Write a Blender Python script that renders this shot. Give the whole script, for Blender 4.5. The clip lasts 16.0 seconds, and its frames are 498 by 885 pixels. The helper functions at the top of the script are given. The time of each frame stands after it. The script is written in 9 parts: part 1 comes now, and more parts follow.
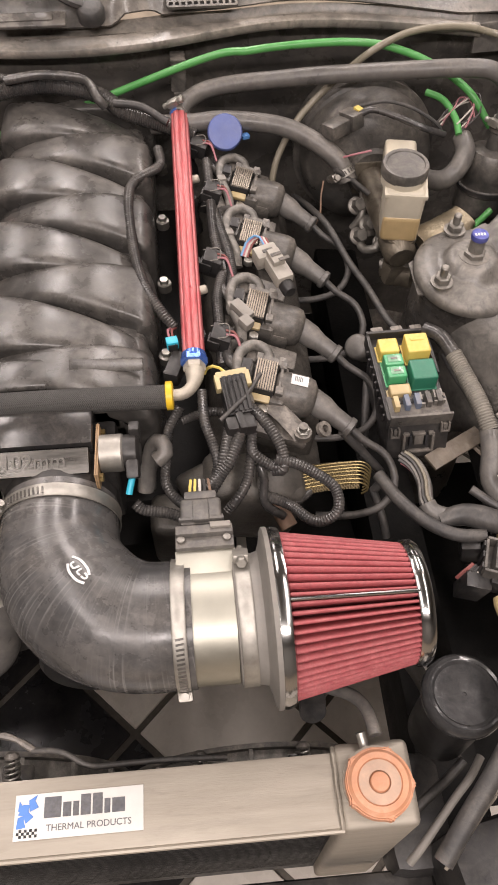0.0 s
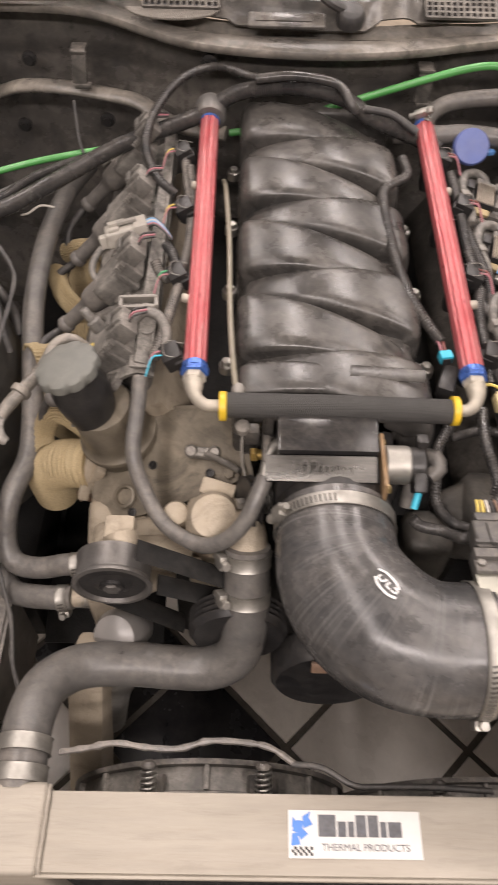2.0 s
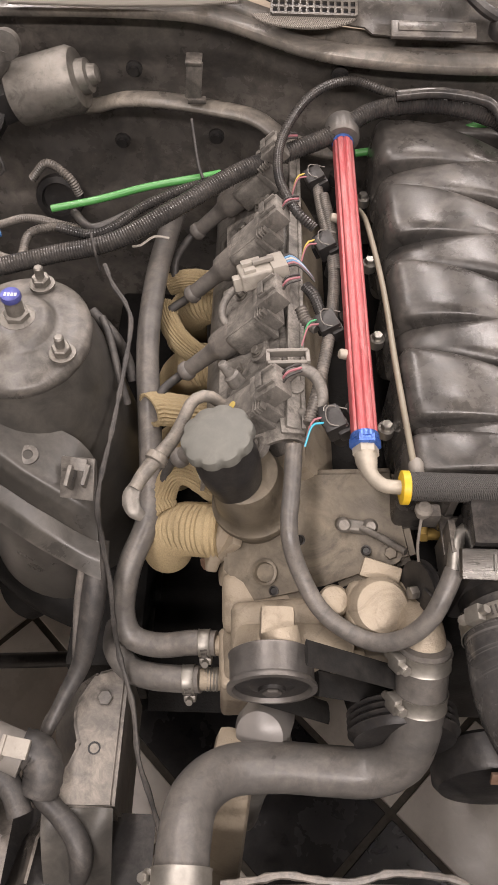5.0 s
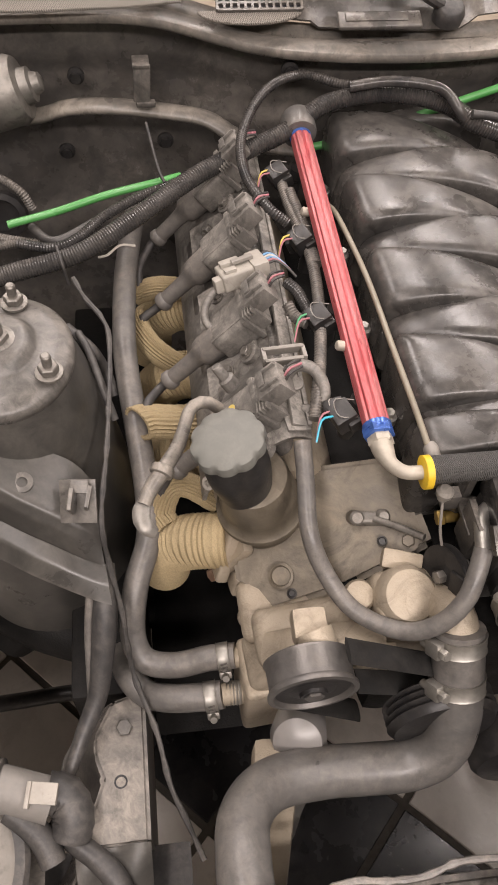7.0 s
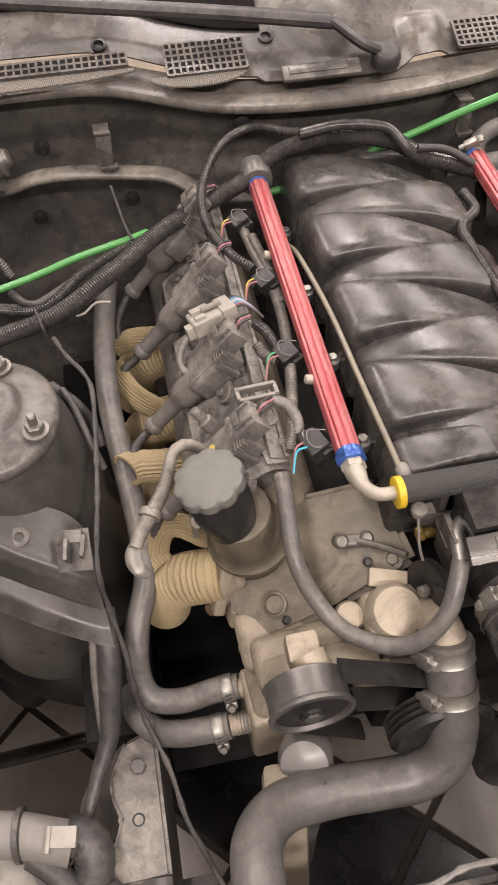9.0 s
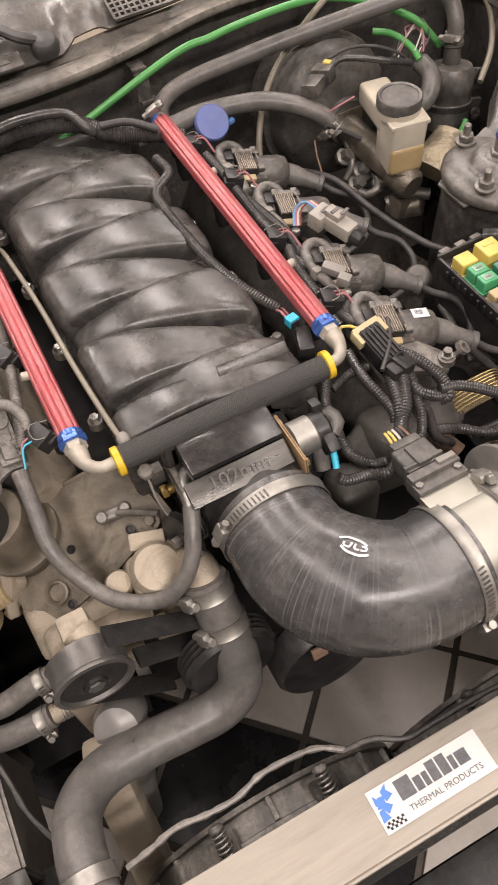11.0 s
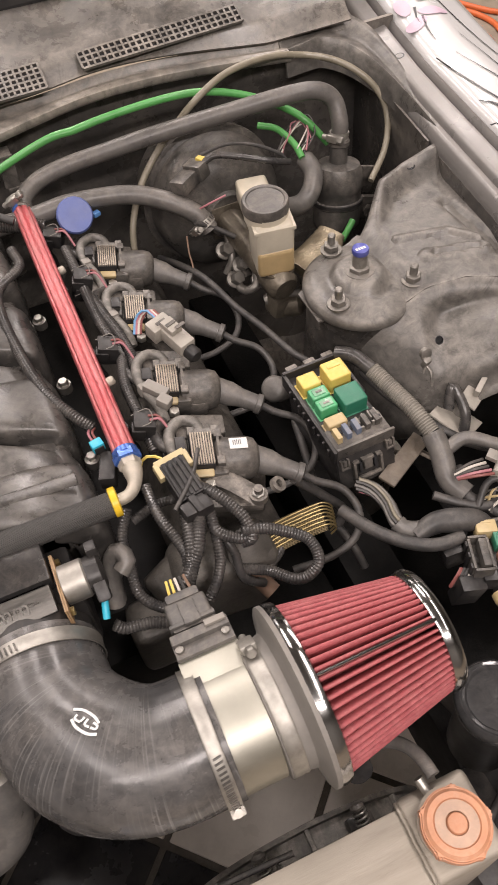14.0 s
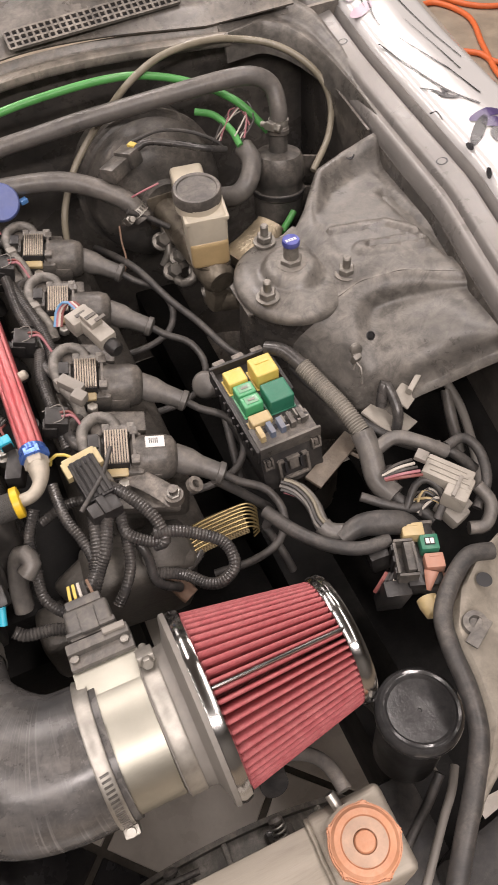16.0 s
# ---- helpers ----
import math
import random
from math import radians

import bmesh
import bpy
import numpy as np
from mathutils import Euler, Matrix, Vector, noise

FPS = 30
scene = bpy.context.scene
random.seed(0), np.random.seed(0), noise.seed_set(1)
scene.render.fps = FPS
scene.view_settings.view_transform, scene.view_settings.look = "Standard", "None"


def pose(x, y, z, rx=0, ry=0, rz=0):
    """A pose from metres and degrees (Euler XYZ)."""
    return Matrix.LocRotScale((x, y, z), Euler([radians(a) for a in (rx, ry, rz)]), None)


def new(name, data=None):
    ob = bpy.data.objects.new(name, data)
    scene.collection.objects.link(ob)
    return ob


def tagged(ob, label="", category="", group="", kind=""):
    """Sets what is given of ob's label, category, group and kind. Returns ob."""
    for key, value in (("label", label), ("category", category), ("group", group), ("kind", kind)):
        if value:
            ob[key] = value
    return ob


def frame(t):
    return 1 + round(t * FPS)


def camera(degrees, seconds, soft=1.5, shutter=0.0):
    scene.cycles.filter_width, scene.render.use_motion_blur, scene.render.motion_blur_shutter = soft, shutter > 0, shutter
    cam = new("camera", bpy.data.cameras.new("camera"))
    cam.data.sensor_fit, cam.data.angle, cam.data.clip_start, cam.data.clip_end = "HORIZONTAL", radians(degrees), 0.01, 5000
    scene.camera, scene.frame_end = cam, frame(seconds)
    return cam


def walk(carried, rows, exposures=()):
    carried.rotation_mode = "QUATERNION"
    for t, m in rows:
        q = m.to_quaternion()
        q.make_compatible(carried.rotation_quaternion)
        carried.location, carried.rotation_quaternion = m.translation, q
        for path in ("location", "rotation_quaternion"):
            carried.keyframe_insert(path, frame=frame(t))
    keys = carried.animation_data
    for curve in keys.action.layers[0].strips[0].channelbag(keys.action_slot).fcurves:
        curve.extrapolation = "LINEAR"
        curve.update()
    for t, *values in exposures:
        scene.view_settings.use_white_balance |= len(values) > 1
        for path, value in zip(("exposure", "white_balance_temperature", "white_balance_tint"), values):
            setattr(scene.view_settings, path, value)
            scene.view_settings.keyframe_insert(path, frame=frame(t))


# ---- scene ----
cam = camera(36.2, 16.0, 1.5, 0.4)
METRES, EYE, TILT, LEAN, TURN = 1.23, 1.285, -55.0, 0.0, -4.8
ROWS = [
    (0.0, 0.0, 0.0, 0.0, 0.0, 0.0, -0.0),
    (0.5, 0.0134, 0.0094, -0.0051, -0.0, -0.68, 1.34),
    (1.0, -0.0306, 0.0072, -0.0101, -0.81, -0.83, -2.45),
    (1.5, -0.1042, 0.0004, -0.0115, 0.88, 0.32, -2.69),
    (2.0, -0.1932, 0.0123, -0.0095, 2.09, 0.84, -5.12),
    (2.5, -0.255, 0.0311, -0.0068, 3.6, -0.44, -7.73),
    (3.0, -0.3048, 0.052, -0.0091, 4.66, -1.21, -8.45),
    (3.5, -0.3, 0.0486, 0.0085, 5.49, -0.5, -8.4),
    (4.0, -0.2805, 0.0577, 0.0296, 5.84, -0.48, -8.0),
    (6.5, -0.3902, 0.1001, 0.041, -3.81, -0.15, -0.82),
    (7.0, -0.3814, 0.0967, 0.0386, -3.38, 0.72, 0.52),
    (7.5, -0.3808, 0.0776, 0.0448, -1.88, 2.55, 2.85),
    (8.0, -0.3674, 0.0754, 0.0385, -1.35, 3.27, 4.8),
    (8.5, -0.3671, 0.0741, 0.0412, -1.72, 3.36, 5.91),
    (9.0, -0.3628, 0.0686, 0.0401, -2.7, 3.16, 5.85),
    (9.5, -0.3322, 0.0692, 0.0298, -4.36, 1.16, 9.15),
    (10.0, -0.2789, 0.0546, 0.0177, -6.4, -0.22, 17.52),
    (12.5, -0.1631, 0.0049, 0.0192, -12.87, -0.97, 21.51),
    (13.0, -0.096, 0.0146, 0.0345, -9.5, 0.14, 19.26),
    (13.5, -0.0551, 0.0237, 0.0423, -7.59, 0.8, 17.82),
    (14.0, -0.0343, 0.0287, 0.0362, -7.63, 1.29, 17.71),
    (14.5, -0.008, 0.0388, 0.0339, -8.49, 1.16, 18.54),
    (15.0, 0.0219, 0.0455, 0.0275, -9.18, 0.82, 18.94),
    (15.5, 0.029, 0.0471, 0.0257, -9.43, 0.62, 18.88),
    (16.0, 0.0216, 0.0463, 0.0228, -8.56, 0.65, 17.34),
]
walk(cam, [(t, pose(0, 0, EYE, TILT, LEAN, TURN) @ pose(METRES * x, METRES * y, METRES * z, 90 + pitch, roll, yaw)) for t, x, y, z, yaw, pitch, roll in ROWS],
     [(0.0, -0.08), (2.0, -0.08), (4.0, -0.03), (7.0, 0.05), (10.0, 0.0), (12.5, -0.20), (14.0, -0.16), (16.0, -0.18)])

# ---- light: a closed garage under ceiling fluorescents ----
world = bpy.data.worlds.new("garage_air")
scene.world = world
world.use_nodes = True
world.node_tree.nodes["Background"].inputs[0].default_value = (0.9, 0.85, 0.78, 1)
world.node_tree.nodes["Background"].inputs[1].default_value = 0.003


def area_lamp(x, y, z, sx, sy, watts, color):
    data = bpy.data.lights.new("ceiling_lamp", "AREA")
    data.shape, data.size, data.size_y, data.energy, data.color = "RECTANGLE", sx, sy, watts, color
    ob = new("ceiling_lamp", data)
    ob.location = (x, y, z)
    return ob


WARM = (1.0, 0.885, 0.845)
area_lamp(-1.1, 0.10, 2.85, 0.25, 2.4, 36, WARM)
area_lamp(0.85, 0.10, 2.85, 0.25, 2.4, 36, WARM)
area_lamp(-0.2, -1.6, 2.85, 2.4, 0.25, 96, WARM)
area_lamp(-1.5, 3.0, 2.85, 0.30, 2.4, 58, WARM)
area_lamp(-0.1, 3.0, 2.85, 0.30, 2.4, 58, WARM)
area_lamp(1.5, 3.0, 2.85, 0.30, 2.4, 58, WARM)

# ---- materials ----
DUST = (0.30, 0.268, 0.232)


def mat(name, col, rough=0.5, metal=0.0, var=0.25, scale=60.0, dust=0.0, dustcol=DUST, bump=0.15, bscale=350.0, coat=0.0,
        stretch=None, spread=0.15, island=False, trans=0.0, alpha=1.0, grime=0.0):
    """A worn surface: base colour with fine grain, dust in patches, uneven gloss and relief."""
    m = bpy.data.materials.new(name)
    m.use_nodes = True
    nt = m.node_tree
    n, link = nt.nodes, nt.links
    bsdf = n["Principled BSDF"]
    tc = n.new("ShaderNodeTexCoord")
    src = tc.outputs["Object"]
    if stretch:
        mp = n.new("ShaderNodeMapping")
        mp.inputs["Scale"].default_value = stretch
        link.new(src, mp.inputs[0])
        src = mp.outputs[0]

    def grain(sc, detail=5.0, r=0.6, twist=0.0):
        g = n.new("ShaderNodeTexNoise")
        g.inputs["Scale"].default_value, g.inputs["Detail"].default_value, g.inputs["Roughness"].default_value = sc, detail, r
        g.inputs["Distortion"].default_value = twist
        link.new(src, g.inputs["Vector"])
        return g.outputs["Fac"]

    def rng(sock, a, b, c, d):
        mr = n.new("ShaderNodeMapRange")
        link.new(sock, mr.inputs[0])
        for k, v in zip((1, 2, 3, 4), (a, b, c, d)):
            mr.inputs[k].default_value = v
        return mr.outputs[0]

    def blend(fac, a, b):
        mx = n.new("ShaderNodeMix")
        mx.data_type = "RGBA"
        if isinstance(fac, float):
            mx.inputs[0].default_value = fac
        else:
            link.new(fac, mx.inputs[0])
        for k, v in ((6, a), (7, b)):
            if isinstance(v, tuple):
                mx.inputs[k].default_value = (*v, 1)
            else:
                link.new(v, mx.inputs[k])
        return mx.outputs[2]

    def mul(a, b):
        mm = n.new("ShaderNodeMath")
        mm.operation = "MULTIPLY"
        for k, v in ((0, a), (1, b)):
            if isinstance(v, float):
                mm.inputs[k].default_value = v
            else:
                link.new(v, mm.inputs[k])
        return mm.outputs[0]

    lo = tuple(c * (1 - var) for c in col)
    hi = tuple(min(1, c * (1 + var)) for c in col)
    c = blend(rng(grain(scale), 0.3, 0.7, 0, 1), lo, hi)
    ro = rng(grain(scale * 0.5), 0.3, 0.7, max(0.04, rough - (0.03 if metal > 0.8 else 0.14)), min(1, rough + (0.04 if metal > 0.8 else 0.10)))
    if island:
        oi = n.new("ShaderNodeObjectInfo")
        c = blend(rng(oi.outputs["Random"], 0, 1, 0, 0.35), c, tuple(x * 0.55 for x in col))
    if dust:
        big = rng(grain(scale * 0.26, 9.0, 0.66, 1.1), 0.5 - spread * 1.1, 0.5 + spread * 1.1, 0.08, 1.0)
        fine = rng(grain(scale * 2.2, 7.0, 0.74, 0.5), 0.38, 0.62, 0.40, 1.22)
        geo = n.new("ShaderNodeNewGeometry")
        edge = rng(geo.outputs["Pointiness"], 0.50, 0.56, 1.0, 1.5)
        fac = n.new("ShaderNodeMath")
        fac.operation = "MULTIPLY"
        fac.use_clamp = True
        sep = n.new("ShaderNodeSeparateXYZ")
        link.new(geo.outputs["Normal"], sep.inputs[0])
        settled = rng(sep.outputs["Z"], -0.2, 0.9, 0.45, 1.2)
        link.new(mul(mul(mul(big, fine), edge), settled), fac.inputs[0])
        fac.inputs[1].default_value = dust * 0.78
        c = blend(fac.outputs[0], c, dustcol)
        add = n.new("ShaderNodeMath")
        add.operation = "MULTIPLY_ADD"
        link.new(fac.outputs[0], add.inputs[0])
        add.inputs[1].default_value = 0.22
        link.new(ro, add.inputs[2])
        ro = add.outputs[0]
    if grime:
        c = blend(mul(rng(grain(scale * 0.5, 8.0, 0.72, 1.6), 0.52, 0.66, 0, 1), grime), c, (0.022, 0.019, 0.016))
    link.new(c, bsdf.inputs["Base Color"])
    link.new(ro, bsdf.inputs["Roughness"])
    bsdf.inputs["Metallic"].default_value = metal
    bsdf.inputs["Coat Weight"].default_value = coat
    bsdf.inputs["Transmission Weight"].default_value = trans
    bsdf.inputs["Alpha"].default_value = alpha
    if bump:
        b = n.new("ShaderNodeBump")
        b.inputs["Strength"].default_value = bump
        b.inputs["Distance"].default_value = 0.002
        link.new(grain(bscale, 3.0), b.inputs["Height"])
        link.new(b.outputs[0], bsdf.inputs["Normal"])
    return m


def weave(name, col, col2, freq=900.0, rough=0.8):
    """Woven sleeve: fine crossing bands along the object's axes."""
    m = mat(name, col, rough, 0, 0.2, 80, 0.3, bump=0)
    nt = m.node_tree
    n, link = nt.nodes, nt.links
    tc = n.new("ShaderNodeTexCoord")
    bands = []
    for rot in (0.7, -0.7):
        mp = n.new("ShaderNodeMapping")
        mp.inputs["Rotation"].default_value = (0.4, 0.3, rot)
        link.new(tc.outputs["Object"], mp.inputs[0])
        w = n.new("ShaderNodeTexWave")
        w.inputs["Scale"].default_value = freq / 6.28
        w.inputs["Distortion"].default_value = 0.6
        link.new(mp.outputs[0], w.inputs[0])
        bands.append(w.outputs["Fac"])
    mx = n.new("ShaderNodeMath")
    mx.operation = "MAXIMUM"
    link.new(bands[0], mx.inputs[0])
    link.new(bands[1], mx.inputs[1])
    b = n.new("ShaderNodeBump")
    b.inputs["Strength"].default_value, b.inputs["Distance"].default_value = 0.7, 0.002
    link.new(mx.outputs[0], b.inputs["Height"])
    link.new(b.outputs[0], n["Principled BSDF"].inputs["Normal"])
    c = n.new("ShaderNodeMix")
    c.data_type = "RGBA"
    link.new(mx.outputs[0], c.inputs[0])
    c.inputs[6].default_value, c.inputs[7].default_value = (*col2, 1), (*col, 1)
    link.new(c.outputs[2], n["Principled BSDF"].inputs["Base Color"])
    return m


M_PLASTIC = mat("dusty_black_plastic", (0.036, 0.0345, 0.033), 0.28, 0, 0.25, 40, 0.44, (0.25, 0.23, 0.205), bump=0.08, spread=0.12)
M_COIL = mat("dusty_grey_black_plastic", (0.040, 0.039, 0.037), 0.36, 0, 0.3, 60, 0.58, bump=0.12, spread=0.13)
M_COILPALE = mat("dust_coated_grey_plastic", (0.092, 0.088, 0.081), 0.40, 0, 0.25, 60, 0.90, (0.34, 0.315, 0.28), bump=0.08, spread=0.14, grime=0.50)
M_BLACK = mat("black_plastic", (0.013, 0.013, 0.014), 0.42, 0, 0.3, 60, 0.12, bump=0.1)
M_RUBBER = mat("dusty_rubber_hose", (0.098, 0.095, 0.091), 0.38, 0, 0.2, 50, 0.5, bump=0.1, grime=0.25)
M_CABLE = mat("black_cable_jacket", (0.03, 0.03, 0.031), 0.5, 0, 0.2, 60, 0.25, bump=0.05)
M_CONDUIT = mat("black_split_conduit", (0.030, 0.030, 0.031), 0.26, 0, 0.2, 60, 0.25, bump=0.03)
M_CONDUITDUST = mat("dusty_split_conduit", (0.060, 0.058, 0.055), 0.34, 0, 0.2, 60, 0.75, bump=0.03, spread=0.2)
M_SILICONE = mat("black_silicone_rubber", (0.050, 0.050, 0.051), 0.25, 0, 0.35, 40, 0.45, (0.26, 0.24, 0.22), bump=0.08, bscale=120)
M_RED = mat("red_anodised_aluminium", (0.45, 0.070, 0.080), 0.36, 0.35, 0.25, 90, 0.60, (0.55, 0.29, 0.28), bump=0.05, stretch=(4, 0.6, 4))
M_BLUE = mat("blue_anodised_aluminium", (0.07, 0.17, 0.55), 0.35, 0.5, 0.2, 90, 0.1, bump=0.05)
M_FITTING = mat("dull_aluminium_fitting", (0.46, 0.42, 0.35), 0.55, 0.35, 0.2, 90, 0.25, bump=0.1)
M_YELLOW = mat("yellow_plastic", (0.78, 0.52, 0.02), 0.45, 0, 0.15, 90, 0.1, bump=0.05)
M_TANK = mat("brushed_aluminium_tank", (0.40, 0.365, 0.31), 0.58, 0.6, 0.12, 60, 0.45, (0.40, 0.36, 0.305), bump=0.08, stretch=(0.3, 3, 3), grime=0.12)
M_MAF = mat("machined_aluminium", (0.42, 0.41, 0.355), 0.44, 0.95, 0.10, 30, 0.20, (0.5, 0.47, 0.4), bump=0.03)
M_CHROME = mat("chrome", (0.36, 0.36, 0.355), 0.13, 1.0, 0.06, 40, 0.06, bump=0.0)
M_CLAMP = mat("bright_clamp_steel", (0.42, 0.405, 0.37), 0.46, 0.85, 0.2, 90, 0.3, bump=0.05)
M_STEEL = mat("zinc_steel", (0.46, 0.445, 0.41), 0.40, 0.85, 0.2, 90, 0.15, bump=0.08)
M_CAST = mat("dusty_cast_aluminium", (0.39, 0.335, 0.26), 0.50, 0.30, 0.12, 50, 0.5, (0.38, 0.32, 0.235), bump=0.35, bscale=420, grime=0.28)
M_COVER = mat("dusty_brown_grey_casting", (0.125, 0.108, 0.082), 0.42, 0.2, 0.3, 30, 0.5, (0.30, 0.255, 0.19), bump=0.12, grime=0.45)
# grimy metal, darkened further for the shade in deep gaps
M_BLOCK = mat("grimy_shaded_metal", (0.045, 0.042, 0.038), 0.55, 0.3, 0.4, 50, 0.22, bump=0.4)
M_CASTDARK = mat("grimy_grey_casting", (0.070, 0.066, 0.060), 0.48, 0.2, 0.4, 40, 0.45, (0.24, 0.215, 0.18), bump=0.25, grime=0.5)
M_FILTER = mat("red_cotton_gauze", (0.36, 0.078, 0.088), 0.75, 0, 0.18, 300, 0.28, (0.62, 0.27, 0.26), bump=0.3, bscale=1500)
M_RUBGREY = mat("grey_moulded_rubber", (0.20, 0.19, 0.175), 0.55, 0, 0.15, 50, 0.35, bump=0.06)
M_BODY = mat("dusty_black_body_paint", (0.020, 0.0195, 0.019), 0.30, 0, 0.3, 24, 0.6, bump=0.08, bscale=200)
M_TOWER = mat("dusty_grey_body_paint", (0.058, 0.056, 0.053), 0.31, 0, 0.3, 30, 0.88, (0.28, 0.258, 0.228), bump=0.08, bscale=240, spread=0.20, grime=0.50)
# darker copy of the firewall paint, for walls that lie in shade
M_INNERWALL = mat("shaded_black_paint", (0.024, 0.0235, 0.023), 0.28, 0, 0.3, 22, 0.45, bump=0.15, bscale=120)
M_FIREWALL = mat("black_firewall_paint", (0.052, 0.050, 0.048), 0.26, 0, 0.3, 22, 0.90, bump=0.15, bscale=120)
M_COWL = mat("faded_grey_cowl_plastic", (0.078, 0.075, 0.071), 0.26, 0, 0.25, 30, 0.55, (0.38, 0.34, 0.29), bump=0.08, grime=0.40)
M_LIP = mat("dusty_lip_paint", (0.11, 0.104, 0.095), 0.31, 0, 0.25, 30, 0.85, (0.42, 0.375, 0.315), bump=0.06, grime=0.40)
M_FENDGREY = mat("satin_grey_paint", (0.20, 0.192, 0.185), 0.35, 0.1, 0.12, 20, 0.3, bump=0.04)
M_WHITE = mat("white_car_paint", (0.60, 0.595, 0.59), 0.22, 0, 0.03, 8, 0.05, bump=0.0, coat=0.6)
M_DECALBLACK = mat("black_vinyl", (0.012, 0.012, 0.014), 0.3, 0, 0.1, 30, 0, bump=0)
M_DECALPURPLE = mat("purple_vinyl", (0.07, 0.05, 0.14), 0.3, 0, 0.2, 30, 0, bump=0)
M_DECALPINK = mat("faded_pink_vinyl", (0.55, 0.42, 0.5), 0.4, 0, 0.1, 30, 0, bump=0)
M_TILE = mat("beige_floor_tile", (0.76, 0.705, 0.635), 0.3, 0, 0.08, 20, 0.2, bump=0.02, island=True)
M_TILEBLACK = mat("black_floor_tile", (0.010, 0.010, 0.012), 0.25, 0, 0.2, 20, 0.06, bump=0.02)
M_GROUT = mat("dark_grout", (0.085, 0.075, 0.062), 0.9, 0, 0.2, 60, 0.2, bump=0.3)
M_CONCRETE = mat("brown_concrete_floor", (0.33, 0.27, 0.20), 0.85, 0, 0.25, 14, 0.3, bump=0.3, bscale=160)
M_WALL = mat("painted_wall", (0.26, 0.25, 0.235), 0.85, 0, 0.05, 5, 0.1, bump=0.1)
M_CREAM = mat("aged_translucent_plastic", (0.56, 0.515, 0.42), 0.4, 0, 0.12, 30, 0.2, (0.62, 0.5, 0.3), bump=0.04)
M_FLUID = mat("amber_plastic", (0.50, 0.37, 0.19), 0.4, 0, 0.15, 30, 0.15, bump=0.04)
M_GREEN = mat("green_hose", (0.085, 0.34, 0.085), 0.35, 0, 0.12, 40, 0.12, bump=0.02)
M_TANTUBE = mat("yellowed_clear_tube", (0.24, 0.215, 0.16), 0.35, 0, 0.15, 40, 0.3, bump=0.02)
M_WRAP = mat("golden_exhaust_wrap", (0.44, 0.345, 0.195), 0.6, 0, 0.25, 800, 0.35, (0.60, 0.49, 0.31), bump=0.6, bscale=2200)
M_SLEEVE = mat("golden_heat_sleeve", (0.34, 0.265, 0.145), 0.6, 0, 0.25, 800, 0.35, (0.50, 0.41, 0.26), bump=0.6, bscale=2200)
M_RAILPAINT = mat("dusty_dark_rail_paint", (0.034, 0.033, 0.031), 0.36, 0, 0.3, 14, 0.42, (0.25, 0.23, 0.20), bump=0.05, bscale=160, spread=0.3)
M_WRAPDARK = weave("dark_brass_sleeve", (0.22, 0.17, 0.09), (0.06, 0.045, 0.02))
M_BRASS = mat("brass", (0.30, 0.23, 0.10), 0.4, 0.8, 0.2, 60, 0.15, bump=0.1)
M_PLUGBRASS = mat("bright_brass", (0.50, 0.34, 0.10), 0.4, 0.7, 0.2, 60, 0.15, bump=0.1)
M_COPPER = mat("faded_orange_plastic", (0.58, 0.27, 0.15), 0.5, 0.1, 0.12, 70, 0.35, (0.68, 0.46, 0.34), bump=0.06)
M_ORANGE = mat("orange_gasket", (0.42, 0.27, 0.14), 0.6, 0, 0.2, 80, 0.2, bump=0.1)
M_RELAYGREEN = mat("dark_green_plastic", (0.02, 0.17, 0.10), 0.4, 0, 0.1, 50, 0.2, (0.2, 0.3, 0.24), bump=0.03)
M_FUSEGREEN = mat("bright_green_plastic", (0.06, 0.36, 0.15), 0.35, 0, 0.1, 60, 0.3, (0.4, 0.6, 0.45), bump=0.02)
M_FUSEYEL = mat("yellow_relay_plastic", (0.66, 0.50, 0.10), 0.40, 0, 0.1, 60, 0.35, (0.85, 0.7, 0.35), bump=0.02)
M_FUSETAN = mat("tan_plastic", (0.50, 0.39, 0.20), 0.4, 0, 0.15, 60, 0.2, bump=0.03)
M_FUSEBLUE = mat("blue_plastic", (0.08, 0.22, 0.5), 0.35, 0, 0.1, 60, 0.1, bump=0.02)
M_FUSEDULL = mat("dusty_blue_grey_plastic", (0.10, 0.14, 0.22), 0.4, 0, 0.1, 60, 0.45, bump=0.02)
M_CYAN = mat("cyan_plastic", (0.03, 0.45, 0.62), 0.4, 0, 0.1, 60, 0.1, bump=0.02)
M_SEALCAP = mat("purple_blue_anodised", (0.07, 0.085, 0.36), 0.40, 0.3, 0.15, 80, 0.30, (0.3, 0.3, 0.5), bump=0.03)
M_OILBLUE = mat("blue_oil_cap_plastic", (0.09, 0.13, 0.36), 0.45, 0, 0.15, 50, 0.3, (0.3, 0.31, 0.4), bump=0.05)
M_PAPER = mat("white_sticker", (0.72, 0.71, 0.68), 0.4, 0, 0.04, 40, 0.08, bump=0)
M_INK = mat("black_ink", (0.02, 0.02, 0.022), 0.5, 0, 0.1, 40, 0, bump=0)
M_LOGOINK = mat("worn_dark_print", (0.10, 0.105, 0.12), 0.5, 0, 0.3, 200, 0.2, bump=0)
M_BLUEINK = mat("blue_ink", (0.10, 0.24, 0.62), 0.5, 0, 0.1, 40, 0, bump=0)
M_WHITEINK = mat("white_print", (0.75, 0.75, 0.74), 0.5, 0, 0.1, 200, 0.2, bump=0)
M_WHITEPL = mat("grey_white_connector", (0.25, 0.235, 0.21), 0.45, 0, 0.15, 60, 0.4, bump=0.05, grime=0.35)
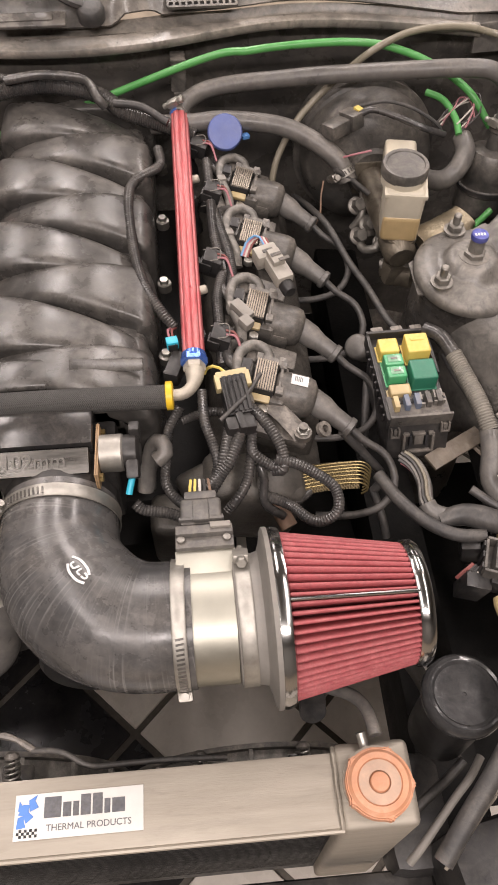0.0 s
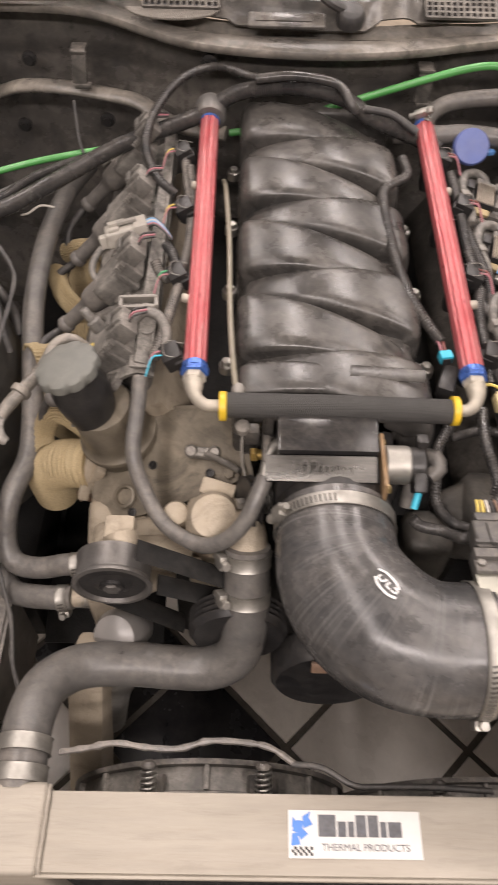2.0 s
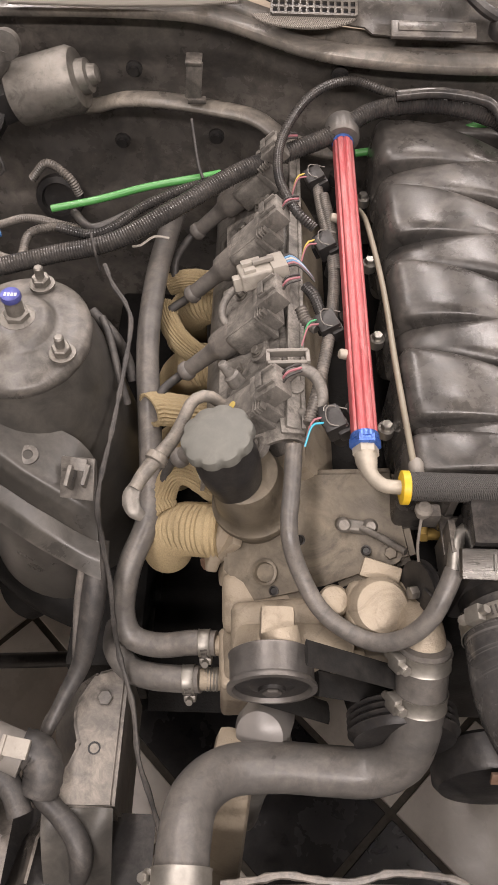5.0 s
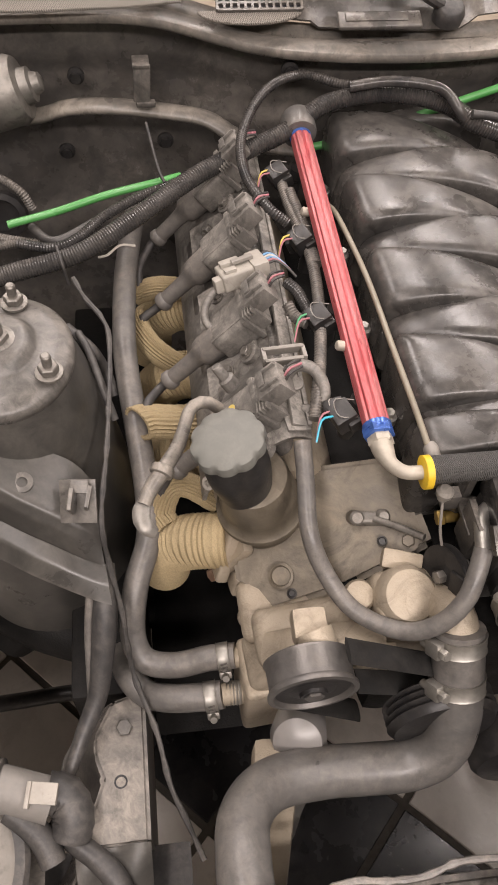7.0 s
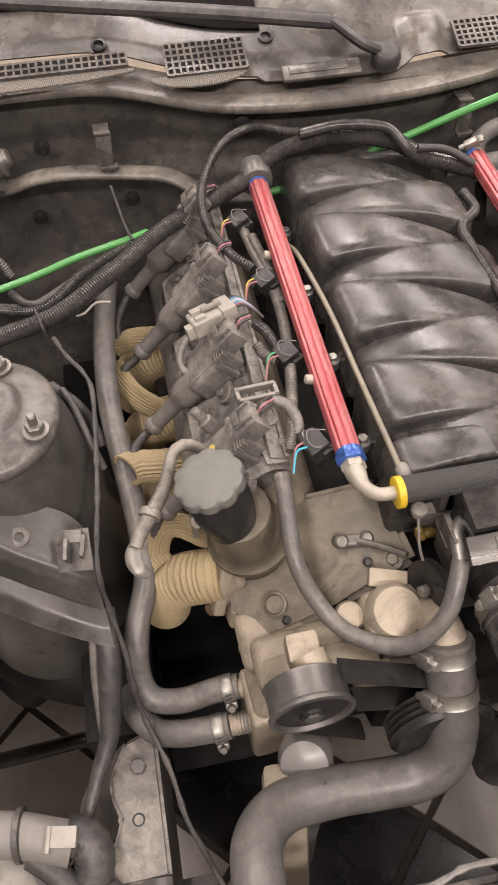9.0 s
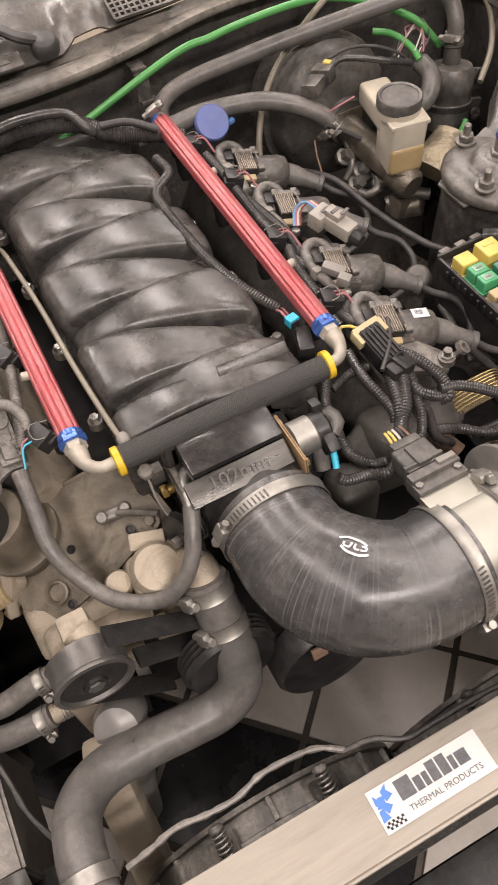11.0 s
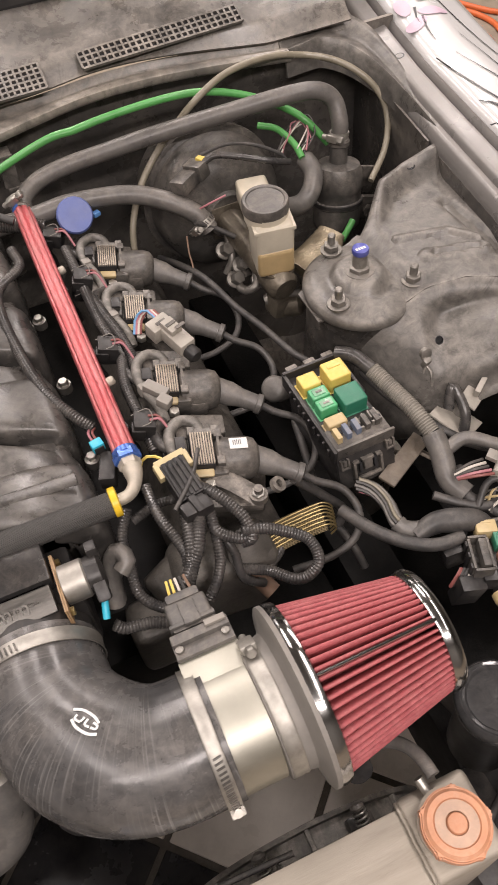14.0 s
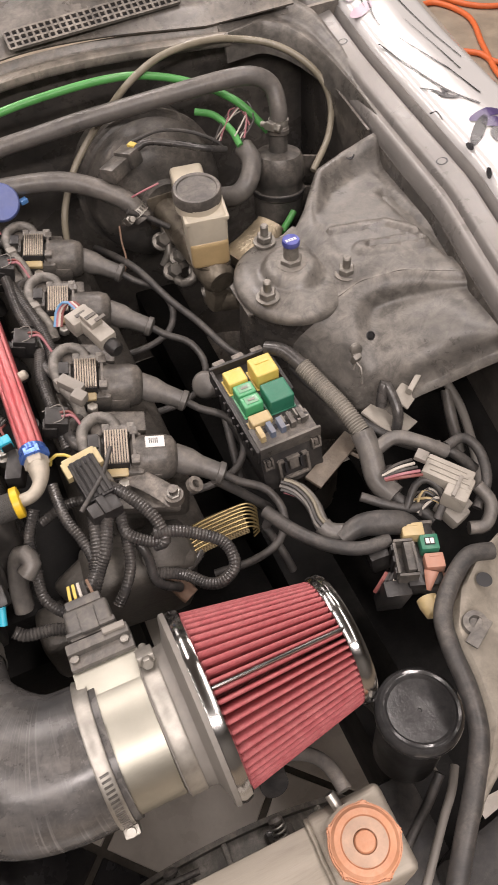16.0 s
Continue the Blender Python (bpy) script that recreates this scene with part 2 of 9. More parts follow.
M_CORE = mat("radiator_fins", (0.014, 0.014, 0.014), 0.5, 0.2, 0.3, 300, 0.05, bump=0.3)
M_WIRERED = mat("red_wire", (0.22, 0.06, 0.055), 0.45, 0, 0.1, 50, 0.2, bump=0)
M_WIREPINK = mat("pink_wire", (0.42, 0.16, 0.19), 0.45, 0, 0.1, 50, 0.2, bump=0)
M_WIREWHITE = mat("white_wire", (0.6, 0.56, 0.5), 0.45, 0, 0.1, 50, 0.2, bump=0)
M_WIREBLUE = mat("light_blue_wire", (0.15, 0.35, 0.6), 0.45, 0, 0.1, 50, 0.2, bump=0)
M_PALEPL = mat("dirty_white_plastic", (0.38, 0.355, 0.31), 0.45, 0, 0.15, 60, 0.4, bump=0.06, grime=0.35)
M_LAMINATE = mat("brown_steel_laminations", (0.36, 0.31, 0.25), 0.42, 0.7, 0.3, 90, 0.3, bump=0.1)
# near-black that stands for deep shade low in the bay
M_VOID = mat("deep_shade_black", (0.009, 0.009, 0.009), 0.6, 0, 0.3, 40, 0.03, bump=0.3)
M_FOIL = mat("crumpled_tan_foil", (0.33, 0.275, 0.185), 0.36, 0.5, 0.3, 40, 0.25, bump=1.0, bscale=90)
M_HORN = mat("dusty_chassis_paint", (0.085, 0.080, 0.074), 0.38, 0, 0.3, 30, 0.75, (0.34, 0.305, 0.26), bump=0.12, grime=0.50)
M_DUSTSTEEL = mat("dusty_zinc_steel", (0.24, 0.23, 0.21), 0.45, 0.6, 0.25, 90, 0.45, bump=0.12, grime=0.40)
M_OLDIRON = mat("greasy_cast_metal", (0.16, 0.14, 0.11), 0.36, 0.45, 0.4, 60, 0.35, (0.26, 0.225, 0.17), bump=0.2, grime=0.5)
M_RUST = mat("rusty_copper_pipe", (0.24, 0.145, 0.095), 0.6, 0.3, 0.3, 60, 0.3, bump=0.2)
M_STAY = mat("dirty_brown_steel", (0.13, 0.105, 0.078), 0.5, 0.2, 0.35, 40, 0.4, bump=0.2, grime=0.4)
M_GLASSBLACK = mat("dark_windscreen", (0.012, 0.012, 0.013), 0.08, 0, 0.1, 10, 0.05, bump=0)
M_BELT = mat("black_rubber_belt", (0.016, 0.016, 0.016), 0.45, 0, 0.2, 60, 0.05, bump=0.1)
M_PULLEY = mat("worn_steel_pulley", (0.13, 0.125, 0.12), 0.40, 0.5, 0.25, 50, 0.35, bump=0.12)
M_CORD = mat("orange_cord", (0.75, 0.16, 0.04), 0.5, 0, 0.1, 50, 0.1, bump=0)
M_CLEAR = mat("scratched_smoked_plastic", (0.03, 0.03, 0.031), 0.16, 0, 0.2, 30, 0.15, (0.3, 0.29, 0.28), bump=0.05)


# low specular keeps these darks, the shade blacks among them, from lifting
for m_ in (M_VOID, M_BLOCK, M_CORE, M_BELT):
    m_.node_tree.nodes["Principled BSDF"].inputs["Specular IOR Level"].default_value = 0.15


def streak_rings(m, cx, cy):
    """Pale moulding streaks that run round a bend about the local place cx, cy."""
    nt = m.node_tree
    n, link = nt.nodes, nt.links
    bsdf = n["Principled BSDF"]
    old = bsdf.inputs["Base Color"].links[0].from_socket
    tc = n.new("ShaderNodeTexCoord")
    mp = n.new("ShaderNodeMapping")
    mp.inputs["Location"].default_value = (-cx, -cy, 0)
    link.new(tc.outputs["Object"], mp.inputs[0])
    gr = n.new("ShaderNodeTexGradient")
    gr.gradient_type = "RADIAL"
    link.new(mp.outputs[0], gr.inputs[0])
    no = n.new("ShaderNodeTexNoise")
    no.noise_dimensions = "1D"
    no.inputs["Scale"].default_value, no.inputs["Detail"].default_value = 330.0, 3.0
    link.new(gr.outputs["Fac"], no.inputs["W"])
    patch = n.new("ShaderNodeTexNoise")
    patch.inputs["Scale"].default_value = 16.0
    link.new(tc.outputs["Object"], patch.inputs["Vector"])
    a = n.new("ShaderNodeMapRange")
    link.new(no.outputs["Fac"], a.inputs[0])
    a.inputs[1].default_value, a.inputs[2].default_value = 0.55, 0.72
    b = n.new("ShaderNodeMapRange")
    link.new(patch.outputs["Fac"], b.inputs[0])
    b.inputs[1].default_value, b.inputs[2].default_value, b.inputs[4].default_value = 0.38, 0.65, 0.6
    f = n.new("ShaderNodeMath")
    f.operation = "MULTIPLY"
    link.new(a.outputs[0], f.inputs[0])
    link.new(b.outputs[0], f.inputs[1])
    mx = n.new("ShaderNodeMix")
    mx.data_type = "RGBA"
    link.new(f.outputs[0], mx.inputs[0])
    link.new(old, mx.inputs[6])
    mx.inputs[7].default_value = (0.26, 0.255, 0.245, 1)
    link.new(mx.outputs[2], bsdf.inputs["Base Color"])


streak_rings(M_SILICONE, 0.062, 0.065)

# ---- building helpers ----
ORIGIN = {}


def thing(name, base, label, category, group="", kind=""):
    """An Empty at the base of a thing, to carry its parts."""
    ob = new(name)
    ob.empty_display_size = 0.02
    ob.location = base
    ORIGIN[ob] = Vector(base)
    return tagged(ob, label, category, group, kind)


def mesh_of(name, bm, material, smooth=True, angle=40):
    bmesh.ops.recalc_face_normals(bm, faces=bm.faces)
    me = bpy.data.meshes.new(name)
    if smooth:
        lim = radians(angle)
        for f in bm.faces:
            f.smooth = True
        for e in bm.edges:
            e.smooth = not (len(e.link_faces) == 2 and e.calc_face_angle(0) > lim)
    bm.to_mesh(me)
    bm.free()
    me.materials.append(material)
    return me


def part(name, bm, material, parent, label="", smooth=True, angle=40):
    """Links a bmesh, built in world places, as one mesh under a thing or a part."""
    o = ORIGIN[parent]
    bmesh.ops.translate(bm, verts=bm.verts, vec=-o)
    ob = new(name, mesh_of(name, bm, material, smooth, angle))
    ob.parent = parent
    ORIGIN[ob] = o
    return tagged(ob, label)


def solo(name, bm, material, label, category, group="", kind="", smooth=True, angle=40):
    """A thing that is one mesh; its origin is the middle of its base."""
    lo = Vector([min(v.co[i] for v in bm.verts) for i in range(3)])
    hi = Vector([max(v.co[i] for v in bm.verts) for i in range(3)])
    o = Vector(((lo.x + hi.x) / 2, (lo.y + hi.y) / 2, lo.z))
    bmesh.ops.translate(bm, verts=bm.verts, vec=-o)
    ob = new(name, mesh_of(name, bm, material, smooth, angle))
    ob.location = o
    ORIGIN[ob] = o
    return tagged(ob, label, category, group, kind)


def joined(*bms):
    out = bmesh.new()
    for b in bms:
        me = bpy.data.meshes.new("tmp")
        b.to_mesh(me)
        b.free()
        out.from_mesh(me)
        bpy.data.meshes.remove(me)
    return out


def spline(pts, step):
    """Points at even steps along a Catmull-Rom curve."""
    P = [Vector(p) for p in pts]
    P = [P[0] * 2 - P[1], *P, P[-1] * 2 - P[-2]]
    fine = []
    for i in range(1, len(P) - 2):
        a, b, c, d = P[i - 1:i + 3]
        for k in range(24):
            t = k / 24
            fine.append(0.5 * (2 * b + (c - a) * t + (2 * a - 5 * b + 4 * c - d) * t * t + (3 * b - a - 3 * c + d) * t ** 3))
    fine.append(P[-2])
    acc = [0.0]
    for p, q in zip(fine, fine[1:]):
        acc.append(acc[-1] + (q - p).length)
    n = max(2, round(acc[-1] / step))
    out, j = [], 0
    for k in range(n + 1):
        s = acc[-1] * k / n
        while j < len(acc) - 2 and acc[j + 1] < s:
            j += 1
        w = (s - acc[j]) / max(1e-9, acc[j + 1] - acc[j])
        out.append(fine[j].lerp(fine[j + 1], min(1, max(0, w))))
    return out


def frames_along(pts, hint=(0, 0, 1)):
    """A turning-free pair of side directions at each point."""
    out, u = [], Vector(hint)
    for i, p in enumerate(pts):
        t = (pts[min(i + 1, len(pts) - 1)] - pts[max(i - 1, 0)]).normalized()
        u = u - t * u.dot(t)
        if u.length < 1e-4:
            u = Vector((1, 0, 0)) - t * t.x
        u.normalize()
        out.append((u.copy(), t.cross(u)))
    return out


def skin(rings, cap=True, loop=False):
    bm = bmesh.new()
    V = [[bm.verts.new(p) for p in r] for r in rings]
    n = len(V[0])
    pairs = list(zip(V, V[1:])) + ([(V[-1], V[0])] if loop else [])
    for a, b in pairs:
        for i in range(n):
            bm.faces.new((a[i], a[(i + 1) % n], b[(i + 1) % n], b[i]))
    if cap and not loop:
        bm.faces.new(V[0][::-1])
        bm.faces.new(V[-1])
    return bm


def tube(pts, r, seg=12, step=0.008, ribs=0.0, flat=1.0, hint=(0, 0, 1), round_end=False, pitch=0.0015):
    """A hose along a curve. r: a radius, or radii from start to end. ribs: the depth of rings every 4 mm. flat squashes it."""
    if ribs:
        step = pitch
    path = spline(pts, step)
    fr = frames_along(path, hint)
    rr = r if isinstance(r, (list, tuple)) else (r, r)
    rings = []
    for i, (p, (u, v)) in enumerate(zip(path, fr)):
        s = i / (len(path) - 1) * (len(rr) - 1)
        k = min(int(s), len(rr) - 2)
        q = rr[k] + (rr[k + 1] - rr[k]) * (s - k)
        if ribs and i % 2:
            q -= ribs
        if round_end and i in (0, len(path) - 1):
            q *= 0.6
        rings.append([p + u * (q * flat * math.cos(a)) + v * (q * math.sin(a)) for a in (2 * math.pi * j / seg for j in range(seg))])
    return skin(rings)


def axis_pose(at, axis, spin=0):
    """A pose at a place whose z runs along axis."""
    q = Vector(axis).normalized().to_track_quat("Z", "Y").to_matrix().to_4x4()
    return Matrix.Translation(at) @ q @ pose(0, 0, 0, 0, 0, spin)


def lathe(profile, at, axis=(0, 0, 1), seg=32, cap=True, spin=0):
    """A turned shape: (radius, height) pairs along axis from at."""
    M = axis_pose(at, axis, spin)
    rings = [[M @ Vector((r * math.cos(a), r * math.sin(a), h)) for a in (2 * math.pi * j / seg for j in range(seg))] for r, h in profile]
    return skin(rings, cap)


def box(size, M=None, at=None, bevel=0.002, seg=2, taper=1.0):
    """A bevelled block, size in metres, centred on the pose M or the place at; taper narrows its top."""
    bm = bmesh.new()
    bmesh.ops.create_cube(bm, size=1)
    for v in bm.verts:
        k = taper if v.co.z > 0 else 1
        v.co = Vector((v.co.x * size[0] * k, v.co.y * size[1] * k, v.co.z * size[2]))
    if bevel:
        bmesh.ops.bevel(bm, geom=list(bm.edges), offset=min(bevel, min(size) * 0.45), segments=seg, affect="EDGES", profile=0.6)
    bm.transform(M if M is not None else Matrix.Translation(at))
    return bm


def prism(poly, height, M, bevel=0.0015):
    """A flat polygon in the pose's xy, pushed up along its z."""
    bm = bmesh.new()
    f = bm.faces.new([bm.verts.new((x, y, 0)) for x, y in poly])
    top = bmesh.ops.extrude_face_region(bm, geom=[f])
    bmesh.ops.translate(bm, verts=[v for v in top["geom"] if isinstance(v, bmesh.types.BMVert)], vec=(0, 0, height))
    if bevel:
        bmesh.ops.bevel(bm, geom=list(bm.edges), offset=bevel, segments=2, affect="EDGES")
    bm.transform(M)
    return bm


def sheet(fn, nu, nv, thick=0.002):
    """Pressed sheet metal: fn(u, v) gives the upper side for u, v in 0..1."""
    P = [[Vector(fn(i / nu, j / nv)) for j in range(nv + 1)] for i in range(nu + 1)]
    bm = bmesh.new()
    top = [[bm.verts.new(p) for p in row] for row in P]
    low = []
    for i in range(nu + 1):
        row = []
        for j in range(nv + 1):
            du = P[min(i + 1, nu)][j] - P[max(i - 1, 0)][j]
            dv = P[i][min(j + 1, nv)] - P[i][max(j - 1, 0)]
            nn = du.cross(dv)
            nn = nn.normalized() if nn.length > 1e-12 else Vector((0, 0, 1))
            row.append(bm.verts.new(P[i][j] - nn * thick))
        low.append(row)
    for i in range(nu):
        for j in range(nv):
            bm.faces.new((top[i][j], top[i + 1][j], top[i + 1][j + 1], top[i][j + 1]))
            bm.faces.new((low[i][j], low[i][j + 1], low[i + 1][j + 1], low[i + 1][j]))
    for i in range(nu):
        bm.faces.new((top[i][0], low[i][0], low[i + 1][0], top[i + 1][0]))
        bm.faces.new((top[i][nv], top[i + 1][nv], low[i + 1][nv], low[i][nv]))
    for j in range(nv):
        bm.faces.new((top[0][j], top[0][j + 1], low[0][j + 1], low[0][j]))
        bm.faces.new((top[nu][j], low[nu][j], low[nu][j + 1], top[nu][j + 1]))
    return bm


def smooth01(a, b, x):
    t = min(1, max(0, (x - a) / (b - a)))
    return t * t * (3 - 2 * t)


def polyline(pts, x):
    """Straight interpolation in a list of (x, y)."""
    if x <= pts[0][0]:
        return pts[0][1]
    for (a, p), (b, q) in zip(pts, pts[1:]):
        if x <= b:
            return p + (q - p) * (x - a) / (b - a)
    return pts[-1][1]


def lettering(text, size, depth, M):
    """Raised letters in the built-in font, centred on the pose."""
    cu = bpy.data.curves.new("letters", "FONT")
    cu.body, cu.size, cu.extrude, cu.align_x, cu.align_y = text, size, depth, "CENTER", "CENTER"
    cu.resolution_u = 3
    ob = new("letters", cu)
    dg = bpy.context.evaluated_depsgraph_get()
    me = bpy.data.meshes.new_from_object(ob.evaluated_get(dg))
    bm = bmesh.new()
    bm.from_mesh(me)
    bpy.data.objects.remove(ob)
    bpy.data.curves.remove(cu)
    bpy.data.meshes.remove(me)
    bm.transform(M)
    return bm


def hexnut(at, axis, r, h):
    return lathe([(r * 0.9, 0), (r, h * 0.12), (r, h * 0.88), (r * 0.88, h)], at, axis, 6)


def stud(parent, at, axis=(0, 0, 1), r=0.0085, tall=0.022, name="stud"):
    """A threaded stud with its nut and washer."""
    s = part(name, joined(lathe([(r * 1.5, 0), (r * 1.5, 0.0025), (r * 1.3, 0.003)], at, axis, 20), hexnut(Vector(at) + Vector(axis) * 0.003, axis, r * 1.1, 0.008)), M_DUSTSTEEL, parent)
    n = int(tall / 0.0015)
    prof = [(r * (0.56 if k % 2 else 0.5), 0.002 + k * tall / n) for k in range(n)] + [(r * 0.4, 0.002 + tall)]
    part("thread", lathe(prof, at, axis, 12), M_DUSTSTEEL, s)
    return s


def band_clamp(at, axis, r, screw_angle, width=0.012, name="hose_clamp", label="worm-drive steel hose clamp round a hose", mat_=None, slots_=11, way=-1):
    """A worm-drive clamp: slotted band, screw housing and screw."""
    mat_ = mat_ or M_CLAMP
    at, axis = Vector(at), Vector(axis).normalized()
    t = thing(name, at, label, "clamp", "hose clamps")
    M = axis_pose(at, axis)
    w = width / 2
    n = 72
    rings = []
    for j in range(n):
        a = 2 * math.pi * j / n
        d = Vector((math.cos(a), math.sin(a), 0))
        rings.append([M @ (d * q + Vector((0, 0, h))) for q, h in ((r, -w), (r + 0.0012, -w), (r + 0.0004, -w * 0.8), (r + 0.0007, 0), (r + 0.0004, w * 0.8), (r + 0.0012, w), (r, w))])
    b = part("band", skin(rings, loop=True), mat_, t)
    if isinstance(screw_angle, tuple):
        q = M.to_3x3().inverted() @ Vector(screw_angle)
        a0 = math.atan2(q.y, q.x)
    else:
        a0 = radians(screw_angle)
    slots = []
    for k in range(slots_):
        a = a0 + way * (0.25 + k * 0.0042 / r)
        slots.append(box((0.0016, width * 0.55, 0.0008), M @ Matrix.Rotation(a, 4, "Z") @ pose(r + 0.0012, 0, 0, 0, 90, 0) @ pose(0, 0, 0, 0, 0, 90) @ pose(0, 0, 0, 0, 0, 8), bevel=0))
    part("slot_strip", joined(*slots), M_COIL, b, "dark slots punched in the band")["kind"] = "stuff"
    H = M @ Matrix.Rotation(a0, 4, "Z") @ pose(r + 0.004, 0, 0)
    part("screw_housing", box((0.008, 0.016, width * 1.05), H, bevel=0.002), mat_, t)
    ax = (H.to_3x3() @ Vector((0, 1, 0)))
    part("screw", joined(hexnut(H.translation + ax * 0.008, ax, 0.0048, 0.007), lathe([(0.0036, 0), (0.0036, 0.03)], H.translation - ax * 0.014, ax, 10)), mat_, t)
    return t

# ---- the garage ----
def slab(name, lo, hi, material, label, category):
    bm = box([b - a for a, b in zip(lo, hi)], at=[(a + b) / 2 for a, b in zip(lo, hi)], bevel=0)
    return solo(name, bm, material, label, category, kind="structure", smooth=False)


slab("ground", (-4, -3.2, -0.2), (4, 5.2, 0.004), M_CONCRETE, "brown worn concrete garage floor", "floor")
slab("wall_west", (-4.2, -3.2, 0.004), (-4, 5.2, 3), M_WALL, "plain painted garage wall", "wall")
slab("wall_east", (4, -3.2, 0.004), (4.2, 5.2, 3), M_WALL, "plain painted garage wall", "wall")
slab("wall_south", (-4, -3.4, 0.004), (4, -3.2, 3), M_WALL, "plain painted garage wall", "wall")
slab("wall_north", (-4, 5.2, 0.004), (4, 5.4, 3), M_WALL, "plain painted garage wall", "wall")
slab("ceiling", (-4.2, -3.4, 3.0), (4.2, 5.4, 3.1), M_WALL, "plain painted garage ceiling", "ceiling")
tile_floor = slab("floor", (-1.3, -0.75, 0.004), (1.1, 1.65, 0.012), M_GROUT, "dark grouted bed of the tiled bay under the car", "floor")

# ---- the car's body ----
car = thing("car_body", (-0.148, 0.7, 0.25), "stripped black engine bay of a car with a white painted fender", "car")

LIP = [(-0.95, 1.035), (-0.53, 1.028), (-0.44, 1.026), (-0.40, 1.010), (-0.35, 0.988), (-0.31, 0.974), (-0.24, 0.965), (-0.15, 0.961), (-0.08, 0.962), (-0.02, 0.969), (0.04, 0.983), (0.115, 0.997),
       (0.19, 0.995), (0.265, 0.985), (0.335, 0.972), (0.39, 0.963), (0.44, 0.950), (0.455, 0.93)]


def lip_y(x):
    return sum(polyline(LIP, x + d) for d in (-0.03, -0.015, 0, 0.015, 0.03)) / 5


def lip_depth(x):
    return 1 - 0.42 * smooth01(-0.05, 0.10, x)


def firewall_fn(u, v):
    x, z = -0.95 + 1.50 * u, 0.12 + 0.665 * v
    y = lip_y(min(x, 0.38)) + 0.045
    y -= 0.012 * smooth01(0.55, 0.5, z) + 0.006 * smooth01(0.73, 0.74, z)
    y -= 0.006 * (smooth01(-0.40, -0.39, x) - smooth01(-0.16, -0.15, x)) * (smooth01(0.56, 0.565, z) - smooth01(0.69, 0.695, z))
    y -= 0.006 * (smooth01(0.02, 0.03, x) - smooth01(0.12, 0.13, x)) * smooth01(0.70, 0.705, z)
    return x, y, z


part("firewall", sheet(firewall_fn, 160, 60, -0.006), M_FIREWALL, car, "black painted dirty firewall")


def lip_fn(u, v):
    x = -0.95 + 1.33 * u
    prof = [(0.0, 0.010, -0.013), (0.06, 0.003, -0.0125), (0.12, 0.0, -0.0105), (0.17, -0.0005, -0.005), (0.22, 0.001, -0.0015), (0.30, 0.006, 0.0), (0.50, 0.018, 0.001), (0.64, 0.028, 0.0), (0.74, 0.032, -0.005), (0.85, 0.040, -0.005), (1.0, 0.052, 0.006)]
    dy = polyline([(a, b) for a, b, c in prof], v)
    dz = polyline([(a, c) for a, b, c in prof], v)
    return x, lip_y(x) + dy * lip_depth(x), 0.792 + dz + 0.010 * smooth01(-0.30, -0.5, x) + 0.004 * math.sin(x * 9)


part("cowl_lip", sheet(lip_fn, 120, 22, 0.0025), M_LIP, car, "dusty rolled steel lip under the windscreen cowl")


def cowl_z(y):
    return 0.80 + 0.4 * (y - 0.97)


def cowl_fn(u, v):
    x = -0.95 + 1.43 * u
    y0 = max(0.985, lip_y(min(x, 0.36)) + 0.036 * lip_depth(x))
    y = y0 + (1.13 - y0) * v
    z = cowl_z(y) - 0.008 * smooth01(0.16, 0.0, v)
    z -= 0.006 * (smooth01(-0.262, -0.255, x) - smooth01(-0.09, -0.08, x)) * smooth01(1.018, 1.010, y)
    z += 0.008 * (smooth01(-0.085, -0.07, x) - smooth01(-0.04, -0.025, x)) * smooth01(1.06, 1.04, y)
    z += 0.002 * math.sin(x * 40) * smooth01(1.06, 1.10, y)
    return x, y, z


part("cowl_panel", sheet(cowl_fn, 150, 26, 0.003), M_COWL, car, "faded grey plastic cowl panel")


def grille(x0, x1, y0, y1, nx, ny, skew=0.0):
    """A moulded vent: black plate for the well's shade, frame and a grid of bars."""
    tilt = math.atan(0.4)
    c = Vector(((x0 + x1) / 2, (y0 + y1) / 2, cowl_z((y0 + y1) / 2) + 0.003))
    M = Matrix.Translation(c) @ Matrix.Rotation(tilt, 4, "X") @ Matrix.Rotation(skew, 4, "Z")
    w, h = x1 - x0, (y1 - y0) / math.cos(tilt)
    g = part("grille", box((w, h, 0.002), M, bevel=0), M_INK, car, "dark mesh vent of the cowl")
    bars = [box((0.0028, h, 0.004), M @ pose(-w / 2 + w * k / nx, 0, 0.0024), bevel=0) for k in range(nx + 1)]
    bars += [box((w, 0.0028, 0.0038), M @ pose(0, -h / 2 + h * k / ny, 0.0024), bevel=0) for k in range(ny + 1)]
    part("mesh", joined(*bars), M_COWL, g)


grille(-0.368, -0.275, 1.003, 1.044, 12, 5)
grille(-0.72, -0.412, 1.024, 1.040, 36, 2)
grille(-0.018, 0.068, 0.998, 1.034, 11, 5)
grille(0.118, 0.335, 1.012, 1.036, 26, 3, 0.03)
M_WELL = weave("pale_cowl_mesh", (0.34, 0.31, 0.27), (0.14, 0.13, 0.115), 1100)
part("mesh_well", prism([(-0.332 + 0.058 * math.cos(a), 1.006 - 0.018 * max(0, math.sin(a))) for a in (math.pi * k / 24 for k in range(25))], 0.003, pose(0, 0, cowl_z(1.0) + 0.0005) @ pose(0, 1.0, 0) @ Matrix.Rotation(math.atan(0.4), 4, "X") @ pose(0, -1.0, 0), 0.0006), M_WELL, car, "pale mesh well below the vent")
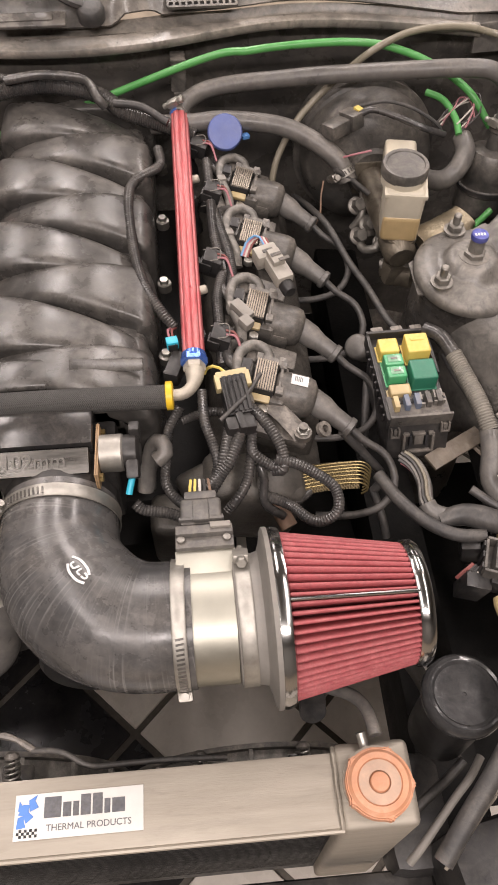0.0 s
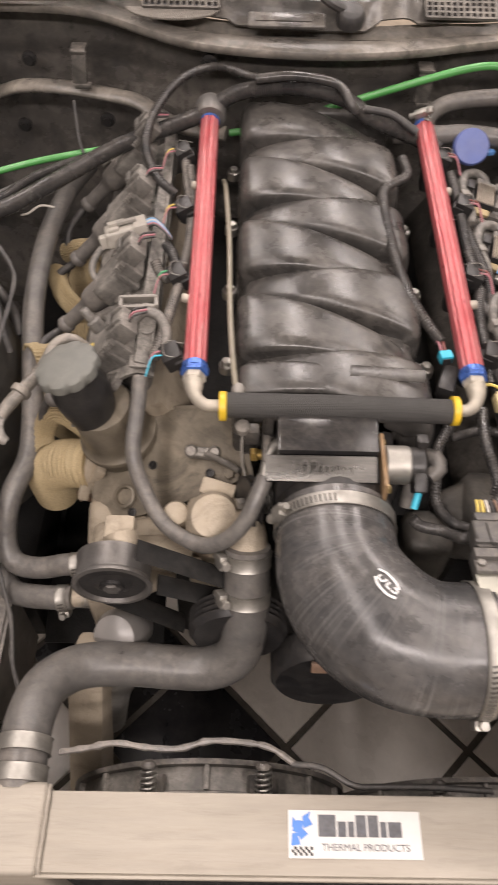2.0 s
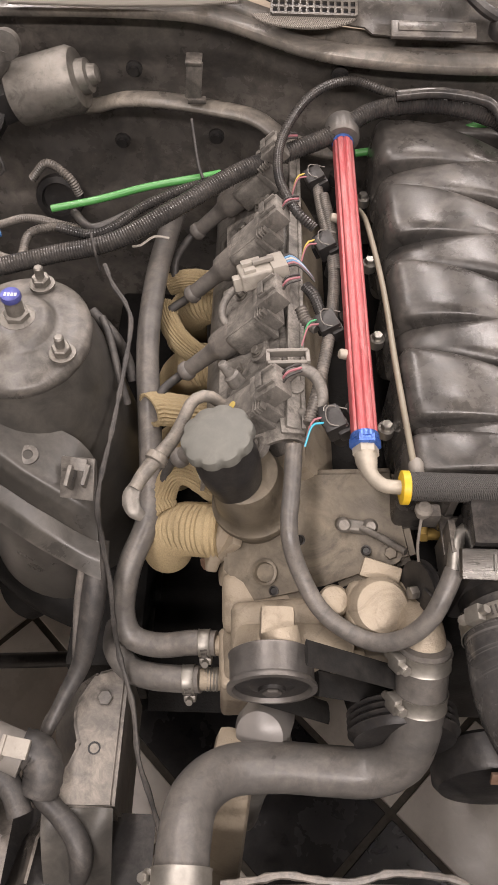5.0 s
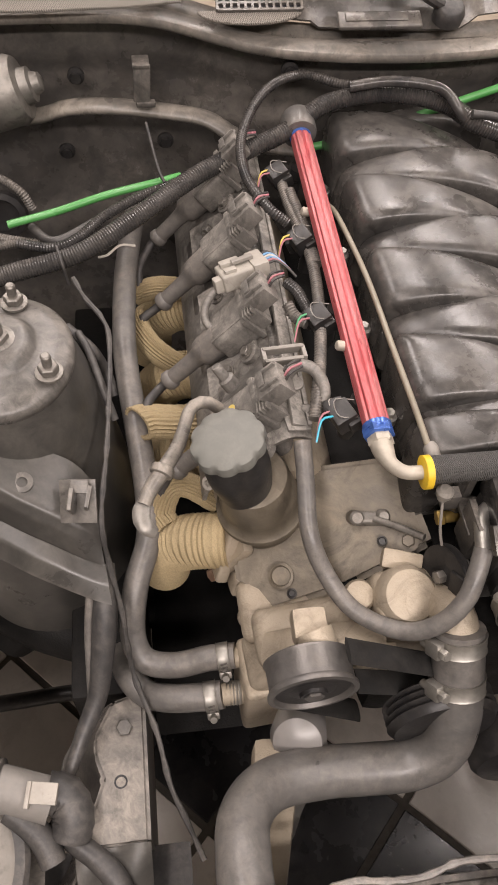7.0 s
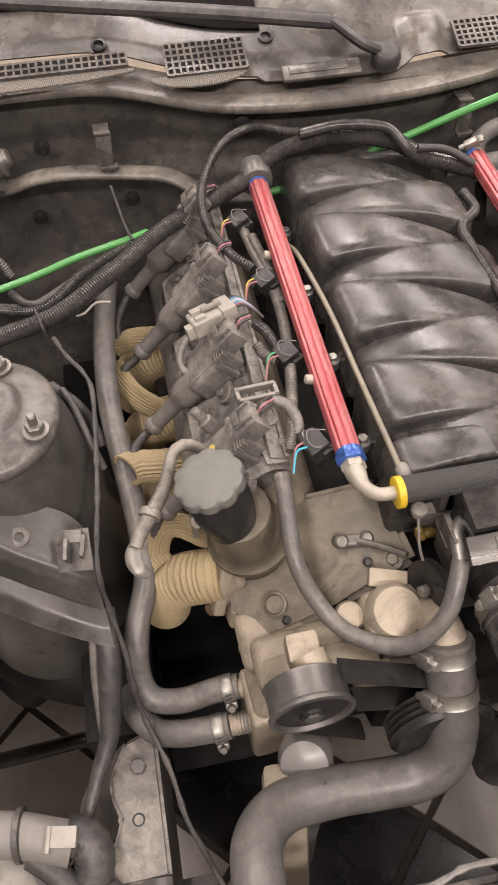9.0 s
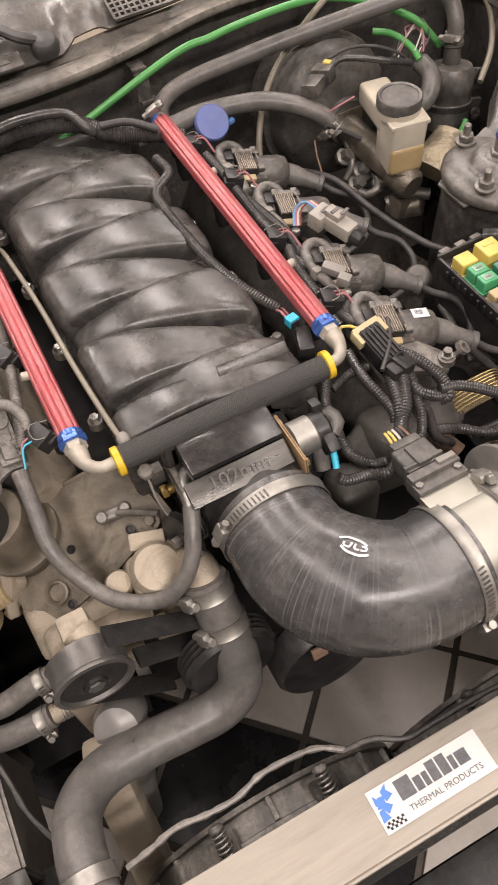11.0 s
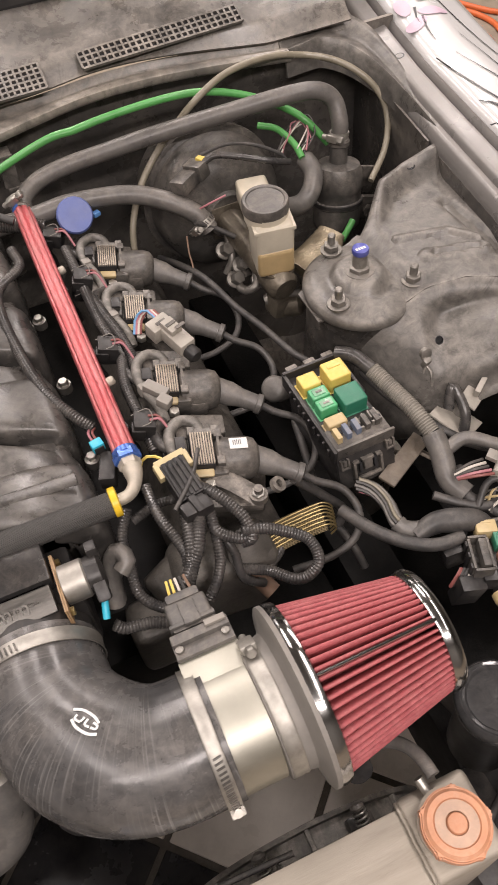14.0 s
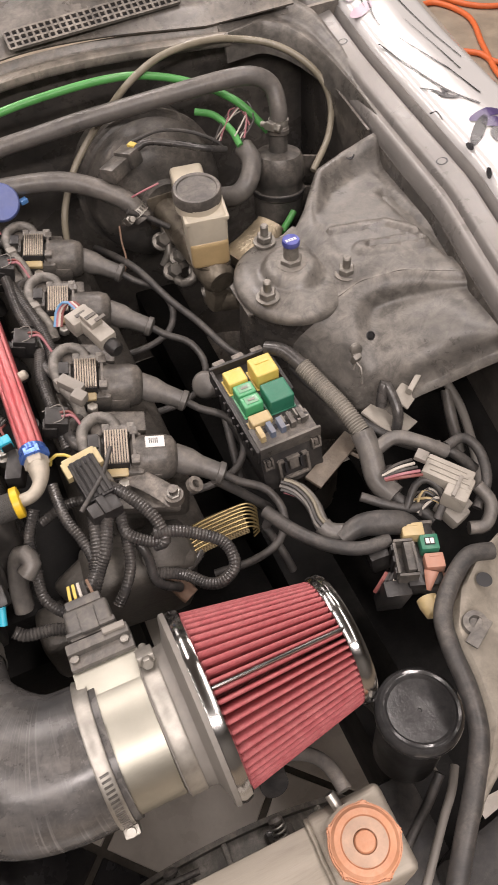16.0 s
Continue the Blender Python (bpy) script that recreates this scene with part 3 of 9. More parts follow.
part("mesh_well", prism([(-0.66, 1.023), (-0.66, 1.008), (-0.56, 1.008), (-0.46, 1.012), (-0.405, 1.018), (-0.405, 1.023)], 0.003, pose(0, 0, cowl_z(1.015) + 0.0005) @ pose(0, 1.015, 0) @ Matrix.Rotation(math.atan(0.4), 4, "X") @ pose(0, -1.015, 0), 0.0006), M_WELL, car, "long pale mesh well below the vent")
for hx, hy in ((-0.441, 1.058), (-0.060, 1.030), (-0.245, 1.045)):
    part("screw_recess", lathe([(0.009, 0), (0.009, 0.003), (0.006, 0.0032), (0.0055, -0.004)], (hx, hy, cowl_z(hy)), (0, -0.37, 0.93), 20), M_BLACK, car)

cb = [(-0.245, 0.997, 0.812), (-0.191, 0.984, 0.814), (-0.146, 0.973, 0.812)]
part("cowl_pad", joined(box((0.094, 0.022, 0.006), pose(*cb[1], 20, 0, 0), bevel=0.003, seg=3), box((0.070, 0.012, 0.004), pose(cb[1][0] - 0.004, cb[1][1] + 0.001, cb[1][2] + 0.003, 20, 0, 0), bevel=0.0015)), M_COWL, car, "raised moulded pad of the cowl")
part("windscreen_edge", sheet(lambda u, v: (-0.95 + 0.70 * u, lip_y(-0.95 + 0.70 * u) + 0.088 + 0.10 * v, cowl_z(lip_y(-0.95 + 0.70 * u) + 0.088 + 0.10 * v) + 0.004 + 0.02 * v), 30, 6, 0.004), M_GLASSBLACK, car, "black lower edge of the windscreen")
part("windscreen", sheet(lambda u, v: (-0.95 + 1.75 * u, 1.12 + 0.5 * v, 0.866 + 0.33 * v), 8, 4, 0.006), M_GLASSBLACK, car, "dark windscreen glass above the cowl")


# right fender, its rain channel and the inner fender
def inner_x(y):
    return polyline([(0.30, 0.425), (0.52, 0.458), (0.62, 0.476), (0.78, 0.484), (0.88, 0.490), (1.03, 0.508), (1.4, 0.56)], y)


def rise(y):
    return 0.053 * (y - 0.79)


def rail_fn(u, v):
    y = 0.33 + 1.07 * v
    sec = [(0, 0.002, 0.722), (0.10, 0, 0.735), (0.16, 0.003, 0.746), (0.22, 0.009, 0.749), (0.28, 0.011, 0.744), (0.34, 0.013, 0.756), (0.40, 0.016, 0.759), (0.70, 0.032, 0.762), (0.76, 0.034, 0.758),
           (0.80, 0.035, 0.745), (0.90, 0.041, 0.745), (0.94, 0.042, 0.760), (1.0, 0.046, 0.766)]
    dx = polyline([(a, b) for a, b, c in sec], u)
    z = polyline([(a, c) for a, b, c in sec], u)
    return inner_x(y) + dx, y, z + rise(y)


part("fender_rail", sheet(rail_fn, 40, 50, -0.002), M_FENDGREY, car, "grey painted rail with a rain channel")
part("rail_wall", sheet(lambda u, v: (inner_x(0.33 + 0.60 * v) - 0.003 + 0.004 * u, 0.33 + 0.60 * v, 0.62 + 0.105 * u + rise(0.33 + 0.60 * v)), 6, 30, -0.002), M_INNERWALL, car, "inner wall of the rail, darkened for its shade")


def fender_fn(u, v):
    y = 0.30 + 1.12 * v
    sec = [(0, 0.0, 0.757), (0.04, 0.001, 0.768), (0.10, 0.008, 0.774), (0.35, 0.05, 0.780), (0.55, 0.10, 0.765), (0.72, 0.145, 0.725), (0.85, 0.165, 0.66), (1.0, 0.17, 0.45)]
    return inner_x(y) + 0.0475 + polyline([(a, b) for a, b, c in sec], u), y, polyline([(a, c) for a, b, c in sec], u) + rise(y)


part("fender", sheet(fender_fn, 44, 50, -0.002), M_WHITE, car, "white painted fender with flower graphics")


def on_fender(x, y):
    """The fender's height at a place."""
    d = x - inner_x(y) - 0.0475
    return polyline([(0, 0.7745), (0.008, 0.7745), (0.05, 0.7805), (0.10, 0.7655), (0.145, 0.7255)], d) + rise(y)


def decal(outline, material, name="graphic"):
    """A flat sticker on the fender, from a closed outline in plan."""
    path = [Vector((x, y, 0)) for x, y in outline]
    bm = bmesh.new()
    vs = [bm.verts.new((p.x, p.y, 0)) for p in path]
    f = bm.faces.new(vs)
    bmesh.ops.triangulate(bm, faces=[f])
    bmesh.ops.subdivide_edges(bm, edges=[e for e in bm.edges if e.calc_length() > 0.012], cuts=2, use_grid_fill=True)
    for v in bm.verts:
        v.co.z = on_fender(v.co.x, v.co.y) + 0.003
    return part(name, bm, material, car)


def stroke(pts, w0, w1, material):
    """A tapering curved line on the fender."""
    path = spline([(x, y, 0) for x, y in pts], 0.008)
    bm = bmesh.new()
    prev = None
    for i, p in enumerate(path):
        t = i / (len(path) - 1)
        d = (path[min(i + 1, len(path) - 1)] - path[max(i - 1, 0)]).normalized()
        s = Vector((-d.y, d.x, 0)) * (w0 + (w1 - w0) * t) * 0.5
        cur = []
        for q in (p + s, p - s):
            cur.append(bm.verts.new((q.x, q.y, on_fender(q.x, q.y) + 0.003)))
        if prev:
            bm.faces.new((prev[0], prev[1], cur[1], cur[0]))
        prev = cur
    return part("graphic", bm, material, car)


for hy in (0.659, 0.922, 1.16):
    part("rail_hole", lathe([(0.0055, 0), (0.0065, 0.0012), (0.005, 0.0014), (0.0048, 0.0002)], (inner_x(hy) + 0.0225, hy, 0.7612 + rise(hy)), (-0.18, 0, 1), 18), M_INK, car)
for sy in (0.50, 0.78, 1.06):
    part("rail_screw", hexnut((inner_x(sy) + 0.038, sy, 0.7465 + rise(sy)), (0, 0, 1), 0.006, 0.005), M_FENDGREY, car)


TOP_EDGE = [(0.272, 0.618, 0.668), (0.284, 0.600, 0.671), (0.302, 0.590, 0.675), (0.330, 0.585, 0.682), (0.365, 0.588, 0.693), (0.407, 0.577, 0.700), (0.440, 0.556, 0.702), (0.478, 0.533, 0.705)]
LOW_EDGE = [(0.276, 0.590, 0.48), (0.284, 0.560, 0.50), (0.302, 0.522, 0.53), (0.328, 0.488, 0.575), (0.364, 0.484, 0.615), (0.405, 0.468, 0.645), (0.441, 0.446, 0.682), (0.478, 0.425, 0.705)]


def edge_at(pts, u):
    """A place on a smooth edge through some points."""
    s = u * (len(pts) - 1)
    k = min(int(s), len(pts) - 2)
    p = [Vector(pts[min(max(k + o, 0), len(pts) - 1)]) for o in (-1, 0, 1, 2)]
    f = s - k
    return 0.5 * (2 * p[1] + (p[2] - p[0]) * f + (2 * p[0] - 5 * p[1] + 4 * p[2] - p[3]) * f * f + (3 * p[1] - p[0] - 3 * p[2] + p[3]) * f ** 3)


def bead(x, y, pts, w):
    """How far a place lies inside a pressed bead along some points, 0 to 1."""
    best = 9.0
    for (ax, ay), (bx, by) in zip(pts, pts[1:]):
        dx, dy = bx - ax, by - ay
        t = min(1, max(0, ((x - ax) * dx + (y - ay) * dy) / (dx * dx + dy * dy)))
        best = min(best, math.hypot(x - ax - t * dx, y - ay - t * dy))
    return smooth01(w, w * 0.45, best)


def apron_fn(u, v):
    x = 0.245 + 0.243 * u
    yf = polyline([(p[0], p[1]) for p in TOP_EDGE], x)
    yb = polyline([(0.245, 0.67), (0.300, 0.705), (0.345, 0.710), (0.365, 0.728), (0.400, 0.768), (0.440, 0.784), (0.490, 0.787)], x)
    y = yf + (yb - yf) * v
    z = polyline([(p[0], p[2]) for p in TOP_EDGE], x)
    z = z + (0.700 - z) * smooth01(0.0, 0.15, v) * smooth01(0.33, 0.37, x)
    z += 0.020 * math.exp(-((yb - y - 0.016) / 0.014) ** 2) * smooth01(0.355, 0.40, x) * (1 + 0.6 * smooth01(0.43, 0.49, x))
    z -= 0.030 * smooth01(0.010, 0.0, yb - y) * smooth01(0.34, 0.36, x)
    z += 0.0055 * bead(x, y, [(0.388, 0.626), (0.450, 0.609)], 0.012) - 0.004 * bead(x, y, [(0.395, 0.624), (0.446, 0.610)], 0.006)
    z += 0.004 * bead(x, y, [(0.372, 0.668), (0.432, 0.654), (0.456, 0.626)], 0.006)
    z -= 0.006 * bead(x, y, [(0.46, 0.70), (0.47, 0.58)], 0.012)
    return x, y, z


part("inner_fender", sheet(apron_fn, 80, 70, -0.0025), M_TOWER, car, "dusty grey inner fender with pressed beads")


def apron_front_fn(u, v):
    a, b = edge_at(TOP_EDGE, u), edge_at(LOW_EDGE, u)
    p = a.lerp(b, v)
    k = smooth01(0.45, 0.62, u)
    p += Vector((0, -1, 0.6)) * (0.012 * math.sin(v * 3.14159) * (1 - k) + k * (0.016 * math.exp(-((v - 0.72) / 0.16) ** 2) - 0.012 * math.exp(-((v - 0.30) / 0.14) ** 2)))
    return p


part("inner_fender_face", sheet(apron_front_fn, 60, 40, 0.0025), M_TOWER, car, "dusty sloping front of the inner fender")
part("wheel_flange", tube([edge_at(LOW_EDGE, 0.50 + 0.05 * k) + Vector((0, -0.002, 0.0)) for k in range(11)], 0.0085, 12, 0.006, flat=0.35), M_TOWER, car, "dusty rolled edge of the wheel opening")
# wall below the back edge, blacker than the panel to give its shade
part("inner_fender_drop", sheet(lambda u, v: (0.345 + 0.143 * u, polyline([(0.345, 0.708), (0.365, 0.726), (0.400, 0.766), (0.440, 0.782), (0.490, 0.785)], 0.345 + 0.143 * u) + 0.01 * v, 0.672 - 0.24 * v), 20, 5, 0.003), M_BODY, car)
part("brace_hole", lathe([(0.0055, 0), (0.006, 0.0012), (0.0048, 0.0016), (0.004, 0.0005)], (0.444, 0.763, 0.7200), (-0.1, -0.35, 1), 20), M_INK, car)
part("face_hole", lathe([(0.0045, 0), (0.005, 0.001), (0.0042, 0.0014), (0.004, 0)], [(0.344, 0.527, 0.677)][0], (0, -0.7, 0.7), 16), M_INK, car)
part("inner_fender_wall", sheet(lambda u, v: (inner_x(0.78 + 0.27 * v) - 0.007, 0.78 + 0.27 * v, 0.25 + 0.485 * u + rise(0.78 + 0.27 * v) * u), 4, 8, 0.003), M_INNERWALL, car, "inner wall beside the canister, darkened for the corner's shade")


def squashed(bm, cx, cy, kx, ky):
    for v in bm.verts:
        v.co.x, v.co.y = cx + (v.co.x - cx) * kx, cy + (v.co.y - cy) * ky
    return bm


def strut_tower(cx, cy, sgn, studs, kx, ky):
    """A pressed tower top with its three studs, centre shaft nut and cap."""
    prof = [(0.093, -0.020), (0.098, -0.019), (0.0995, -0.015), (0.0985, -0.010), (0.093, -0.006), (0.080, -0.002), (0.062, 0.0), (0.054, 0.0005), (0.049, 0.003), (0.043, 0.0095), (0.036, 0.0115), (0.020, 0.0115), (0.017, 0.008)]
    t = part("strut_tower", squashed(lathe(prof, (cx, cy, 0.692), (0, 0, 1), 72), cx, cy, kx, ky), M_TOWER, car, "dusty grey domed strut tower top")
    side = [(0.165, -0.36), (0.150, -0.20), (0.128, -0.10), (0.110, -0.045), (0.096, -0.016)] if sgn < 0 else [(0.100, -0.42), (0.098, -0.12), (0.090, -0.018)]
    # right tower's side takes a blacker paint for the shade under its rim
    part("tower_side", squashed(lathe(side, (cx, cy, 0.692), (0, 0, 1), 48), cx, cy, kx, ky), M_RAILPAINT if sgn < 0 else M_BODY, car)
    for sx, sy in studs:
        stud(car, (sx, sy, 0.693))
    part("washer_plate", lathe([(0.017, 0), (0.017, 0.004), (0.012, 0.005)], (cx, cy, 0.700), (0, 0, 1), 28), M_DUSTSTEEL, t)
    part("shaft_nut", joined(hexnut((cx, cy, 0.703), (0, 0, 1), 0.0125, 0.008), lathe([(0.0085, 0.010), (0.0085, 0.022), (0.0078, 0.023), (0.0078, 0.028)], (cx, cy, 0.700), (0, 0, 1), 20)), M_DUSTSTEEL, t)
    part("cap", lathe([(0.0080, 0.0045), (0.0092, 0.0052), (0.0096, 0.0065), (0.0096, 0.0095), (0.0090, 0.0112), (0.0080, 0.0106)], (cx, cy, 0.7225), (0, 0, 1), 28), M_SEALCAP, t, "small purple-blue anodised cap")
    for k in range(4):
        part("print_bar", box((0.0022, 0.0040, 0.0003), pose(cx - 0.0048 + 0.0032 * k, cy, 0.7332), bevel=0), M_WHITEINK, t, "white marks on the cap")


strut_tower(0.308, 0.641, 1, ((0.266, 0.611), (0.357, 0.606), (0.301, 0.696)), 0.64, 0.70)
strut_tower(-0.604, 0.645, -1, ((-0.557, 0.609), (-0.650, 0.612), (-0.592, 0.700)), 0.68, 0.77)


# left side: inner fender, upper rail and frame horn
def apron_left_fn(u, v):
    y = 0.46 + 0.27 * v
    xr = polyline([(0.46, -0.70), (0.60, -0.68), (0.68, -0.64), (0.74, -0.57), (0.86, -0.60)], y)
    x = -0.80 + (xr + 0.80) * u
    z = 0.625 - 0.045 * smooth01(0.64, 0.54, y) + 0.05 * smooth01(-0.70, -0.79, x)
    z += 0.006 * math.exp(-((y - 0.56) / 0.012) ** 2)
    return x, y, z


part("inner_fender", sheet(apron_left_fn, 30, 44, -0.0025), M_TOWER, car, "dusty grey inner fender beside the strut tower")


RAIL_ROWS = (
    [(-0.80, 0.590, 0.662), (-0.662, 0.574, 0.655), (-0.607, 0.575, 0.640), (-0.555, 0.566, 0.620), (-0.532, 0.550, 0.600)],
    [(-0.80, 0.566, 0.660), (-0.656, 0.549, 0.648), (-0.585, 0.520, 0.622), (-0.548, 0.506, 0.602), (-0.526, 0.500, 0.585)],
    [(-0.80, 0.560, 0.650), (-0.657, 0.542, 0.638), (-0.585, 0.513, 0.612), (-0.548, 0.499, 0.592), (-0.526, 0.492, 0.576)],
    [(-0.80, 0.556, 0.618), (-0.662, 0.540, 0.606), (-0.584, 0.506, 0.585), (-0.546, 0.488, 0.572), (-0.524, 0.480, 0.564)],
    [(-0.80, 0.540, 0.606), (-0.665, 0.526, 0.596), (-0.582, 0.488, 0.577), (-0.542, 0.470, 0.565), (-0.522, 0.464, 0.558)],
    [(-0.80, 0.534, 0.588), (-0.669, 0.518, 0.578), (-0.581, 0.474, 0.562), (-0.537, 0.454, 0.551), (-0.520, 0.449, 0.545)])


def upper_rail_fn(u, v):
    s = v * 5
    k = min(int(s), 4)
    p = edge_at(RAIL_ROWS[k], u).lerp(edge_at(RAIL_ROWS[k + 1], u), s - k)
    return p


part("upper_rail", sheet(upper_rail_fn, 50, 40, 0.003), M_RAILPAINT, car, "dusty dark upper frame rail")
for px_, py_, pz_ in ((-0.590, 0.537, 0.628), (-0.645, 0.556, 0.648), (-0.70, 0.568, 0.655)):
    part("rail_hole", lathe([(0.010, 0), (0.010, 0.003), (0.005, 0.0035), (0.0045, 0.0)], (px_, py_, pz_), (0.1, -0.2, 1), 18), M_TOWER, car)
part("frame_horn", prism([(-0.500, 0.405), (-0.534, 0.395), (-0.552, 0.362), (-0.552, 0.345), (-0.544, 0.322), (-0.552, 0.300), (-0.566, 0.278), (-0.566, 0.262), (-0.500, 0.262)], 0.15, pose(0, 0, 0.282), 0.004), M_HORN, car, "dusty grey frame horn")
part("horn_flange", sheet(lambda u, v: (polyline([(0, -0.534), (0.2, -0.553), (0.4, -0.546), (0.6, -0.556), (0.8, -0.574), (1, -0.576)], v) - 0.030 * u, 0.395 - 0.195 * v, 0.428 - 0.05 * u - 0.02 * math.sin(v * 3)), 8, 30, 0.003), M_BODY, car, "dark sloping flange beside the frame horn")
# frame rail in near-black: the deep shade around it is in its colour
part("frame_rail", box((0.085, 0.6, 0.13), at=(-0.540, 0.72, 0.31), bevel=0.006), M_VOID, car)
# darker paint than the horn, for the shade on its downward slope
part("horn_end", sheet(lambda u, v: (-0.567 + 0.066 * u, 0.264 - 0.085 * v, 0.431 - 0.075 * v * v - 0.02 * v + 0.004 * math.sin(u * 9 + v * 4)), 14, 14, 0.003), M_RAILPAINT, car, "bent end of the frame horn, darkened for its slope")
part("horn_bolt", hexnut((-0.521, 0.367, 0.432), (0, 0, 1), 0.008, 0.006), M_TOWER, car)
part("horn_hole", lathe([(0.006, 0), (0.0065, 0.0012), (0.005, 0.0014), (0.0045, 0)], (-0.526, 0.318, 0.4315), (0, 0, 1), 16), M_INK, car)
# near-black rail, then added sheets that stand for shade under the engine
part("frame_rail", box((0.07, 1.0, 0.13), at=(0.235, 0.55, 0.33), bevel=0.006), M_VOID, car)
part("subframe", sheet(lambda u, v: (-0.495 + 0.16 * u, 0.40 + 0.58 * v, 0.27 + 0.02 * math.sin(v * 9)), 8, 16, 0.004), M_VOID, car, "added near-black sheet for the shade under the exhaust header")
part("subframe", sheet(lambda u, v: (-0.63 + 0.14 * u, 0.53 + 0.45 * v, 0.285 + 0.01 * math.sin(v * 7)), 6, 12, 0.004), M_VOID, car, "added near-black sheet for the shade beside the strut tower")
part("subframe", sheet(lambda u, v: (0.04 + 0.17 * u, 0.35 + 0.63 * v, 0.27 + 0.02 * math.sin(v * 9)), 8, 16, 0.004), M_VOID, car, "added near-black sheet for the shade under the right bank")
part("crossmember", box((0.95, 0.07, 0.06), at=(-0.148, 0.045, 0.33), bevel=0.01), M_BLACK, car)
# unseen left fender, its side carried low to shade the floor
part("fender", sheet(lambda u, v: (-0.80 - 0.12 * min(1, u * 2), -0.05 + 1.45 * v, 0.72 + 0.06 * v - 0.25 * min(1, u * 2) ** 2 - 0.36 * max(0, u * 2 - 1)), 20, 20, 0.003), M_WHITE, car)
# unseen sheet, added to keep overhead light off the floor below
part("fender_apron", sheet(lambda u, v: (-0.92 + 0.235 * u, -0.03 + 0.50 * v, 0.60 - 0.03 * u), 6, 8, 0.003), M_VOID, car)

CORNER_IN = [(0.375, 0.966, 0.788), (0.405, 0.972, 0.786), (0.432, 0.976, 0.782), (0.458, 0.952, 0.775), (0.476, 0.905, 0.766), (0.484, 0.845, 0.756), (0.486, 0.78, 0.747)]
CORNER_OUT = [(0.375, 0.998, 0.793), (0.40, 1.010, 0.796), (0.46, 1.030, 0.800), (0.505, 1.000, 0.785), (0.512, 0.94, 0.772), (0.508, 0.87, 0.760), (0.505, 0.80, 0.748)]


def corner_fn(u, v):
    p = edge_at(CORNER_IN, u).lerp(edge_at(CORNER_OUT, u), v)
    p.z -= 0.030 * smooth01(0.16, 0.0, v) - 0.003 * math.sin(v * 9)
    return p


part("cowl_corner", sheet(corner_fn, 40, 16, 0.003), M_TOWER, car, "dusty corner panel between cowl and fender rail")
# sheet over the floor, coloured near-black as the shade below the lamp
part("undertray", sheet(lambda u, v: (0.205 + 0.30 * u, 0.14 + 0.50 * v, 0.30 + 0.03 * math.sin(v * 5)), 8, 12, 0.003), M_VOID, car, "undertray below the lamp opening, near-black as deep shade")
# added near-black sheets for wheel-well shade, and a panel closing the bay below
part("wheel_liner", sheet(lambda u, v: (0.33 + 0.45 * u, 0.24 + 0.58 * v, 0.42 + 0.05 * math.sin(v * 3.1) + 0.04 * u), 12, 20, 0.003), M_VOID, car, "added near-black sheet for the shade in the wheel well")
part("wheel_liner", sheet(lambda u, v: (-0.95 + 0.30 * u, 0.62 + 0.36 * v, 0.30 + 0.08 * math.sin(v * 3.1)), 12, 20, 0.003), M_VOID, car, "added near-black sheet for the shade in the wheel well")
part("tunnel_panel", sheet(lambda u, v: (-0.60 + 1.06 * u, 0.90 + 0.10 * v, 0.16 + 0.10 * v), 8, 4, 0.003), M_FIREWALL, car)

# ---- engine: block, heads and covers ----
CX = -0.148
engine = thing("engine", (CX, 0.68, 0.2), "dusty aluminium V8 engine filling the bay", "engine")
# block in near-black, so the shade between the banks is in its colour
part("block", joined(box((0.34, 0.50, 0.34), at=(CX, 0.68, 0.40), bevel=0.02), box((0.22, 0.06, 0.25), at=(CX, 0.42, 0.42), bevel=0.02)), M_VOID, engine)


def head(sgn):
    x = CX + sgn * 0.215
    long, mid_y = (0.42, 0.745) if sgn < 0 else (0.49, 0.69)
    M = pose(x - sgn * 0.022, mid_y, 0.545, 0, sgn * 30, 0)
    # right head and cover are darker: shade between the coils is coloured in
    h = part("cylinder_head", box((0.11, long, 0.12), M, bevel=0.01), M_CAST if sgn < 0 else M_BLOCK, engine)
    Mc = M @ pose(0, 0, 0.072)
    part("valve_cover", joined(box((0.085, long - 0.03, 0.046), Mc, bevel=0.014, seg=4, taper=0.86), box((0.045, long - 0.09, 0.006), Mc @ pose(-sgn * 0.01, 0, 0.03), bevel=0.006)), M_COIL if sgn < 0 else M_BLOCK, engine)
    return h


head(-1)
head(1)
# the front of the left head: a sloping plate with its bolts, over the tan pump castings
HEAD_FRONT = [(-0.412, 0.545, 0.578), (-0.336, 0.545, 0.606), (-0.240, 0.535, 0.628), (-0.222, 0.452, 0.600), (-0.305, 0.430, 0.575), (-0.374, 0.428, 0.535), (-0.400, 0.462, 0.533)]


def facet(outline, depth, bevel):
    """A thick plate over an outline in space, pushed back along its own normal."""
    pts = [Vector(p) for p in outline]
    mid = sum(pts, Vector()) / len(pts)
    nrm = sum(((p - mid).cross(q - mid) for p, q in zip(pts, pts[1:] + pts[:1])), Vector()).normalized()
    if nrm.z < 0:
        nrm = -nrm
    side = (pts[1] - pts[0]).normalized()
    side = (side - nrm * side.dot(nrm)).normalized()
    up = nrm.cross(side)
    flat = [((p - mid).dot(side), (p - mid).dot(up)) for p in pts]
    area = sum(a[0] * b[1] - b[0] * a[1] for a, b in zip(flat, flat[1:] + flat[:1]))
    if area < 0:
        flat.reverse()
    M = Matrix((side, up, nrm)).transposed().to_4x4()
    M.translation = mid - nrm * depth
    return prism(flat, depth, M, bevel), nrm


plate, PLATE_N = facet(HEAD_FRONT, 0.045, 0.006)
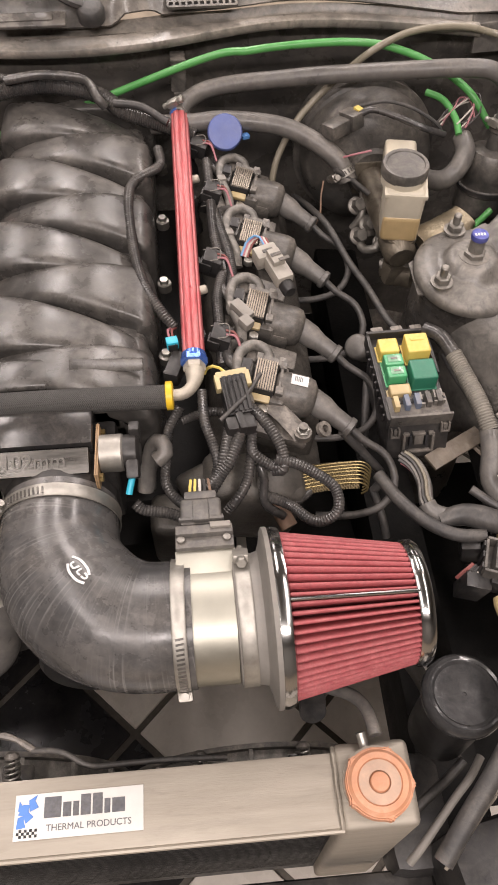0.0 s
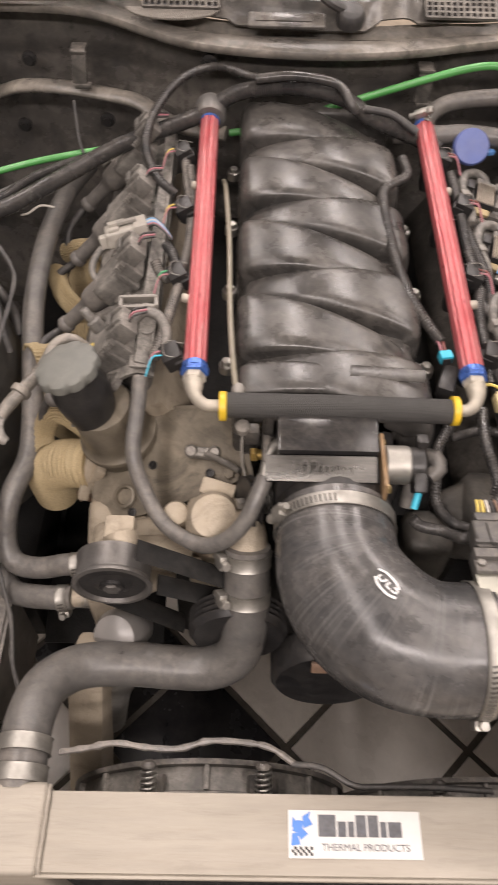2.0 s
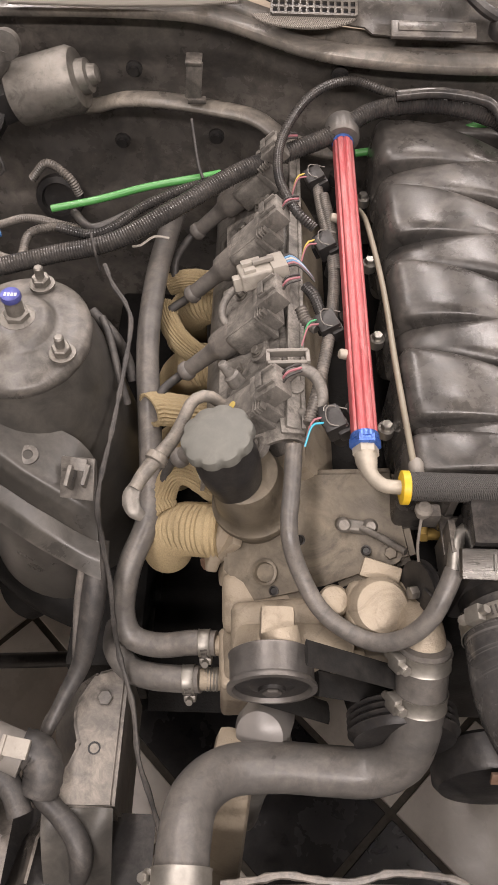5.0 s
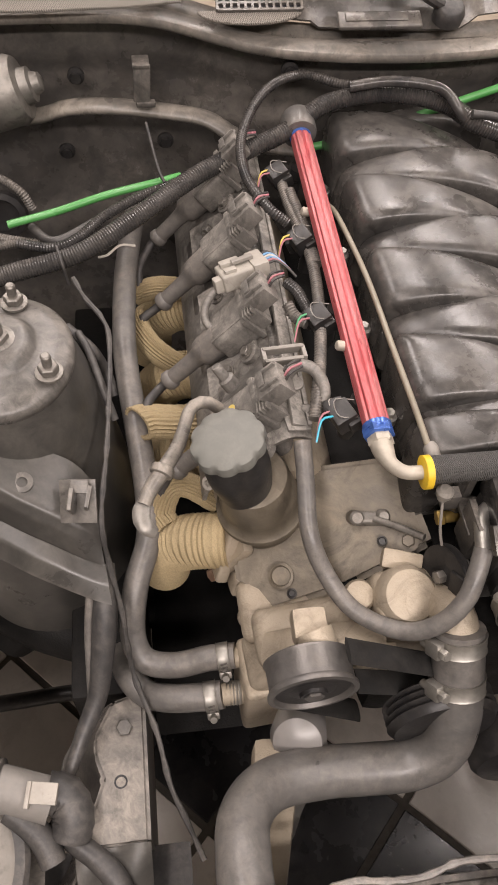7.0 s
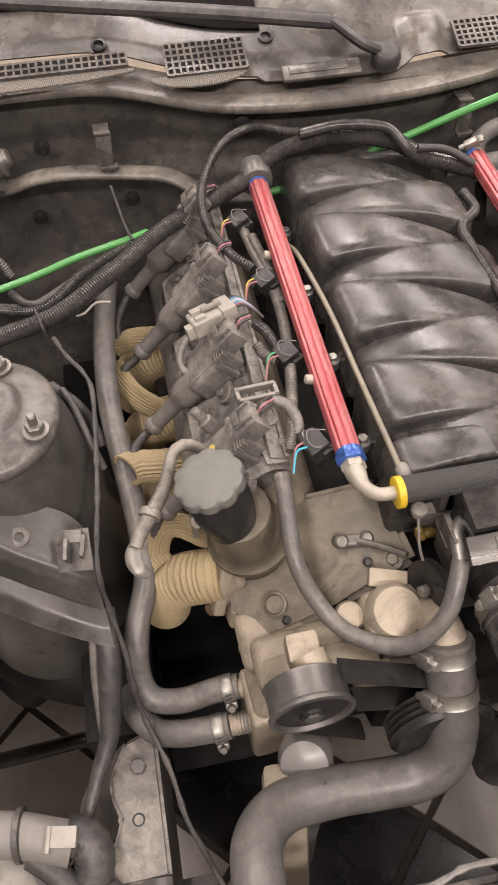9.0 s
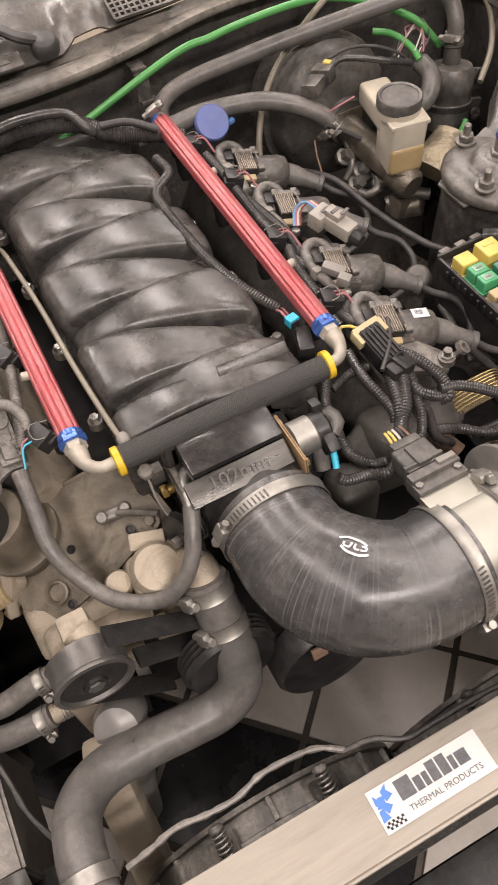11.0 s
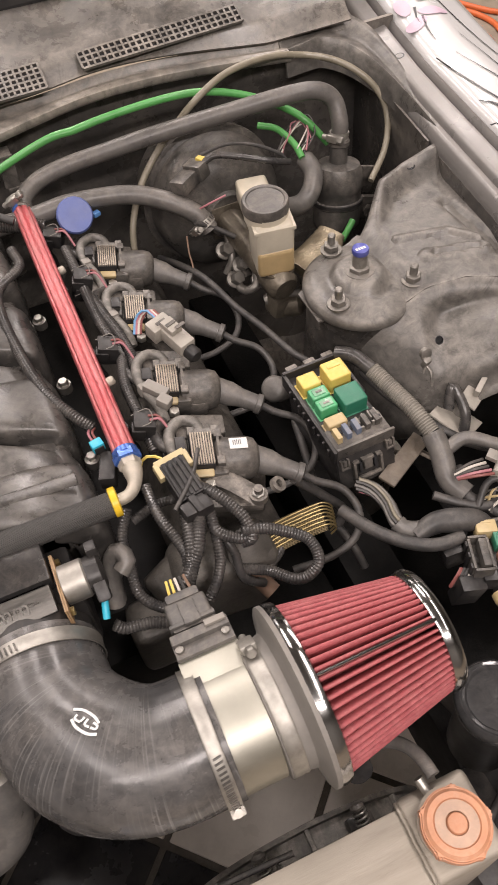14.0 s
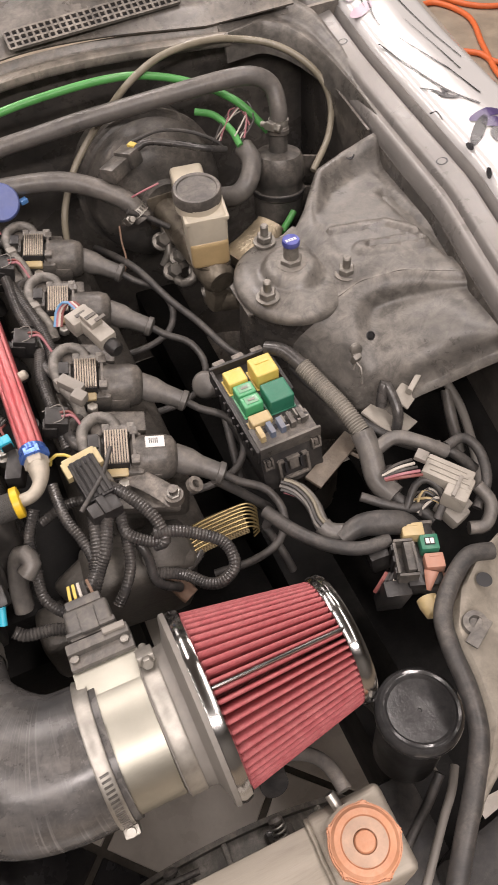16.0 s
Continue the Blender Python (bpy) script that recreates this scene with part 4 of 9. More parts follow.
cf = part("cover_end", plate, M_COVER, engine, "dusty brown-grey front face of the cylinder head")
part("cover_recess", lathe([(0.012, -0.002), (0.0125, 0.0015), (0.0100, 0.0022), (0.0085, -0.003), (0.004, -0.0035)], (-0.361, 0.4545, 0.5595), PLATE_N, 24), M_COVER, cf)
for bx, by, bz in ((-0.329, 0.473, 0.5935), (-0.352, 0.439, 0.5525), (-0.268, 0.462, 0.597)):
    part("bolt_hole", lathe([(0.0048, 0), (0.005, 0.0012), (0.0036, 0.0016), (0.003, 0.0002)], (bx, by, bz), PLATE_N, 16), M_BLACK, cf)
for bx, by, bz in ((-0.246, 0.456, 0.6035),):
    part("cover_bolt", joined(lathe([(0.010, 0), (0.010, 0.002)], (bx, by, bz), PLATE_N, 18), hexnut((bx, by, bz + 0.001), PLATE_N, 0.0062, 0.007)), M_COVER, cf)
gp = part("gasket_plate", joined(box((0.013, 0.050, 0.075), pose(-0.408, 0.508, 0.544, -22, 16, 0), bevel=0.004, seg=3), box((0.013, 0.024, 0.024), pose(-0.399, 0.474, 0.516, -22, 16, 0), bevel=0.006, seg=3)), M_CAST, engine, "pale cast edge of the head beside the header")
part("rusty_bolt", joined(hexnut((-0.416, 0.494, 0.500), (-0.8, -0.5, 0.2), 0.0075, 0.010), lathe([(0.010, -0.003), (0.010, 0.001)], (-0.416, 0.494, 0.500), (-0.8, -0.5, 0.2), 18)), M_RUST, gp, "rusty header bolt")
part("front_cover", joined(box((0.150, 0.055, 0.050), pose(-0.316, 0.406, 0.541, 12, -14, 0), bevel=0.014, seg=4), box((0.07, 0.05, 0.16), pose(-0.255, 0.405, 0.53, 0, 0, 0), bevel=0.014, seg=4),
                           lathe([(0.012, -0.03), (0.012, 0.014), (0.009, 0.017)], (-0.383, 0.452, 0.475), (-0.5, -0.3, 0.8), 20)), M_CAST, engine, "dusty tan cast aluminium front cover")
part("head_lower", box((0.115, 0.060, 0.085), pose(-0.340, 0.445, 0.505, 16, -10, 0), bevel=0.012, seg=3), M_CAST, engine, "tan cast lower front of the head")
part("cover_boss", lathe([(0.016, -0.04), (0.0145, 0.012), (0.012, 0.016), (0.006, 0.017)], (-0.300, 0.414, 0.586), (-0.05, -0.25, 1), 28), M_CAST, engine)
part("pump_flange", joined(tube([(-0.384, 0.388, 0.552), (-0.366, 0.384, 0.567), (-0.340, 0.382, 0.577), (-0.305, 0.379, 0.582), (-0.283, 0.376, 0.582)], 0.0165, 16, 0.005, flat=0.40), box((0.060, 0.008, 0.020), pose(-0.302, 0.370, 0.570, 0, -3, -3), bevel=0.003)), M_CAST, engine, "tan cast ledge above the tensioner")
part("thermostat_housing", joined(lathe([(0.029, -0.05), (0.0275, 0.0), (0.0265, 0.010), (0.022, 0.016), (0.010, 0.018)], (-0.262, 0.403, 0.603), (0.05, -0.35, 1), 36), box((0.036, 0.018, 0.016), pose(-0.258, 0.436, 0.606, 24, 0, -18), bevel=0.003)), M_CAST, engine, "round tan thermostat housing")
pump = part("water_pump", joined(box((0.052, 0.062, 0.105), pose(-0.378, 0.396, 0.440, 0, 0, 4), bevel=0.008, seg=3), box((0.085, 0.056, 0.060), pose(-0.352, 0.400, 0.504, 0, -42, 4), bevel=0.012, seg=3), tube([(-0.402, 0.410, 0.478), (-0.421, 0.412, 0.480)], 0.0105, 20), tube([(-0.402, 0.383, 0.455), (-0.424, 0.382, 0.457)], 0.0112, 20)), M_CAST, engine, "tan cast aluminium water pump")
part("threaded_stub", lathe([(0.0115 + 0.0009 * (k % 2), 0.0016 * k) for k in range(10)], (-0.404, 0.383, 0.455), (-1, 0, 0.02), 24), M_STEEL, pump, "bright threaded hose stub")
part("outlet_neck", tube([(-0.236, 0.412, 0.578), (-0.231, 0.396, 0.600), (-0.2285, 0.378, 0.611), (-0.228, 0.358, 0.606)], 0.0198, 24), M_CAST, engine)
part("inlet_neck", joined(tube([(-0.36, 0.33, 0.50), (-0.35, 0.31, 0.47), (-0.37, 0.29, 0.43), (-0.38, 0.27, 0.38)], 0.02, 20)), M_STEEL, engine)

# ---- intake manifold ----
PITCH = 0.1118


def runner(y0, y1, w0, w1, z0, z1, flip):
    """One moulded runner that crosses the plenum: fat at its own side, thin where it tucks under the far one."""
    prof = [(-0.1045, 0.615), (-0.1050, 0.660), (-0.1040, 0.694), (-0.0975, 0.7115), (-0.080, 0.7195), (-0.04, 0.7260), (0.0, 0.7270), (0.045, 0.7220), (0.078, 0.711), (0.096, 0.695), (0.103, 0.660)]
    path = spline([(x, 0, z) for x, z in prof], 0.0045)
    n = len(path)
    rings = []
    for i, p in enumerate(path):
        s = min(1, max(0, (p.x + 0.10) / 0.20))
        t = (path[min(i + 1, n - 1)] - path[max(i - 1, 0)]).normalized()
        up = Vector((-t.z, 0, t.x))
        w = w0 + (w1 - w0) * s ** 1.15
        y = y0 + (y1 - y0) * s
        lift = z0 + (z1 - z0) * smooth01(0.15, 0.95, s) + 0.014 * (y - 0.70) / 0.45
        c = p + up * 0.0 + Vector((0, 0, lift))
        ring = []
        for j in range(36):
            a = 2 * math.pi * j / 36
            ca, sa = math.cos(a), math.sin(a)
            e = 2 / 4.6
            py = w * 0.5 * math.copysign(abs(ca) ** e, ca)
            pu = 0.020 * math.copysign(abs(sa) ** e, sa) - 0.020
            q = c + Vector((0, y + py, 0)) + up * pu
            ring.append(Vector((CX + 0.935 * (q.x if not flip else -q.x), q.y, q.z)))
        rings.append(ring)
    return skin(rings)


manifold = thing("intake_manifold", (CX, 0.72, 0.60), "dusty black plastic intake manifold with twisted runners on the engine", "manifold")
for k in range(4):
    yl = 0.926 - 0.1160 * k
    part("runner", runner(yl, yl - 0.040, 0.084, 0.030, 0.0015, -0.010, False), M_PLASTIC, manifold, angle=60)
    part("runner", runner(yl - 0.090, yl - 0.052, 0.082, 0.034, 0.0, -0.011, True), M_PLASTIC, manifold, angle=60)
part("runner", runner(0.503, 0.497, 0.044, 0.030, -0.004, -0.012, False), M_PLASTIC, manifold, angle=60)
part("runner", runner(0.952, 0.955, 0.034, 0.02, -0.010, -0.016, True), M_PLASTIC, manifold, angle=60)
part("plenum", joined(box((0.175, 0.455, 0.08), at=(CX, 0.715, 0.655), bevel=0.02, seg=4)), M_PLASTIC, manifold)
part("front_flange", joined(box((0.135, 0.028, 0.085), at=(CX, 0.474, 0.66), bevel=0.01, seg=3), box((0.175, 0.016, 0.022), at=(CX, 0.482, 0.672), bevel=0.005)), M_PLASTIC, manifold)
part("base", joined(box((0.17, 0.46, 0.05), at=(CX, 0.72, 0.635), bevel=0.01), box((0.185, 0.02, 0.08), at=(CX, 0.955, 0.675), bevel=0.008)), M_PLASTIC, manifold)
part("name_plate", box((0.072, 0.012, 0.004), pose(-0.098, 0.498, 0.7200, 45, 0, -4), bevel=0.0012), M_PLASTIC, manifold)
for i in range(4):
    for sgn in (-1, 1):
        yy = 0.555 + PITCH * i
        part("bolt", joined(lathe([(0.008, 0), (0.008, 0.01), (0.0055, 0.011)], (CX + sgn * 0.105, yy, 0.655), (0, 0, 1), 16), hexnut((CX + sgn * 0.105, yy, 0.665), (0, 0, 1), 0.0055, 0.006)), M_STEEL, manifold)


# ---- fuel rails ----
def fluted(p0, p1, r):
    """An extruded rail with long grooves."""
    p0, p1 = Vector(p0), Vector(p1)
    M = axis_pose(p0, p1 - p0)
    L = (p1 - p0).length
    rings = []
    n = 64
    for h, k in ((0, 0.9), (0.002, 1), (L * 0.33, 1), (L * 0.66, 1), (L - 0.002, 1), (L, 0.9)):
        ring = []
        for j in range(n):
            a = 2 * math.pi * j / n
            g = 1.0 - 0.11 * max(0, math.cos(a * 8)) ** 3 - 0.03 * max(0, math.cos(a * 2)) ** 2
            ring.append(M @ Vector((r * k * g * math.cos(a), r * k * g * math.sin(a), h)))
        rings.append(ring)
    return skin(rings)


def fuel_rail(x, inward, label):
    t = thing("fuel_rail", (x, 0.70, 0.695), label, "fuel rail", "fuel rails")
    part("rail", fluted((x, 0.510, 0.7095), (x - 0.001, 0.905, 0.7255), 0.0118), M_RED, t, angle=25)
    part("end_ring", lathe([(0.0105, 0), (0.0122, 0.001), (0.0122, 0.007), (0.0105, 0.008)], (x - 0.001, 0.904, 0.7255), (0, 1, 0.04), 24), M_BLUE, t, "blue anodised end ring")
    part("hex_nut", joined(lathe([(0.0115, 0), (0.0135, 0.0012), (0.0135, 0.009), (0.0115, 0.010)], (x, 0.500, 0.709), (0, 1, 0.04), 6), lathe([(0.0125, 0), (0.0125, 0.006)], (x, 0.5065, 0.7093), (0, 1, 0.04), 24)), M_BLUE, t, "blue anodised hex nut")
    el = tube([(x, 0.501, 0.709), (x, 0.488, 0.709), (x + inward * 0.003, 0.473, 0.710), (x + inward * 0.012, 0.463, 0.711), (x + inward * 0.026, 0.461, 0.712)], (0.0100, 0.0092, 0.0062, 0.0058, 0.0060), 20, 0.003)
    part("elbow", joined(el, hexnut((x, 0.502, 0.709), (0, -1, 0), 0.0112, 0.010)), M_FITTING, t, "dull aluminium hose elbow")
    for i in range(2):
        yy = 0.60 + i * 0.19
        part("standoff", joined(lathe([(0.0048, 0), (0.0048, 0.007), (0.0036, 0.0085)], (x - inward * 0.010, yy, 0.7135), (-inward, 0, 0.25), 14)), M_FITTING, t)
    for i in range(4):
        yy = 0.548 + PITCH * i
        part("injector", joined(lathe([(0.0075, 0), (0.0085, 0.012), (0.0070, 0.020), (0.0070, 0.036), (0.009, 0.038), (0.009, 0.05)], (x - inward * 0.012, yy, 0.652), (inward * 0.15, 0, 1), 16),
                                box((0.018, 0.014, 0.016), pose(x - inward * 0.026, yy, 0.690, 0, -inward * 25, 0), bevel=0.002)), M_BLACK, t)
        part("clip", tube([(x - inward * 0.018, yy - 0.007, 0.694), (x - inward * 0.030, yy - 0.007, 0.696), (x - inward * 0.032, yy, 0.697), (x - inward * 0.030, yy + 0.007, 0.696), (x - inward * 0.018, yy + 0.007, 0.694)], 0.0006, 6, 0.004), M_STEEL, t)
    return t


fuel_rail(-0.0125, -1, "fluted red anodised fuel rail with blue fittings beside the intake")
rail_left = fuel_rail(-0.2825, 1, "fluted red anodised fuel rail with a black end cap")
part("end_cap", lathe([(0.012, 0), (0.0185, 0.002), (0.0195, 0.006), (0.0195, 0.024), (0.0175, 0.030), (0.010, 0.032)], (-0.2835, 0.908, 0.726), (0, 1, 0.15), 28), M_RUBBER, rail_left, "black rubber end cap")

crossover = thing("crossover_hose", (CX, 0.461, 0.70), "black braided fuel crossover hose with yellow collars", "hose")
part("hose", tube([(-0.254, 0.462, 0.7125), (-0.20, 0.4615, 0.713), (CX, 0.461, 0.7135), (-0.09, 0.460, 0.713), (-0.040, 0.4600, 0.7115)], 0.0118, 20), weave("black_braid", (0.10, 0.097, 0.092), (0.045, 0.044, 0.042), 1500), crossover)
for x in (-0.2545, -0.0385):
    part("collar", lathe([(0.0118, 0), (0.0140, 0.0008), (0.0140, 0.0065), (0.0118, 0.0075)], (x - 0.003, 0.4608, 0.712), (1, 0, 0), 28), M_YELLOW, crossover, "yellow plastic collar")

# ---- throttle body ----
tb = thing("throttle_body", (CX, 0.42, 0.59), "black throttle body under the intake flange", "throttle body")
part("body", joined(box((0.112, 0.062, 0.085), at=(CX, 0.425, 0.645), bevel=0.006), lathe([(0.054, 0), (0.052, 0.03)], (CX, 0.40, 0.648), (0, -1, 0), 40)), M_BLACK, tb)
part("top_cover", joined(box((0.092, 0.044, 0.030), pose(-0.157, 0.437, 0.6975, 6, 0, 0), bevel=0.003), box((0.094, 0.006, 0.006), pose(-0.157, 0.4585, 0.7155, 6, 0, 0), bevel=0.001)), mat("polished_black", (0.022, 0.022, 0.023), 0.20, 0, 0.2, 40, 0.14, bump=0.03), tb)
part("mount_plate", box((0.128, 0.006, 0.030), at=(CX + 0.0, 0.463, 0.683), bevel=0.0015), M_COIL, tb)
bar = part("size_bar", box((0.100, 0.024, 0.010), pose(-0.164, 0.4005, 0.7000, 28, 0, 0), bevel=0.0015), mat("brushed_dark_metal", (0.085, 0.083, 0.078), 0.32, 0.8, 0.2, 60, 0.15, bump=0.1, stretch=(0.5, 4, 4)), tb, "brushed metal bar with raised size letters")
part("size_lettering", lettering("102mm", 0.0195, 0.0010, pose(-0.164, 0.3985, 0.7052, 28, 0, 0)), mat("dull_dark_metal", (0.10, 0.098, 0.093), 0.32, 0.8, 0.2, 60, 0.2, bump=0.05), bar, "raised size lettering")
part("gasket", prism([(-0.030, -0.020), (0.030, -0.020), (0.033, 0.0), (0.030, 0.018), (-0.030, 0.018), (-0.033, 0)], 0.003, axis_pose((-0.1085, 0.410, 0.688), (1, 0, 0), 0)), M_ORANGE, tb, "orange gasket plate")
valve = part("idle_valve", lathe([(0.015, 0), (0.0178, 0.001), (0.0178, 0.021), (0.016, 0.023)], (-0.1055, 0.411, 0.694), (1, 0, 0), 40), M_CLAMP, tb, "bright steel idle valve")
part("valve_plug", joined(lathe([(0.0165, 0), (0.0170, 0.002), (0.0170, 0.012), (0.013, 0.015)], (-0.083, 0.411, 0.694), (1, 0, 0), 24), box((0.012, 0.018, 0.022), pose(-0.075, 0.394, 0.690, 30, 0, 0), bevel=0.003), box((0.010, 0.012, 0.020), pose(-0.072, 0.425, 0.705, -10, 0, 0), bevel=0.002)), M_BLACK, valve)
for gy in (0.386, 0.436):
    part("screw", hexnut((-0.1055, gy, 0.692), (1, 0, 0), 0.0045, 0.004), M_BRASS, tb)
part("cable_bracket", joined(box((0.006, 0.030, 0.05), at=(-0.212, 0.432, 0.662), bevel=0.001), box((0.022, 0.05, 0.005), at=(-0.205, 0.450, 0.664), bevel=0.001), box((0.014, 0.012, 0.020), at=(-0.226, 0.456, 0.676), bevel=0.002)), M_COIL, tb)
QA = Vector((-0.93, -0.30, 0.20)).normalized()
QC = Vector((-0.222, 0.413, 0.622))
QM = axis_pose(QC, QA)
quad = part("throttle_quadrant", joined(lathe([(0.006, 0), (0.026, 0), (0.027, 0.0015), (0.0235, 0.0035), (0.0235, 0.0060), (0.027, 0.0080), (0.027, 0.0095), (0.020, 0.0105), (0.010, 0.0105)], QC, QA, 48), box((0.020, 0.026, 0.004), QM @ pose(0.018, 0.008, 0.011, 0, 0, 25), bevel=0.0015)), M_BLACK, tb, "black throttle cable quadrant")
part("hub_nut", hexnut(QC + QA * 0.010, QA, 0.006, 0.008), M_DUSTSTEEL, quad)
part("brass_screw", hexnut(QM @ Vector((-0.004, -0.017, 0.010)), QA, 0.0042, 0.005), M_BRASS, quad, "small brass screw")
part("return_spring", tube([QC - QA * (0.002 + 0.0007 * k) + QM.to_3x3() @ Vector((0.013 * math.cos(k * 1.05), 0.013 * math.sin(k * 1.05), 0)) for k in range(30)], 0.0011, 6, 0.003), M_STEEL, tb)
part("cable_end", joined(lathe([(0.0045, -0.004), (0.0050, 0), (0.0070, 0.002), (0.0074, 0.007), (0.005, 0.010)], (-0.235, 0.453, 0.686), (0, 0, 1), 20), tube([(-0.235, 0.453, 0.686), (-0.2355, 0.444, 0.672), (-0.2345, 0.436, 0.655), (-0.231, 0.428, 0.640), (-0.229, 0.415, 0.628)], 0.0013, 8)), M_WHITEPL, tb, "pale cable end and thin cable")
part("linkage", joined(tube([(-0.273, 0.481, 0.606), (-0.255, 0.466, 0.614), (-0.237, 0.449, 0.622)], 0.0034, 12), box((0.030, 0.012, 0.009), pose(-0.277, 0.484, 0.602, 0, 0, -6), bevel=0.003, seg=3), lathe([(0.0070, -0.02), (0.0070, 0.004), (0.005, 0.006)], (-0.289, 0.485, 0.604), (0, -0.5, 0.8), 18), lathe([(0.0070, -0.02), (0.0070, 0.003), (0.0045, 0.006)], (-0.264, 0.484, 0.604), (0, -0.5, 0.8), 18)), M_DUSTSTEEL, tb, "steel throttle link rod on two bolts")
part("brass_plug", joined(hexnut((-0.226, 0.461, 0.634), (1, 0, 0.1), 0.0075, 0.007), lathe([(0.0055, 0), (0.0055, 0.014), (0.004, 0.016)], (-0.222, 0.461, 0.634), (1, 0, 0.1), 16)), M_PLUGBRASS, tb, "brass hex plug")

# ---- intake tract: silicone elbow, meter tube and cone filter ----
AX_Y, AX_Z = 0.255, 0.650
elbow = thing("intake_elbow", (-0.12, 0.28, 0.59), "black silicone rubber intake elbow clamped to the throttle body", "intake hose")
R = 0.090
arc = [(CX, 0.382, 0.648), (CX, 0.360, 0.649)] + [(CX + R - R * math.cos(a), AX_Y + R - R * math.sin(a), AX_Z) for a in (radians(8 + 82 * k / 10) for k in range(11))] + [(-0.042, AX_Y, AX_Z), (-0.026, AX_Y, AX_Z)]
part("bend", tube(arc, (0.0545, 0.0545, 0.0555, 0.058, 0.0595, 0.0595, 0.058, 0.0560, 0.0555, 0.0555), 48, 0.004), M_SILICONE, elbow)


def on_elbow(x, y, lift=0.0006):
    """The top of the bend at a place in plan."""
    d = abs(math.hypot(x - (CX + R), y - (AX_Y + R)) - R)
    return Vector((x, y, AX_Z + math.sqrt(max(0, (0.0597 + lift) ** 2 - d * d))))


def elbow_stroke(pts, w):
    path = spline([(x, y, 0) for x, y in pts], 0.0015)
    bm = bmesh.new()
    prev = None
    for i, p in enumerate(path):
        d = (path[min(i + 1, len(path) - 1)] - path[max(i - 1, 0)]).normalized()
        s = Vector((-d.y, d.x, 0)) * w * 0.5
        cur = [bm.verts.new(on_elbow(q.x, q.y)) for q in (p + s, p - s)]
        if prev:
            bm.faces.new((prev[0], prev[1], cur[1], cur[0]))
        prev = cur
    return bm


LG = Vector((-0.1175, 0.2855, 0))
marks = []
for pts, w in (([(-0.013, 0.006), (-0.006, 0.010), (0.004, 0.009), (0.010, 0.005)], 0.0022), ([(-0.010, -0.004), (-0.004, -0.009), (0.006, -0.010), (0.013, -0.006)], 0.0022), ([(-0.008, 0.003), (-0.008, -0.002), (-0.003, -0.003)], 0.0018),
               ([(-0.002, 0.004), (-0.003, -0.002)], 0.0018), ([(0.001, 0.004), (0.001, -0.003), (0.005, -0.003)], 0.0018), ([(0.006, 0.003), (0.010, 0.002), (0.010, -0.002), (0.006, -0.003)], 0.0018)):
    cs, sn = math.cos(-0.86), math.sin(-0.86)
    pts = [(a * 0.98, b * 0.66) for a, b in pts]
    marks.append(elbow_stroke([(LG.x + 1.05 * (a * cs - b * sn), LG.y + 1.05 * (a * sn + b * cs)) for a, b in pts], w))
part("printed_mark", joined(*marks), M_WHITEINK, elbow, "white printed maker's mark")
band_clamp((CX, 0.369, 0.649), (0, -1, 0), 0.0555, (-0.9, 0, 0.45), 0.013, way=-1, label="polished worm-drive clamp on the silicone elbow")
band_clamp((-0.037, AX_Y, AX_Z), (1, 0, 0), 0.0562, (0, -0.93, -0.30), 0.012, slots_=15, way=-1, label="steel worm-drive clamp between elbow and meter tube")

maf = thing("air_meter_tube", (0.005, AX_Y, 0.597), "machined aluminium air meter tube with a black sensor", "air meter")
part("tube", lathe([(0.0515, -0.030), (0.0532, -0.029), (0.0532, 0.012), (0.0515, 0.013), (0.0515, 0.030), (0.048, 0.0305)], (-0.002, AX_Y, AX_Z), (1, 0, 0), 72), M_MAF, maf)
part("sensor_pad", box((0.052, 0.046, 0.010), pose(-0.0125, AX_Y + 0.0265, AX_Z + 0.0415, -13, 0, 0), bevel=0.001), M_MAF, maf)
M_SENSOR = mat("dull_charcoal_plastic", (0.060, 0.059, 0.057), 0.42, 0, 0.2, 60, 0.4, bump=0.1)
sens = part("sensor", joined(box((0.051, 0.022, 0.014), pose(-0.0125, AX_Y + 0.0595, AX_Z + 0.036, -13, 0, 0), bevel=0.0015), box((0.050, 0.010, 0.012), pose(-0.0125, AX_Y + 0.066, AX_Z + 0.041, -13, 0, 0), bevel=0.001), box((0.038, 0.012, 0.018), pose(-0.0135, AX_Y + 0.078, AX_Z + 0.033, -13, 0, 0), bevel=0.002)), M_SENSOR, maf, "charcoal plug-in sensor")
for dx in (-0.033, 0.007):
    part("screw", lathe([(0.0035, 0), (0.0035, 0.003), (0.002, 0.0032)], (dx, AX_Y + 0.058, AX_Z + 0.0435), (0, 0.2, 0.95), 12), M_DUSTSTEEL, sens)
part("lock_tab", box((0.018, 0.006, 0.003), pose(0.002, AX_Y + 0.070, AX_Z + 0.0475, -13, 0, 0), bevel=0.0008), M_WHITEPL, sens, "grey lock tab")

filt = thing("cone_air_filter", (0.115, AX_Y, 0.573), "red pleated cone air filter with chrome rims", "air filter")
FA = Vector((1, 0.02, 0.012)).normalized()
F0 = Vector((0.006, AX_Y, AX_Z))


def along(h):
    return F0 + FA * h


part("neck", lathe([(0.053, 0.004), (0.0565, 0.005), (0.0565, 0.022), (0.058, 0.027), (0.066, 0.030), (0.0755, 0.0315), (0.0785, 0.033), (0.0785, 0.037), (0.072, 0.038)], F0, FA, 64), M_RUBGREY, filt, "grey moulded rubber neck")
part("base_rim", lathe([(0.0745, 0.036), (0.0775, 0.037), (0.0785, 0.041), (0.0770, 0.047), (0.0735, 0.0485), (0.071, 0.046)], F0, FA, 72), M_CHROME, filt, "chrome rim")
M = axis_pose(F0, FA)
